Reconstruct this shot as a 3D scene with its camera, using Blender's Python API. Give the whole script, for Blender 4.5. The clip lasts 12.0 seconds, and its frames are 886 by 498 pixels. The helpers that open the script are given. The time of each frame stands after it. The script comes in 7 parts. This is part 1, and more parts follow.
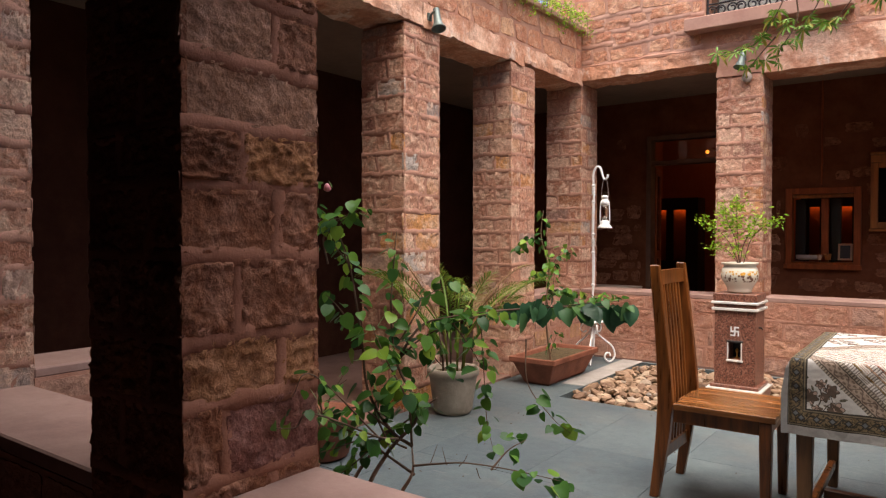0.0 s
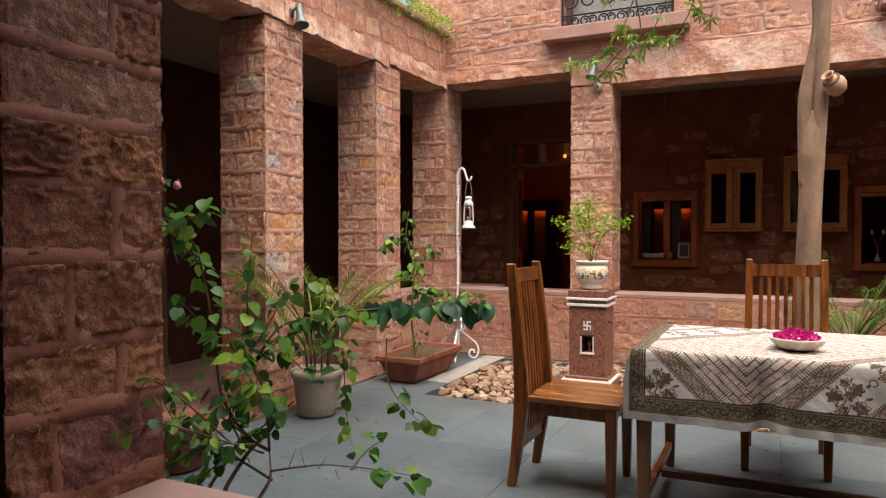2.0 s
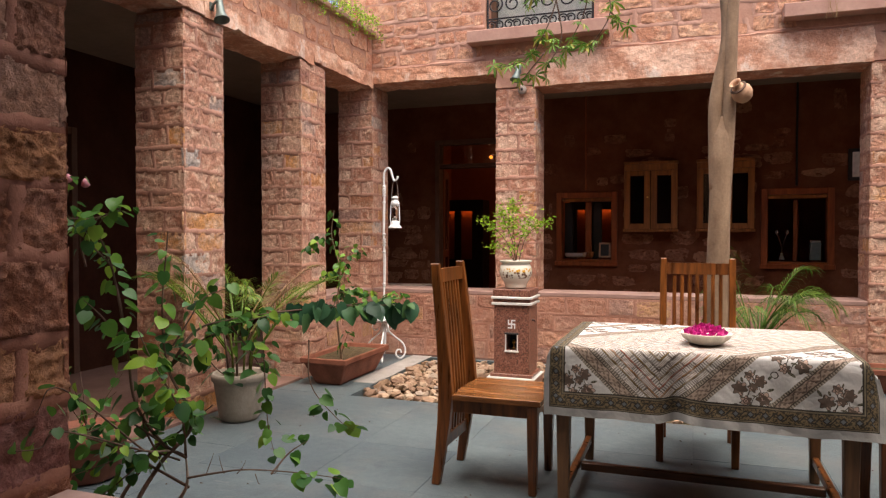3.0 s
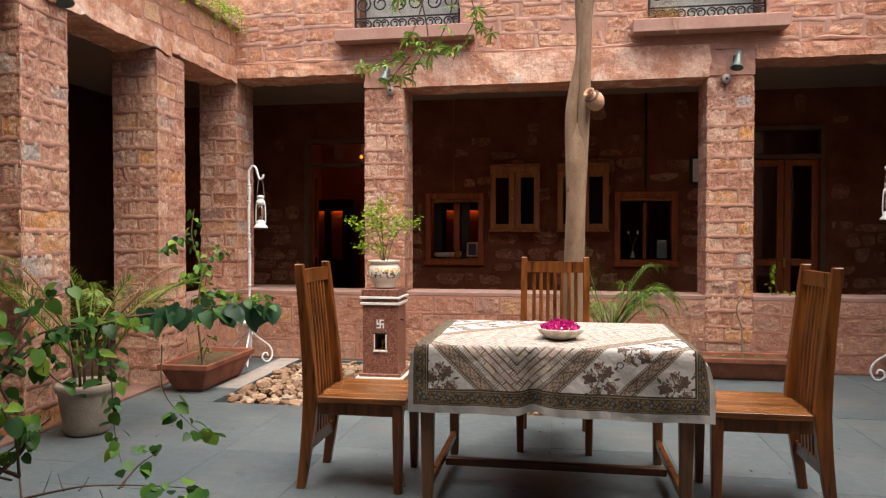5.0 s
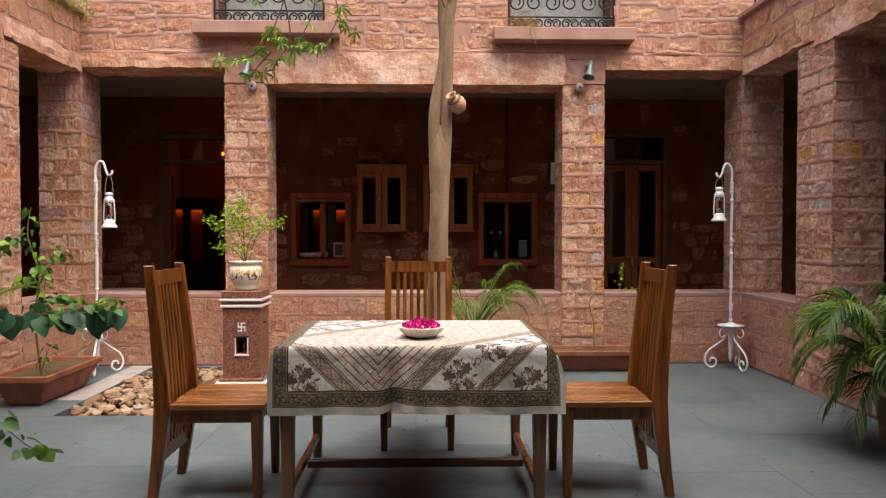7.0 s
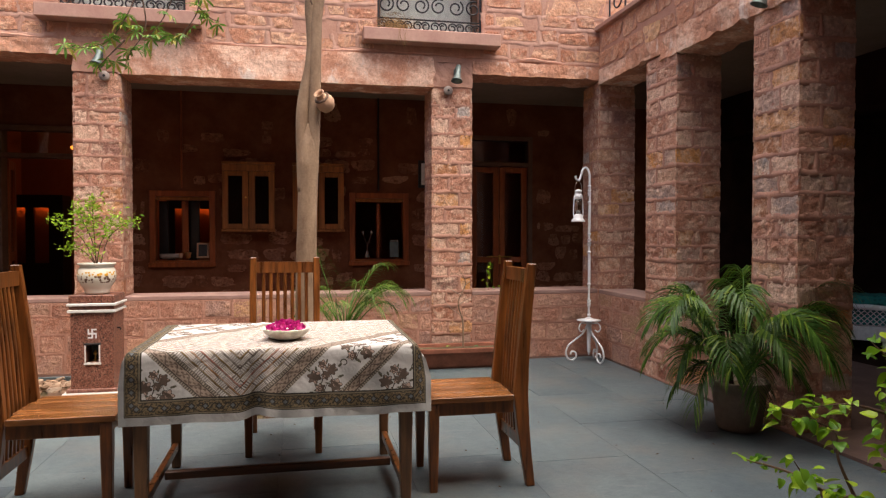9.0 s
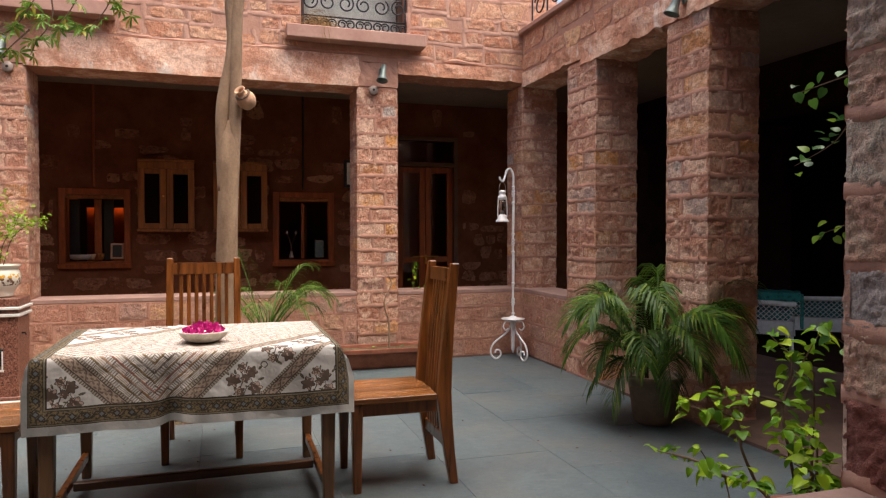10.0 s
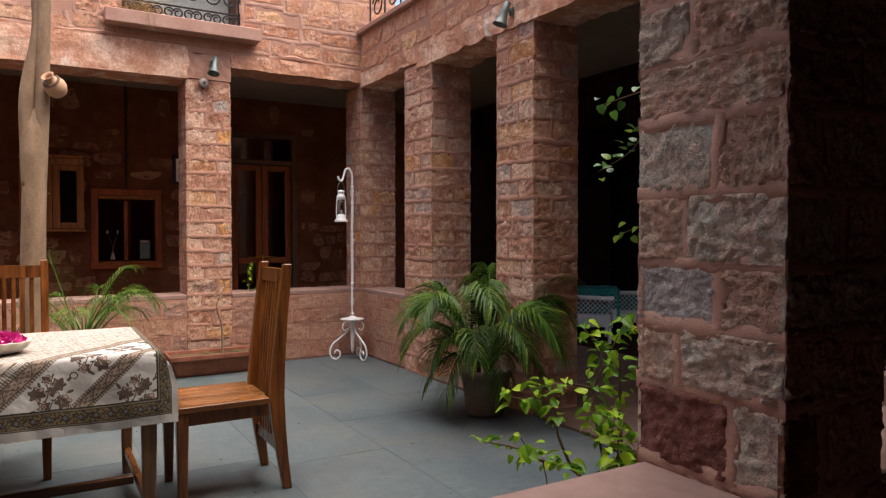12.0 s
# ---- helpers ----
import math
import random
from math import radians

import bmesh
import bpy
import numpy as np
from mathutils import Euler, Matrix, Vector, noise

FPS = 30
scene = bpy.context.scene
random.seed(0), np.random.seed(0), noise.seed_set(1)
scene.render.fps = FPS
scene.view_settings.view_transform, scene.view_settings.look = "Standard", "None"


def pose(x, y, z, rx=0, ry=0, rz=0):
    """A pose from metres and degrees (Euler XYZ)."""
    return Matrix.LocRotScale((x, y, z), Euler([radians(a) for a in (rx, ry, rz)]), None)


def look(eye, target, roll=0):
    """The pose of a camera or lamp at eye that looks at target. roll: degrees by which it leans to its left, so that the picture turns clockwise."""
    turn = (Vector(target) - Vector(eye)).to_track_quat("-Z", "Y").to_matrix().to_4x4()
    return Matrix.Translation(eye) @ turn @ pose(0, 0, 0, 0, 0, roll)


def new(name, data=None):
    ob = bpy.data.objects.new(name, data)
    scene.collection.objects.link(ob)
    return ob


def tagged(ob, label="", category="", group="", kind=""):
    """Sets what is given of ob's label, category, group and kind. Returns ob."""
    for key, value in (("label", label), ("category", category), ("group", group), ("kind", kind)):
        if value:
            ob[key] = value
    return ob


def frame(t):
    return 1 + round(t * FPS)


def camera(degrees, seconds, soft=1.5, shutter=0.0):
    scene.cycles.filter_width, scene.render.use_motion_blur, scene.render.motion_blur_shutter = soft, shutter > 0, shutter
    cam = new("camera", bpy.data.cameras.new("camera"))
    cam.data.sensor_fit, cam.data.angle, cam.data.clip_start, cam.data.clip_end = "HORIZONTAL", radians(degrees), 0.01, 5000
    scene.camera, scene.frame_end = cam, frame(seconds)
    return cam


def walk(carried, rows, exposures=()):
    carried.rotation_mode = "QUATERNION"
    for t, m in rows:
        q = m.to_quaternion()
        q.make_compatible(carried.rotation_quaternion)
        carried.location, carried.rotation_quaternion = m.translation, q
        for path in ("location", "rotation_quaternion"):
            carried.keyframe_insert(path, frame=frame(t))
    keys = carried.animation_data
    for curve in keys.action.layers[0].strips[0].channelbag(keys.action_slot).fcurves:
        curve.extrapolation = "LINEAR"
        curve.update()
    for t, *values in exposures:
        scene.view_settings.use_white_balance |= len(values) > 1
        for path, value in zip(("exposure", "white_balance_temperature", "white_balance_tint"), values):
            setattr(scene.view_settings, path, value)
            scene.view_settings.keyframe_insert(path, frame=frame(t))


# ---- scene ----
cam = camera(65.22, 12.0, soft=1.25)
EYE, ARM, SIDE, PITCH, ROLL = 1.2, 0.217, 0.061, -1.23, 0.0
# A head that pans on a tripod: seconds, and the heading in degrees to the right of the court's long axis.
PAN = [(0.0, -36.29), (0.5, -33.87), (1.0, -31.29), (1.5, -28.67), (2.0, -25.62), (2.5, -22.77), (3.0, -19.74),
       (5.0, -9.29), (5.5, -6.78), (6.0, -3.90), (6.5, -1.30), (7.0, 1.39),
       (9.0, 11.72), (9.5, 14.55), (10.0, 17.66), (10.5, 20.80), (11.0, 23.97), (11.5, 27.03), (12.0, 30.51)]


def head(deg):
    a = radians(deg)
    return pose(ARM * math.sin(a) + SIDE * math.cos(a), ARM * math.cos(a) - SIDE * math.sin(a), EYE, 90 + PITCH, ROLL, -deg)


walk(cam, [(t, head(d)) for t, d in PAN], [(0.0, 1.42, 6850, 12), (12.0, 1.42, 6850, 12)])

# ---- light: a soft, high daylight into the open court ----
world = bpy.data.worlds.new("sky")
scene.world = world
world.use_nodes = True
wn = world.node_tree.nodes
sky = wn.new("ShaderNodeTexSky")
sky.sky_type, sky.sun_disc = "NISHITA", False
sky.sun_elevation, sky.sun_rotation = radians(66), radians(140)
sky.air_density, sky.dust_density, sky.ozone_density = 1.0, 4.0, 1.0
wn["Background"].inputs["Strength"].default_value = 0.13
world.node_tree.links.new(sky.outputs[0], wn["Background"].inputs["Color"])
sun_data = bpy.data.lights.new("sun", "SUN")
sun_data.energy, sun_data.angle, sun_data.color = 2.7, radians(78), (1.0, 0.945, 0.875)
sun_lamp = new("sun", sun_data)
sun_lamp.matrix_world = look((0.9, -0.7, 8.3), (0, 0, 0))

# ---- small makers ----
RND = random.Random(7)


def uni(a, b):
    return RND.uniform(a, b)


def link_mesh(name, bm, material, smooth=False):
    me = bpy.data.meshes.new(name)
    bm.normal_update()
    bm.to_mesh(me)
    bm.free()
    if smooth:
        me.polygons.foreach_set("use_smooth", [True] * len(me.polygons))
    for m in (material if isinstance(material, (list, tuple)) else [material]):
        me.materials.append(m)
    return me


def part(name, bm, material, parent, label="", smooth=False, m=None):
    ob = new(name, link_mesh(name, bm, material, smooth))
    if parent is not None:
        ob.parent = parent
    if m is not None:
        ob.matrix_basis = m
    return tagged(ob, label)


def thing(name, label, category, group="", kind="", m=None):
    ob = new(name)
    ob.empty_display_size = 0.1
    if m is not None:
        ob.matrix_basis = m
    return tagged(ob, label, category, group, kind)


def solid(name, bm, material, label, category, kind="", group="", smooth=False, m=None):
    ob = part(name, bm, material, None, "", smooth, m)
    return tagged(ob, label, category, group, kind)


def box(bm, x0, x1, y0, y1, z0, z1, m=None):
    vs = [bm.verts.new(p) for p in ((x0, y0, z0), (x1, y0, z0), (x1, y1, z0), (x0, y1, z0), (x0, y0, z1), (x1, y0, z1), (x1, y1, z1), (x0, y1, z1))]
    if m is not None:
        for v in vs:
            v.co = m @ v.co
    for f in ((3, 2, 1, 0), (4, 5, 6, 7), (0, 1, 5, 4), (1, 2, 6, 5), (2, 3, 7, 6), (3, 0, 4, 7)):
        bm.faces.new([vs[i] for i in f])
    return bm


def bevelled(bm, width, seg=1):
    bmesh.ops.bevel(bm, geom=bm.edges[:], offset=width, segments=seg, affect="EDGES", profile=0.7)
    return bm


def block(x0, x1, y0, y1, z0, z1, bevel=0.0, seg=1, m=None):
    bm = box(bmesh.new(), x0, x1, y0, y1, z0, z1)
    if bevel:
        bevelled(bm, bevel, seg)
    if m is not None:
        bm.transform(m)
    return bm


def rough(bm, cell, amount, seed=0.0):
    """Break a box up and knock its faces about, like hewn stone."""
    for _ in range(6):
        long = [e for e in bm.edges if e.calc_length() > cell]
        if not long:
            break
        bmesh.ops.subdivide_edges(bm, edges=long, cuts=1, use_grid_fill=True)
    bmesh.ops.triangulate(bm, faces=bm.faces[:])
    bm.normal_update()
    for v in bm.verts:
        p = v.co * 6.0 + Vector((seed, 0, 0))
        v.co += v.normal * amount * (noise.noise(p) + 0.6 * noise.noise(p * 2.7))
    return bm


def tube(bm, pts, radii, seg=8, caps=True):
    pts = [Vector(p) for p in pts]
    if not isinstance(radii, (list, tuple)):
        radii = [radii] * len(pts)
    rings, up = [], Vector((0.13, 0.27, 0.95)).normalized()
    for i, p in enumerate(pts):
        d = (pts[min(i + 1, len(pts) - 1)] - pts[max(i - 1, 0)]).normalized()
        if abs(d.dot(up)) > 0.97:
            up = Vector((1, 0.1, 0.05)).normalized()
        a = d.cross(up).normalized()
        b = d.cross(a).normalized()
        up = a.cross(d).normalized()
        rings.append([bm.verts.new(p + radii[i] * (math.cos(k * 2 * math.pi / seg) * a + math.sin(k * 2 * math.pi / seg) * b)) for k in range(seg)])
    for r0, r1 in zip(rings, rings[1:]):
        for k in range(seg):
            bm.faces.new((r0[k], r0[(k + 1) % seg], r1[(k + 1) % seg], r1[k]))
    if caps:
        bm.faces.new(rings[0][::-1])
        bm.faces.new(rings[-1])
    return bm


def curve_pts(ctrl, n=12):
    """Smooth points through a few control points."""
    c = [Vector(p) for p in ctrl]
    c = [c[0] * 2 - c[1]] + c + [c[-1] * 2 - c[-2]]
    out = []
    for i in range(1, len(c) - 2):
        for k in range(n):
            t = k / n
            out.append(0.5 * (2 * c[i] + (c[i + 1] - c[i - 1]) * t + (2 * c[i - 1] - 5 * c[i] + 4 * c[i + 1] - c[i + 2]) * t * t + (3 * c[i] - c[i - 1] - 3 * c[i + 1] + c[i + 2]) * t ** 3))
    return out + [c[-2]]


def lathe(bm, profile, seg=24, close=False):
    rings = []
    for r, z in profile:
        rings.append([bm.verts.new((r * math.cos(k * 2 * math.pi / seg), r * math.sin(k * 2 * math.pi / seg), z)) for k in range(seg)])
    for r0, r1 in zip(rings, rings[1:]):
        for k in range(seg):
            bm.faces.new((r0[k], r0[(k + 1) % seg], r1[(k + 1) % seg], r1[k]))
    bm.faces.new(rings[0][::-1])
    bm.faces.new(rings[-1])
    return bm


# ---- materials ----
def material(name, rough_=0.8, metal=0.0, spec=0.3):
    m = bpy.data.materials.new(name)
    m.use_nodes = True
    b = m.node_tree.nodes["Principled BSDF"]
    b.inputs["Roughness"].default_value = rough_
    b.inputs["Metallic"].default_value = metal
    b.inputs["Specular IOR Level"].default_value = spec
    return m, m.node_tree, b


def node(nt, kind, **kw):
    n = nt.nodes.new(kind)
    for k, v in kw.items():
        n.inputs[k.replace("_", " ")].default_value = v
    return n


def coords(nt, out="Object"):
    return nt.nodes.new("ShaderNodeTexCoord").outputs[out]


def noise_tex(nt, vec, scale, detail=4.0, rough_=0.6):
    n = node(nt, "ShaderNodeTexNoise", Scale=scale, Detail=detail, Roughness=rough_)
    nt.links.new(vec, n.inputs["Vector"])
    return n.outputs["Fac"]


def ramp(nt, fac, stops, constant=False):
    r = nt.nodes.new("ShaderNodeValToRGB")
    if constant:
        r.color_ramp.interpolation = "CONSTANT"
    while len(r.color_ramp.elements) < len(stops):
        r.color_ramp.elements.new(0.5)
    for e, (p, c) in zip(r.color_ramp.elements, stops):
        e.position, e.color = p, (*c, 1)
    nt.links.new(fac, r.inputs["Fac"])
    return r.outputs["Color"]


def mix(nt, fac, a, b, how="MIX"):
    n = nt.nodes.new("ShaderNodeMix")
    n.data_type, n.blend_type = "RGBA", how
    for sock, v in ((n.inputs["Factor"], fac), (n.inputs["A"], a), (n.inputs["B"], b)):
        if isinstance(v, bpy.types.NodeSocket):
            nt.links.new(v, sock)
        elif isinstance(v, (int, float)):
            sock.default_value = v
        else:
            sock.default_value = (*v, 1)
    return n.outputs["Result"]


def maths(nt, how, a, b=0.0, c=None):
    n = nt.nodes.new("ShaderNodeMath")
    n.operation = how
    for sock, v in zip(n.inputs, (a, b) if c is None else (a, b, c)):
        if isinstance(v, bpy.types.NodeSocket):
            nt.links.new(v, sock)
        else:
            sock.default_value = v
    return n.outputs[0]


def bump(nt, b, height, strength=0.5, distance=0.01):
    n = node(nt, "ShaderNodeBump", Strength=strength, Distance=distance)
    nt.links.new(height, n.inputs["Height"])
    nt.links.new(n.outputs[0], b.inputs["Normal"])


def offset_by_object(nt):
    """World-sized object coordinates, shifted for each object."""
    info = nt.nodes.new("ShaderNodeObjectInfo")
    geo = nt.nodes.new("ShaderNodeNewGeometry")
    add = nt.nodes.new("ShaderNodeVectorMath")
    add.operation = "MULTIPLY_ADD"
    comb = nt.nodes.new("ShaderNodeCombineXYZ")
    for i in range(3):
        nt.links.new(maths(nt, "MULTIPLY", info.outputs["Random"], 13.0 + 7 * i), comb.inputs[i])
    nt.links.new(geo.outputs["Position"], add.inputs[0])
    add.inputs[1].default_value = (1, 1, 1)
    nt.links.new(comb.outputs[0], add.inputs[2])
    return add.outputs[0], info.outputs["Random"]


def stone_mat(name, stops, dark=0.55, bump_by=0.9, pale=(0.68, 0.48, 0.36), scale=1.0, spec=0.18):
    m, nt, b = material(name, 0.88, spec=spec)
    vec, rnd = offset_by_object(nt)
    base = ramp(nt, rnd, stops)
    # worn faces are paler, with a few dark and rust-red patches
    big = noise_tex(nt, vec, 9.0 * scale, 7.0, 0.72)
    col = mix(nt, ramp(nt, big, [(0.47, (0, 0, 0)), (0.60, (0.8, 0.8, 0.8))]), base, pale)
    rust = noise_tex(nt, vec, 6.0 * scale, 4.0, 0.6)
    col = mix(nt, ramp(nt, rust, [(0.30, (0.6, 0.6, 0.6)), (0.40, (0, 0, 0))]), col, stops[0][1])
    fine = noise_tex(nt, vec, 38.0, 6.0, 0.75)
    col = mix(nt, 0.8, col, ramp(nt, fine, [(0.28, (dark * 0.85, dark * 0.8, dark * 0.8)), (0.72, (1.4, 1.36, 1.3))]), "MULTIPLY")
    nt.links.new(col, b.inputs["Base Color"])
    h = maths(nt, "ADD", fine, maths(nt, "MULTIPLY", noise_tex(nt, vec, 14.0, 4.0), 1.6))
    bump(nt, b, h, bump_by, 0.012)
    return m


RED = [(0.0, (0.360, 0.160, 0.105)), (0.14, (0.500, 0.262, 0.182)), (0.28, (0.420, 0.200, 0.138)), (0.42, (0.550, 0.300, 0.205)),
       (0.54, (0.450, 0.230, 0.162)), (0.64, (0.660, 0.440, 0.330)), (0.72, (0.400, 0.270, 0.225)), (0.81, (0.640, 0.310, 0.115)), (0.90, (0.290, 0.128, 0.092)), (1.0, (0.440, 0.385, 0.350))]
WARM = [(0.0, (0.43, 0.185, 0.112)), (0.2, (0.52, 0.265, 0.170)), (0.45, (0.42, 0.185, 0.118)), (0.65, (0.54, 0.295, 0.190)), (0.85, (0.47, 0.215, 0.130)), (0.95, (0.60, 0.36, 0.235)), (1.0, (0.62, 0.37, 0.20))]
M_STONE = stone_mat("sandstone", RED)
M_WARM = stone_mat("warm sandstone", WARM, 0.68, 0.8, (0.62, 0.40, 0.28))
M_PARA = stone_mat("smeared sandstone", [(0.0, (0.32, 0.15, 0.105)), (0.25, (0.44, 0.225, 0.16)), (0.45, (0.38, 0.185, 0.13)), (0.6, (0.36, 0.225, 0.185)), (0.75, (0.50, 0.28, 0.195)), (0.88, (0.33, 0.20, 0.17)), (1.0, (0.50, 0.29, 0.15))], 0.62, 0.9, (0.47, 0.28, 0.205))
# Brown, dun and tan are lowered to paint shade; rose, grey, blue raised for light.
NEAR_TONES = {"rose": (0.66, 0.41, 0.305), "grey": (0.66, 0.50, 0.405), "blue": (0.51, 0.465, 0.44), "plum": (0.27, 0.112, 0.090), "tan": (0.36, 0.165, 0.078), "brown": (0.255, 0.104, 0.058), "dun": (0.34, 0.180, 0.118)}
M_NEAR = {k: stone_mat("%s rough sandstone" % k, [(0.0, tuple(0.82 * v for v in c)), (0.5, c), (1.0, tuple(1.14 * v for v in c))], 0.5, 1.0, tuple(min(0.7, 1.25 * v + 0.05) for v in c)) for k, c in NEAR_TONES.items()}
# Kept well below the court's stone: some of the veranda's shade is painted in.
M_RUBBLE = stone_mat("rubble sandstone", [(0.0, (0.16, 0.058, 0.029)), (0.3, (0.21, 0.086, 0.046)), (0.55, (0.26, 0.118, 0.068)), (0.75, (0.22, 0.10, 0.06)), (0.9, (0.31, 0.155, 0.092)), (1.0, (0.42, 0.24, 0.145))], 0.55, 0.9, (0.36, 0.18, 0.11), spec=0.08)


def plain_stone(name, a, c, rough_=0.85, scale=9.0, bump_by=0.5, spec=0.25):
    m, nt, b = material(name, rough_, spec=spec)
    geo = nt.nodes.new("ShaderNodeNewGeometry").outputs["Position"]
    n1, n2 = noise_tex(nt, geo, scale, 5.0), noise_tex(nt, geo, scale * 6, 6.0, 0.7)
    col = ramp(nt, n1, [(0.3, a), (0.72, c)])
    col = mix(nt, 0.5, col, ramp(nt, n2, [(0.2, (0.72, 0.72, 0.72)), (0.8, (1.2, 1.2, 1.2))]), "MULTIPLY")
    nt.links.new(col, b.inputs["Base Color"])
    bump(nt, b, maths(nt, "ADD", n2, n1), bump_by, 0.008)
    return m


M_MORTAR = plain_stone("mortar", (0.37, 0.185, 0.132), (0.47, 0.255, 0.185))
# Two copies of the mortar: shade painted into the first, light into the second.
M_SHADEMORTAR = plain_stone("mortar darkened for shade", (0.245, 0.098, 0.060), (0.335, 0.148, 0.098))
M_LITMORTAR = plain_stone("mortar paled for light", (0.52, 0.285, 0.205), (0.62, 0.365, 0.27))
M_RAISED = plain_stone("pale raised pointing", (0.39, 0.205, 0.148), (0.52, 0.315, 0.238))
M_UPMORTAR = plain_stone("warm upper mortar", (0.38, 0.190, 0.134), (0.50, 0.285, 0.205))
M_LINTEL = stone_mat("hewn lintel", [(0.0, (0.460, 0.229, 0.150)), (0.5, (0.520, 0.271, 0.176)), (1.0, (0.570, 0.309, 0.206))], 0.82, 0.7, (0.740, 0.520, 0.400), 0.35)
nt_ = M_LINTEL.node_tree
b_ = nt_.nodes["Principled BSDF"]
old_ = b_.inputs["Base Color"].links[0].from_socket
geo_ = nt_.nodes.new("ShaderNodeNewGeometry").outputs["Position"]
runs_ = node(nt_, "ShaderNodeMapping")
runs_.inputs["Scale"].default_value = (5.5, 5.5, 2.2)
nt_.links.new(geo_, runs_.inputs["Vector"])
wash_ = ramp(nt_, noise_tex(nt_, runs_.outputs[0], 1.0, 7.0, 0.68), [(0.57, (0, 0, 0)), (0.64, (0.75, 0.75, 0.75))])
nt_.links.new(mix(nt_, wash_, old_, (0.72, 0.60, 0.52)), b_.inputs["Base Color"])
M_SLAB = plain_stone("pink sandstone slab", (0.28, 0.17, 0.143), (0.38, 0.245, 0.205), 0.7, 4.0, 0.2)
# Both veranda floors are darker than the cap slabs, the east one brownest.
M_EASTFLOOR = plain_stone("dark brown floor stone", (0.115, 0.070, 0.056), (0.185, 0.118, 0.094), 0.7, 4.0, 0.3)
M_VFLOOR = plain_stone("dark red veranda paving", (0.165, 0.092, 0.072), (0.235, 0.140, 0.112), 0.75, 4.0, 0.25)
M_SILL = plain_stone("sawn sill stone", (0.360, 0.196, 0.155), (0.460, 0.281, 0.215), 0.75, 5.0, 0.25)
M_PLASTER = plain_stone("ceiling plaster", (0.22, 0.18, 0.14), (0.28, 0.23, 0.185), 0.9, 3.0, 0.15)
# Red-brown wall lowered in tone to carry part of the veranda's shade.
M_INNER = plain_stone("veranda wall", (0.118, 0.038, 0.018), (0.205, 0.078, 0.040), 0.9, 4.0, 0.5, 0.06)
# Red-brown plaster taken almost to black: the verandas' shade is in the colour.
M_SHADED = plain_stone("red-brown plaster darkened for shade", (0.018, 0.008, 0.006), (0.036, 0.017, 0.012), 0.9, 4.0, 0.4, 0.05)
M_SHADED_WEST = plain_stone("brown-red plaster darkened for shade", (0.042, 0.016, 0.010), (0.075, 0.030, 0.018), 0.9, 4.0, 0.4, 0.05)
M_CONCRETE = plain_stone("concrete", (0.28, 0.26, 0.24), (0.38, 0.35, 0.32), 0.9, 7.0, 0.4)
M_TERRA = plain_stone("terracotta", (0.17, 0.060, 0.036), (0.31, 0.115, 0.070), 0.75, 9.0, 0.25)
M_CLAY = plain_stone("pale clay", (0.42, 0.25, 0.155), (0.53, 0.33, 0.215), 0.8, 12.0, 0.2)
M_SOIL = plain_stone("soil", (0.07, 0.05, 0.03), (0.16, 0.12, 0.06), 0.95, 30.0, 1.0)
M_MARBLE = plain_stone("white marble", (0.62, 0.60, 0.56), (0.78, 0.76, 0.72), 0.35, 8.0, 0.05, 0.5)
M_ROOM = plain_stone("ochre room plaster", (0.36, 0.11, 0.055), (0.44, 0.15, 0.075), 0.9, 2.0, 0.1)


def slate_mat():
    m, nt, b = material("grey slate", 0.55, spec=0.4)
    vec, rnd = offset_by_object(nt)
    n1, n2, n3 = noise_tex(nt, vec, 2.2, 4.0), noise_tex(nt, vec, 16.0, 6.0, 0.7), noise_tex(nt, vec, 90.0, 5.0, 0.7)
    tone = ramp(nt, rnd, [(0.0, (0.072, 0.097, 0.108)), (0.5, (0.081, 0.107, 0.117)), (1.0, (0.092, 0.118, 0.126))])
    col = mix(nt, 0.7, tone, ramp(nt, n1, [(0.25, (0.55, 0.60, 0.68)), (0.75, (1.34, 1.30, 1.22))]), "MULTIPLY")
    col = mix(nt, 0.65, col, ramp(nt, n2, [(0.25, (0.66, 0.66, 0.69)), (0.75, (1.30, 1.29, 1.25))]), "MULTIPLY")
    col = mix(nt, 0.45, col, ramp(nt, n3, [(0.25, (0.60, 0.60, 0.60)), (0.75, (1.40, 1.40, 1.38))]), "MULTIPLY")
    geo = nt.nodes.new("ShaderNodeNewGeometry").outputs["Position"]
    stain = noise_tex(nt, geo, 1.3, 6.0, 0.65)
    col = mix(nt, ramp(nt, stain, [(0.50, (0, 0, 0)), (0.64, (0.6, 0.6, 0.6))]), col, (0.118, 0.118, 0.110))
    col = mix(nt, ramp(nt, noise_tex(nt, geo, 5.0, 6.0, 0.75), [(0.30, (0.6, 0.6, 0.6)), (0.41, (0, 0, 0))]), col, (0.05, 0.062, 0.072))
    # pale scuffs drawn out along the slabs
    mp = node(nt, "ShaderNodeMapping")
    mp.inputs["Scale"].default_value = (5.0, 26.0, 5.0)
    mp.inputs["Rotation"].default_value = (0, 0, 0.5)
    nt.links.new(vec, mp.inputs["Vector"])
    col = mix(nt, ramp(nt, noise_tex(nt, mp.outputs[0], 1.0, 5.0, 0.7), [(0.60, (0, 0, 0)), (0.72, (0.45, 0.45, 0.45))]), col, (0.20, 0.21, 0.21))
    nt.links.new(col, b.inputs["Base Color"])
    nt.links.new(maths(nt, "MULTIPLY_ADD", n1, 0.35, 0.40), b.inputs["Roughness"])
    bump(nt, b, maths(nt, "ADD", n2, maths(nt, "MULTIPLY", n3, 0.5)), 0.5, 0.006)
    return m


M_SLATE = slate_mat()


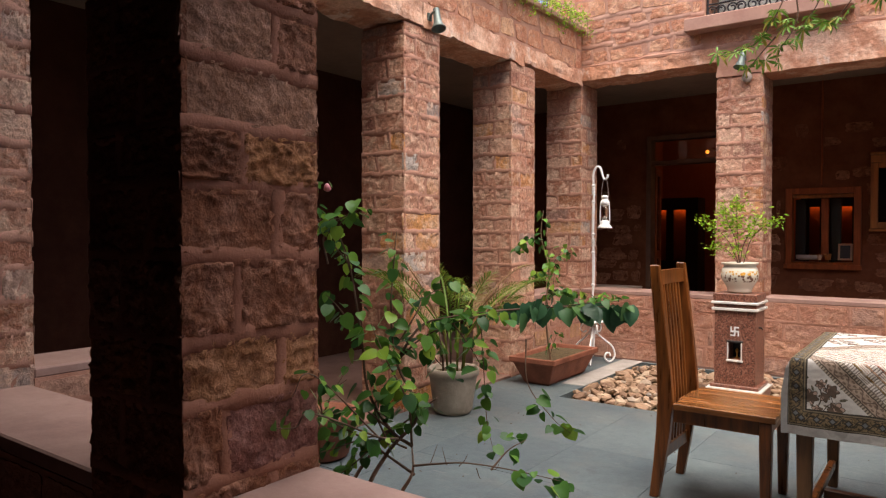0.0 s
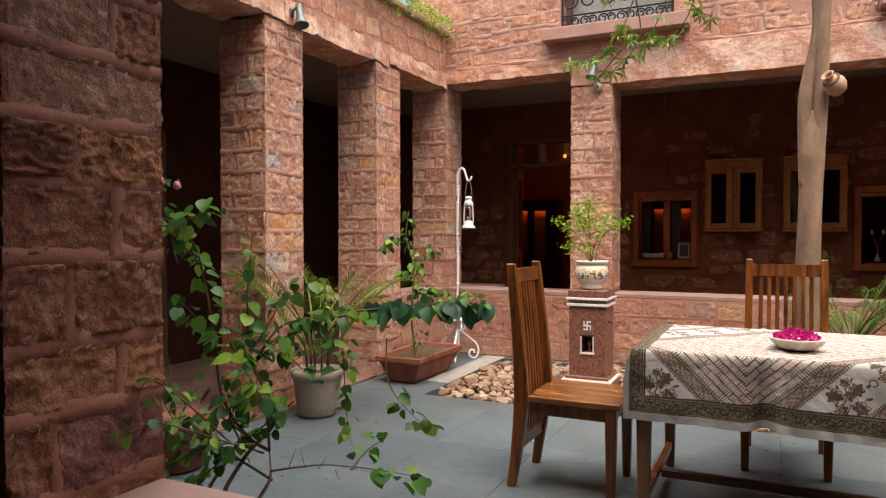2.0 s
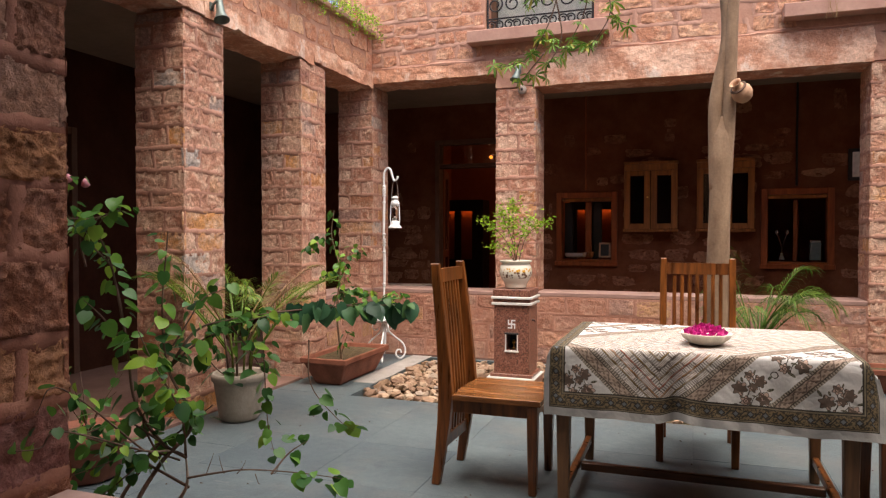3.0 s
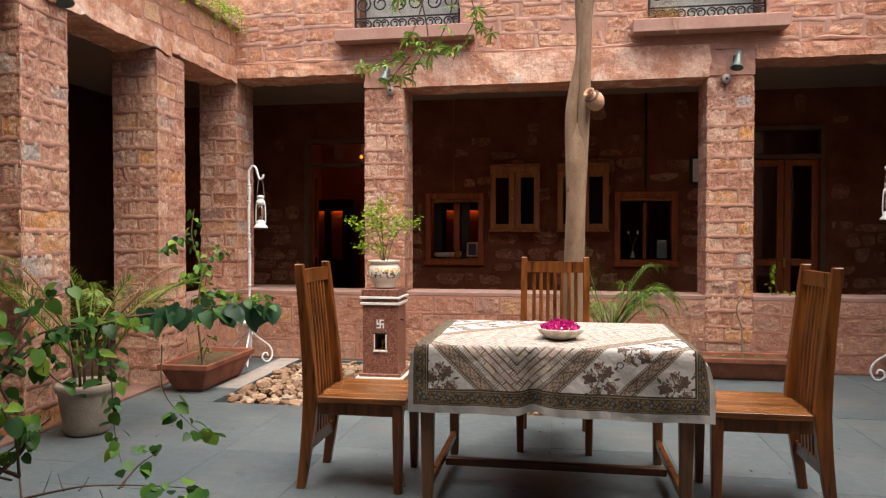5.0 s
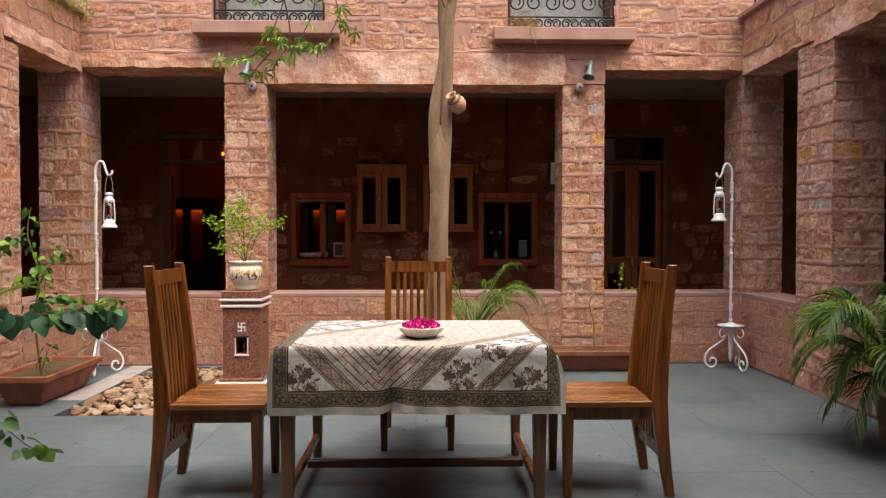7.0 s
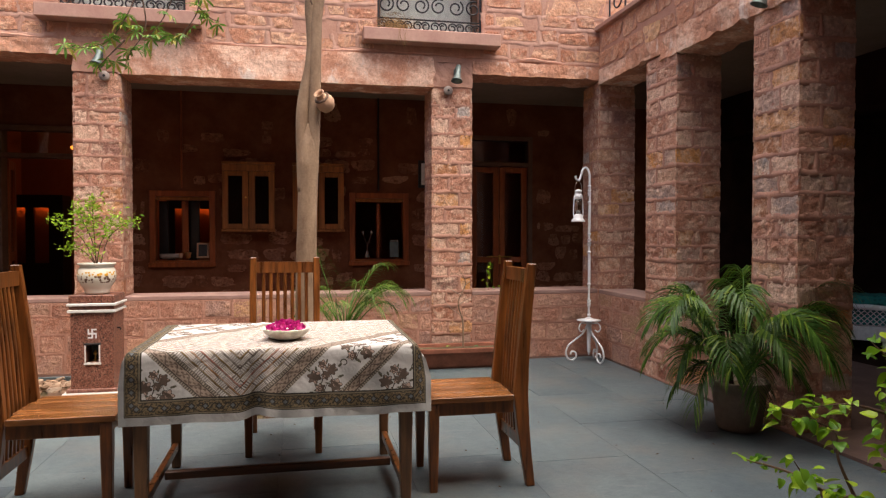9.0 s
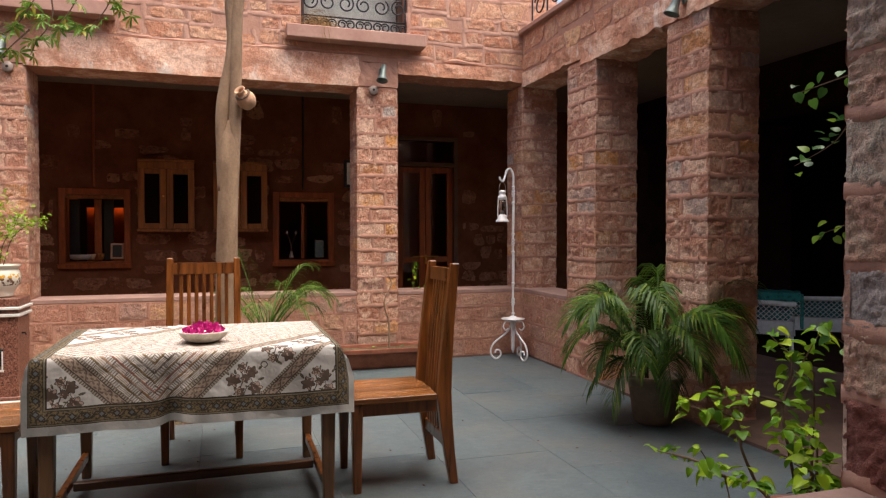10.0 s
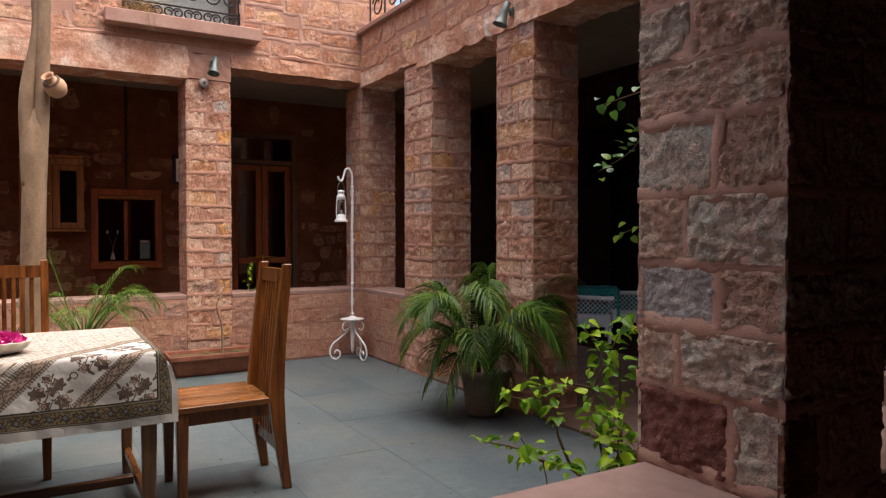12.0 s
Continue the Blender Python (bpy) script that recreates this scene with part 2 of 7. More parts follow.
def wood_mat(name, dark, light, rough_=0.45, scale=1.0, axis=2):
    """Grain that runs along each piece's longest way is left to the object's own axes: stretched noise in z and x."""
    m, nt, b = material(name, rough_, spec=0.4)
    tc = coords(nt)
    info = nt.nodes.new("ShaderNodeObjectInfo").outputs["Random"]
    mp = node(nt, "ShaderNodeMapping")
    mp.inputs["Scale"].default_value = [(2.2 if i == axis else 26) * scale for i in range(3)]
    nt.links.new(tc, mp.inputs["Vector"])
    w = nt.nodes.new("ShaderNodeVectorMath")
    w.operation = "ADD"
    nt.links.new(mp.outputs[0], w.inputs[0])
    comb = nt.nodes.new("ShaderNodeCombineXYZ")
    nt.links.new(maths(nt, "MULTIPLY", info, 40.0), comb.inputs[0])
    nt.links.new(comb.outputs[0], w.inputs[1])
    g = noise_tex(nt, w.outputs[0], 1.0, 6.0, 0.65)
    big = noise_tex(nt, tc, 3.5, 3.0)
    col = ramp(nt, g, [(0.28, dark), (0.55, tuple(0.5 * (p + q) for p, q in zip(dark, light))), (0.78, light)])
    col = mix(nt, 0.6, col, ramp(nt, big, [(0.3, (0.7, 0.68, 0.65)), (0.7, (1.25, 1.22, 1.2))]), "MULTIPLY")
    nt.links.new(col, b.inputs["Base Color"])
    nt.links.new(maths(nt, "MULTIPLY_ADD", g, 0.25, rough_ - 0.1), b.inputs["Roughness"])
    bump(nt, b, g, 0.2, 0.002)
    return m


M_WOOD = wood_mat("polished rosewood", (0.022, 0.006, 0.002), (0.34, 0.112, 0.024), 0.28)
M_WORN = wood_mat("worn brown wood", (0.05, 0.022, 0.010), (0.24, 0.12, 0.05), 0.45)
M_SEAT = wood_mat("seat planks", (0.045, 0.015, 0.005), (0.42, 0.165, 0.050), 0.22, axis=0)
M_WOODX = wood_mat("polished rosewood, lying", (0.018, 0.006, 0.003), (0.17, 0.06, 0.018), 0.32, axis=0)
M_TEAK = wood_mat("pale teak", (0.16, 0.052, 0.011), (0.44, 0.165, 0.034), 0.55)
M_REDWOOD = wood_mat("red-stained wood", (0.17, 0.036, 0.009), (0.44, 0.115, 0.028), 0.40)
M_GREYWOOD = plain_stone("brown painted frame", (0.11, 0.058, 0.037), (0.16, 0.09, 0.06), 0.7, 8.0, 0.1)


def bark_mat(name, a, c):
    m, nt, b = material(name, 0.9)
    tc = coords(nt)
    mp = node(nt, "ShaderNodeMapping")
    mp.inputs["Scale"].default_value = (1, 1, 0.35)
    nt.links.new(tc, mp.inputs["Vector"])
    n1, n2 = noise_tex(nt, mp.outputs[0], 9.0, 6.0, 0.65), noise_tex(nt, tc, 60.0, 4.0)
    nt.links.new(mix(nt, 0.45, ramp(nt, n1, [(0.3, a), (0.7, c)]), ramp(nt, n2, [(0.3, (0.75, 0.75, 0.75)), (0.7, (1.2, 1.2, 1.2))]), "MULTIPLY"), b.inputs["Base Color"])
    bump(nt, b, maths(nt, "ADD", n1, n2), 0.6, 0.006)
    return m


M_BARK = bark_mat("grey-brown bark", (0.16, 0.098, 0.062), (0.33, 0.225, 0.145))
M_PALETWIG = bark_mat("pale dry twig", (0.26, 0.19, 0.14), (0.42, 0.32, 0.25))
M_TWIG = bark_mat("brown twig", (0.07, 0.04, 0.025), (0.16, 0.10, 0.07))


def leaf_mat(name, stops, gloss=0.4, island=False):
    m, nt, b = material(name, gloss, spec=0.25)
    if island:
        rnd = nt.nodes.new("ShaderNodeNewGeometry").outputs["Random Per Island"]
    else:
        rnd = nt.nodes.new("ShaderNodeObjectInfo").outputs["Random"]
    tc = coords(nt)
    col = ramp(nt, rnd, stops)
    col = mix(nt, 0.5, col, ramp(nt, noise_tex(nt, tc, 30.0, 3.0), [(0.3, (0.75, 0.8, 0.7)), (0.7, (1.25, 1.2, 1.2))]), "MULTIPLY")
    nt.links.new(col, b.inputs["Base Color"])
    tr = nt.nodes.new("ShaderNodeBsdfTranslucent")
    nt.links.new(col, tr.inputs["Color"])
    ms = nt.nodes.new("ShaderNodeMixShader")
    ms.inputs[0].default_value = 0.3
    nt.links.new(b.outputs[0], ms.inputs[1])
    nt.links.new(tr.outputs[0], ms.inputs[2])
    nt.links.new(ms.outputs[0], nt.nodes["Material Output"].inputs["Surface"])
    return m


M_LEAF = leaf_mat("vine leaf", [(0.0, (0.026, 0.082, 0.022)), (0.4, (0.055, 0.155, 0.032)), (0.75, (0.11, 0.25, 0.04)), (1.0, (0.24, 0.37, 0.045))], 0.33)
M_BIGLEAF = leaf_mat("dark broad leaf", [(0.0, (0.025, 0.075, 0.038)), (0.7, (0.05, 0.135, 0.068)), (1.0, (0.09, 0.20, 0.055))], 0.38)
M_LIME = leaf_mat("lime leaf", [(0.0, (0.08, 0.20, 0.02)), (0.4, (0.19, 0.37, 0.02)), (0.8, (0.33, 0.50, 0.03)), (1.0, (0.44, 0.56, 0.04))])
M_SMALL = leaf_mat("small bright leaf", [(0.0, (0.14, 0.28, 0.02)), (0.5, (0.27, 0.45, 0.03)), (1.0, (0.42, 0.56, 0.07))], island=True)
M_PALM = leaf_mat("palm leaflet", [(0.0, (0.022, 0.060, 0.010)), (0.6, (0.055, 0.125, 0.016)), (0.9, (0.105, 0.19, 0.02)), (1.0, (0.18, 0.22, 0.03))], 0.4, True)
M_PALMYOUNG = leaf_mat("young palm leaflet", [(0.0, (0.035, 0.08, 0.012)), (0.6, (0.075, 0.145, 0.018)), (1.0, (0.16, 0.22, 0.035))], 0.45, True)
M_PALMDRY = leaf_mat("drying palm leaflet", [(0.0, (0.16, 0.17, 0.035)), (0.3, (0.24, 0.165, 0.06)), (0.7, (0.30, 0.165, 0.10)), (1.0, (0.22, 0.105, 0.075))], 0.5, True)
M_PALMLIME = leaf_mat("yellow-green palm leaflet", [(0.0, (0.06, 0.13, 0.016)), (0.5, (0.12, 0.205, 0.022)), (0.85, (0.20, 0.27, 0.028)), (1.0, (0.26, 0.17, 0.06))], 0.45, True)
M_PALMCANE = leaf_mat("olive palm cane", [(0.0, (0.09, 0.11, 0.02)), (1.0, (0.16, 0.17, 0.035))], 0.5)
M_TREELEAF = leaf_mat("tree leaflet", [(0.0, (0.07, 0.16, 0.025)), (0.6, (0.14, 0.27, 0.04)), (0.93, (0.25, 0.38, 0.06)), (1.0, (0.36, 0.20, 0.05))], 0.45, True)


def paint(name, col, rough_=0.4, metal=0.0, spec=0.5, var=0.15):
    m, nt, b = material(name, rough_, metal, spec)
    n = noise_tex(nt, coords(nt), 25.0, 5.0)
    nt.links.new(mix(nt, 1.0, col, ramp(nt, n, [(0.3, (1 - var,) * 3), (0.7, (1 + var,) * 3)]), "MULTIPLY"), b.inputs["Base Color"])
    bump(nt, b, n, 0.1, 0.002)
    return m


M_WHITE = paint("white enamel paint", (0.78, 0.78, 0.78), 0.35, var=0.08)
M_IRON = paint("black wrought iron", (0.02, 0.02, 0.022), 0.45, 0.3)
M_GREENMETAL = paint("weathered green metal", (0.12, 0.155, 0.145), 0.45, 0.4)
M_GREYPLASTIC = paint("grey plastic", (0.33, 0.27, 0.23), 0.6)
M_WICKER = paint("grey-white wicker", (0.50, 0.50, 0.49), 0.6)
M_PETAL = leaf_mat("magenta petal", [(0.0, (0.42, 0.01, 0.16)), (0.6, (0.62, 0.02, 0.28)), (1.0, (0.75, 0.10, 0.36))], 0.6, True)
M_BOWL = plain_stone("carved pale stone", (0.60, 0.54, 0.46), (0.72, 0.66, 0.58), 0.6, 20.0, 0.2)
M_BRASS = paint("brass", (0.7, 0.45, 0.12), 0.3, 1.0)
M_PAPER = paint("paper", (0.82, 0.81, 0.78), 0.8)
M_BLACK = paint("black lacquer", (0.012, 0.011, 0.01), 0.4)
M_PINKFLOWER = paint("pink petal", (0.65, 0.25, 0.3), 0.6)


def glass_mat():
    m, nt, b = material("window glass", 0.03, spec=0.5)
    b.inputs["Base Color"].default_value = (0.9, 0.92, 0.9, 1)
    b.inputs["Transmission Weight"].default_value = 1.0
    b.inputs["IOR"].default_value = 1.45
    return m


M_GLASS = glass_mat()


def granite_mat():
    m, nt, b = material("red speckled granite", 0.35, spec=0.5)
    v = node(nt, "ShaderNodeTexVoronoi", Scale=140.0)
    nt.links.new(coords(nt), v.inputs["Vector"])
    sep = nt.nodes.new("ShaderNodeSeparateColor")
    nt.links.new(v.outputs["Color"], sep.inputs[0])
    nt.links.new(ramp(nt, sep.outputs[0], [(0.0, (0.03, 0.015, 0.012)), (0.25, (0.14, 0.05, 0.033)), (0.6, (0.22, 0.085, 0.055)), (1.0, (0.32, 0.16, 0.115))]), b.inputs["Base Color"])
    return m


M_GRANITE = granite_mat()

# ---- plan ----
W, E, N, S = -3.04, 2.98, 6.55, 1.47          # court faces of the four arcades
T = 0.38                                       # thickness of pillars and beams
BW, BE, BN, BS = -4.95, 4.90, 8.20, -1.30      # inner faces of the veranda's back walls
CEIL, TOP = 2.76, 3.17


def wall_boxes(bm, u0, u1, z0, z1, holes, put):
    """A wall from u0 to u1 and z0 to z1 with holes (u0, u1, z0, z1); put(bm, ua, ub, za, zb) adds one box."""
    cuts = sorted({u0, u1, *[h[0] for h in holes], *[h[1] for h in holes]})
    for a, b in zip(cuts, cuts[1:]):
        z = z0
        for h in sorted([h for h in holes if h[0] <= a and h[1] >= b], key=lambda h: h[2]):
            if h[2] > z:
                put(bm, a, b, z, h[2])
            z = h[3]
        if z < z1:
            put(bm, a, b, z, z1)
    return bm


# ground and floors
solid("ground", block(-400, 400, -400, 400, -0.6, -0.3), M_SOIL, "dusty brown earth round the house", "ground", "structure")
bed = (-2.40, 0.70, 4.82, 6.50)
bm = bmesh.new()
wall_boxes(bm, W, E, S, N, [(bed[0], bed[1], bed[2], bed[3])], lambda b, x0, x1, y0, y1: box(b, x0, x1, y0, y1, -0.3, -0.012))
FLOOR = solid("floor", bm, M_SLATE, "grey slate slab paving of the court", "floor", "structure")
bm = bmesh.new()
box(bm, BW, W - 0.002, BS, BN, -0.3, 0.018)
box(bm, W - 0.002, E + 0.002, N, BN, -0.3, 0.018)
box(bm, W - 0.002, E + 0.002, BS, S, -0.3, 0.018)
solid("veranda_floor", bm, M_VFLOOR, "pink sandstone floor of the veranda", "floor", "structure")
solid("veranda_floor_east", block(E + 0.002, BE + 0.25, BS, BN, -0.3, 0.018), M_EASTFLOOR, "brown stone floor of the east veranda", "floor", "structure")
solid("flower_bed", block(bed[0], bed[1], bed[2], bed[3], -0.3, -0.05), M_SOIL, "bare earth bed under loose stones", "bed", "structure")
bm = block(bed[0] - 0.2, bed[0] - 0.002, 5.25, N - 0.004, -0.02, 0.006, 0.004)
solid("border_slab", bm, M_CONCRETE, "pale concrete border strip beside the stone bed", "paving", "structure")

# pillars: x0, x1, y0, y1, top; the cores are mortar, their stones come at the end
PILLARS = []


def pillar(x0, x1, y0, y1, top, faces):
    k = len(PILLARS) + 1
    bm = block(x0 + 0.006, x1 - 0.006, y0 + 0.006, y1 - 0.006, 0.0, top, 0.004)
    ob = solid("pillar_%d" % k, bm, M_MORTAR, "square pillar of rough-hewn red sandstone in pink mortar", "pillar", "structure", "arcade pillars")
    PILLARS.append((ob, x0, x1, y0, y1, top, faces))


pillar(W - T, W, 1.08, S, 2.93, "ENS")                # south-west corner
pillar(-1.79, -1.40, 1.07, 1.46, 2.93, "ENS")          # beside the camera, west
pillar(1.55, 1.94, 1.06, 1.48, 2.93, "WNS")            # beside the camera, east
pillar(E, E + T, 1.08, S, 2.93, "WNS")                # south-east corner
pillar(W - T, W, 3.80, 4.20, 2.63, "ENS")
pillar(W - T, W, 5.20, 5.60, 2.64, "ENS")
pillar(W - T, W, N, N + T, 2.69, "ES")
pillar(-1.755, -1.375, N, N + T, 2.57, "SEW")
pillar(1.315, 1.70, N, N + T, 2.57, "SEW")
pillar(E, E + T, N, N + T, 2.69, "WS")
pillar(E, E + T, 5.12, 5.60, 2.65, "WNS")
pillar(E, E + T, 3.77, 4.19, 2.61, "WNS")

# lintels and the walls over them
HEWN = "long hewn red sandstone lintel with a broken lower edge"


def lintel(x0, x1, y0, y1, z0, z1, seed, cell=0.07, amount=0.012, chip=1.0, ragged=False):
    bm = rough(block(x0, x1, y0, y1, z0, z1), cell, amount, seed)
    for v in bm.verts:
        if v.co.z < z0 + 0.035:
            v.co.z += 0.016 * chip * max(0.0, noise.noise((v.co.x * 4 + seed, v.co.y * 4, seed)) + 0.7 * noise.noise((v.co.x * 15, v.co.y * 15, seed)))
        for end, way in ((x0, 1), (x1, -1)):
            if ragged and abs(v.co.x - end) < 0.035:
                v.co.x += way * 0.05 * (0.4 + noise.noise((v.co.z * 13, v.co.y * 3, end)))
    solid("lintel", bm, M_LINTEL, HEWN, "lintel", "structure", "lintels", smooth=False)


def pillar_head(x0, x1, seed):
    bm = rough(block(x0, x1, N - 0.004, N + T - 0.03, 2.572, 2.80), 0.04, 0.014, seed)
    solid("pillar_head", bm, M_UPMORTAR, "rough mortared pillar head between two lintels", "pillar head", "structure", "pillar heads")


lintel(W - T + 0.02, W + 0.012, S, 4.0, 2.635, 2.80, 1.0, 0.05, 0.017, 2.2)
lintel(W - T + 0.02, W + 0.012, 4.003, 5.40, 2.625, 2.80, 2.0, 0.05, 0.017, 2.2)
lintel(W - T + 0.02, W + 0.012, 5.403, N, 2.655, 2.80, 3.0, 0.05, 0.017, 2.2)
lintel(E - 0.012, E + T - 0.02, S, 3.98, 2.60, 2.80, 4.0, 0.05, 0.017, 2.2)
lintel(E - 0.012, E + T - 0.02, 3.983, 5.36, 2.60, 2.80, 5.0, 0.05, 0.017, 2.2)
lintel(E - 0.012, E + T - 0.02, 5.363, N, 2.655, 2.80, 6.0, 0.05, 0.017, 2.2)
lintel(W - T, -1.757, N - 0.015, N + T - 0.02, 2.70, 2.825, 7.0, 0.045, 0.014)
lintel(-1.40, 1.345, N - 0.02, N + T - 0.02, 2.56, 2.845, 8.0, 0.045, 0.008, 0.4, True)
lintel(1.702, E + T, N - 0.015, N + T - 0.02, 2.70, 2.825, 9.0, 0.045, 0.014)
pillar_head(-1.755, -1.35, 10.0)
pillar_head(1.29, 1.70, 11.0)
lintel(W, -1.79, 1.08, S, 2.935, 3.05, 12.0, 0.2)
lintel(-1.788, 1.94, 1.08, S, 2.935, 3.05, 13.0, 0.2)
lintel(1.942, E, 1.08, S, 2.935, 3.05, 14.0, 0.2)

# a ragged mortar ledge over the north lintels
for z, r in ((2.862, 0.015),):
    pts = [(x, N + 0.004, z + 0.022 * noise.noise((x * 2.2, z * 9, 1.0)) + 0.008 * noise.noise((x * 9, z * 9, 5.0)) - 0.02 * max(0.0, abs(x) - 1.6)) for x in [W + 0.05 + 0.06 * i for i in range(99)]]
    solid("mortar_ledge", tube(bmesh.new(), pts, [r * max(0.05, 0.7 + 1.6 * noise.noise((p[0] * 2.4, z, 7.0)) + 0.9 * noise.noise((p[0] * 11, z, 7.0))) for p in pts], 7), M_UPMORTAR, "ragged ledge of smeared pink mortar over the lintels", "mortar", "structure", "mortar ledges")

WIN = [(-1.86, -0.85, 3.10, 4.35), (0.81, 1.80, 3.06, 4.35)]
bm = bmesh.new()
wall_boxes(bm, W - T, E + T, 2.80, 4.9, WIN, lambda b, a, c, z0, z1: box(b, a, c, N, N + T, z0, z1))
NORTH = solid("wall_north", bm, M_UPMORTAR, "upper wall of warm red sandstone rubble", "wall", "structure")
WEST = solid("wall_west", block(W - T, W, S, N, 2.80, TOP), M_UPMORTAR, "red sandstone parapet of the west terrace", "wall", "structure")
EAST = solid("wall_east", block(E, E + T, S, N, 2.80, TOP), M_MORTAR, "red sandstone parapet of the east terrace", "wall", "structure")
# Added out of view: this wall holds back sky light from the south.
solid("wall_south", block(W - T, E + T, 1.09, S - 0.01, 3.055, 5.4), M_UPMORTAR, "unseen upper wall over the south veranda, added to block southern sky", "wall", "structure")
solid("coping", block(W - T - 0.03, W + 0.05, S, N - 0.004, TOP, TOP + 0.05, 0.008), M_SILL, "thin red stone coping of the west terrace", "coping", "structure", "copings")
solid("coping", block(E - 0.05, E + T + 0.03, S, N - 0.004, TOP, TOP + 0.05, 0.008), M_SILL, "thin red stone coping of the east terrace", "coping", "structure", "copings")


# parapets between the pillars
PARAPETS = []


def parapet(x0, x1, y0, y1, z, faces, cap=0.04, over=0.0):
    ob = solid("parapet", block(x0, x1, y0, y1, 0.0, z - cap), M_MORTAR, "low parapet of red sandstone blocks", "parapet", "structure", "parapets")
    part("cap_slab", block(x0 - over, x1 + over, y0 - over, y1 + over, z - cap, z, 0.006), M_SLAB, ob, "smooth pink sandstone cap slab")
    PARAPETS.append((ob, x0, x1, y0, y1, z - cap, faces))


parapet(W + 0.002, -1.757, N + 0.004, N + T - 0.02, 0.66, "S")
parapet(-1.373, 1.313, N + 0.004, N + T - 0.02, 0.664, "S")
parapet(1.702, E - 0.002, N + 0.004, N + T - 0.02, 0.662, "S")
parapet(W - T + 0.02, W - 0.004, 5.602, N - 0.002, 0.66, "E")
parapet(E + 0.004, E + T - 0.02, 5.602, N - 0.002, 0.66, "W")
parapet(W + 0.002, -1.792, 1.09, 1.455, 0.60, "NS", 0.05, 0.0)
parapet(-1.398, 1.548, 1.09, 1.455, 0.60, "NS", 0.05, 0.0)
parapet(1.942, E - 0.002, 1.09, 1.455, 0.60, "NS", 0.05, 0.0)
parapet(W - T + 0.02, W - 0.004, S + 0.004, 2.05, 0.66, "E")
parapet(E + 0.004, E + T - 0.02, S + 0.004, 2.05, 0.66, "W")

# veranda back walls, ceilings, roofs
DOORS_N = [(-2.97, -2.08, 0.0, 2.34), (2.06, 2.86, 0.0, 2.37)]
NICHES = [(-1.465, -0.82, 0.87, 1.655), (0.686, 1.33, 0.868, 1.655)]
bm = bmesh.new()
wall_boxes(bm, BW - 0.25, BE + 0.25, 0.0, 2.98, DOORS_N + NICHES, lambda b, a, c, z0, z1: box(b, a, c, BN, BN + 0.28, z0, z1))
BACK = solid("wall_veranda_north", bm, M_INNER, "red rubble wall at the back of the veranda, darkened for shade", "wall", "structure")
DOOR_W = (3.82, 4.72, 0.0, 2.1)
bm = bmesh.new()
wall_boxes(bm, BS, BN, 0.0, 2.98, [DOOR_W], lambda b, a, c, z0, z1: box(b, BW - 0.25, BW, a, c, z0, z1))
solid("wall_veranda_west", bm, M_SHADED_WEST, "red-brown plastered stone wall of the west veranda, darkened for shade", "wall", "structure")
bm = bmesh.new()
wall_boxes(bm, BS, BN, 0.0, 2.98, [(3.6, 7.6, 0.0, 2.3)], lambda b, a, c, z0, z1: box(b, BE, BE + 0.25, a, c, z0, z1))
solid("wall_veranda_east", bm, M_SHADED, "red-brown plastered stone wall of the east veranda, darkened for shade", "wall", "structure")
solid("wall_veranda_south", block(BW - 0.25, BE + 0.25, BS - 0.25, BS, 0.0, 2.98), M_SHADED, "unseen stone wall of the south veranda, near black to cut bounced light", "wall", "structure")
bm = bmesh.new()
for x0, x1, y0, y1 in ((BW, W - T, BS, BN), (E + T, BE, BS, BN), (W - T, E + T, N + T, BN), (W - T, E + T, BS, 1.08)):
    if y1 > 2:
        box(bm, x0, x1, y0, y1, CEIL, 3.0)
solid("ceiling", bm, M_PLASTER, "plain greyish plaster ceiling of the veranda", "ceiling", "structure")
# Out of view; painted near black to keep bounced light off the near pillars.
solid("ceiling_south", block(W - T, E + T, BS, 1.08, 2.95, 3.1), M_SHADED, "unseen ceiling of the south veranda, near black to cut bounced light", "ceiling", "structure")
# rooms seen through the north openings
bm = bmesh.new()
for x0, x1 in ((-3.7, -0.3), (0.3, 3.7)):
    box(bm, x0, x1, 10.9, 11.05, 0, 2.8)
    box(bm, x0 - 0.15, x0, BN + 0.28, 11.05, 0, 2.8)
    box(bm, x1, x1 + 0.15, BN + 0.28, 11.05, 0, 2.8)
    box(bm, x0 - 0.15, x1 + 0.15, BN + 0.28, 11.05, 2.8, 2.95)
    box(bm, x0 - 0.15, x1 + 0.15, BN + 0.28, 11.05, -0.3, 0.018)
solid("room_walls", bm, M_ROOM, "ochre plastered walls of the rooms behind", "room", "structure")
bm = box(bmesh.new(), BW - 1.6, BW - 1.5, 2.8, 5.8, 0, 2.8)
box(bm, BW - 1.5, BW - 0.25, 2.7, 2.8, 0, 2.8)
box(bm, BW - 1.5, BW - 0.25, 5.8, 5.9, 0, 2.8)
box(bm, BW - 1.6, BW - 0.25, 2.7, 5.9, 2.8, 2.95)
box(bm, BW - 1.6, BW - 0.25, 2.7, 5.9, -0.3, 0.018)
solid("west_room", bm, M_SHADED, "room behind the west veranda door, painted near black for shade", "room", "structure")


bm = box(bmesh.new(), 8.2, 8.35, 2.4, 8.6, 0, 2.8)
# The wide opening is added out of view, to let daylight onto the sofa.
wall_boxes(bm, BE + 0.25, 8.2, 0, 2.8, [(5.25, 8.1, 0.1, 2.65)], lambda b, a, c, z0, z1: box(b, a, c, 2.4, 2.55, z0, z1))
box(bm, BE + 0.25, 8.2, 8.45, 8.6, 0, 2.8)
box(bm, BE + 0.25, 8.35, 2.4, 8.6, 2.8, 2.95)
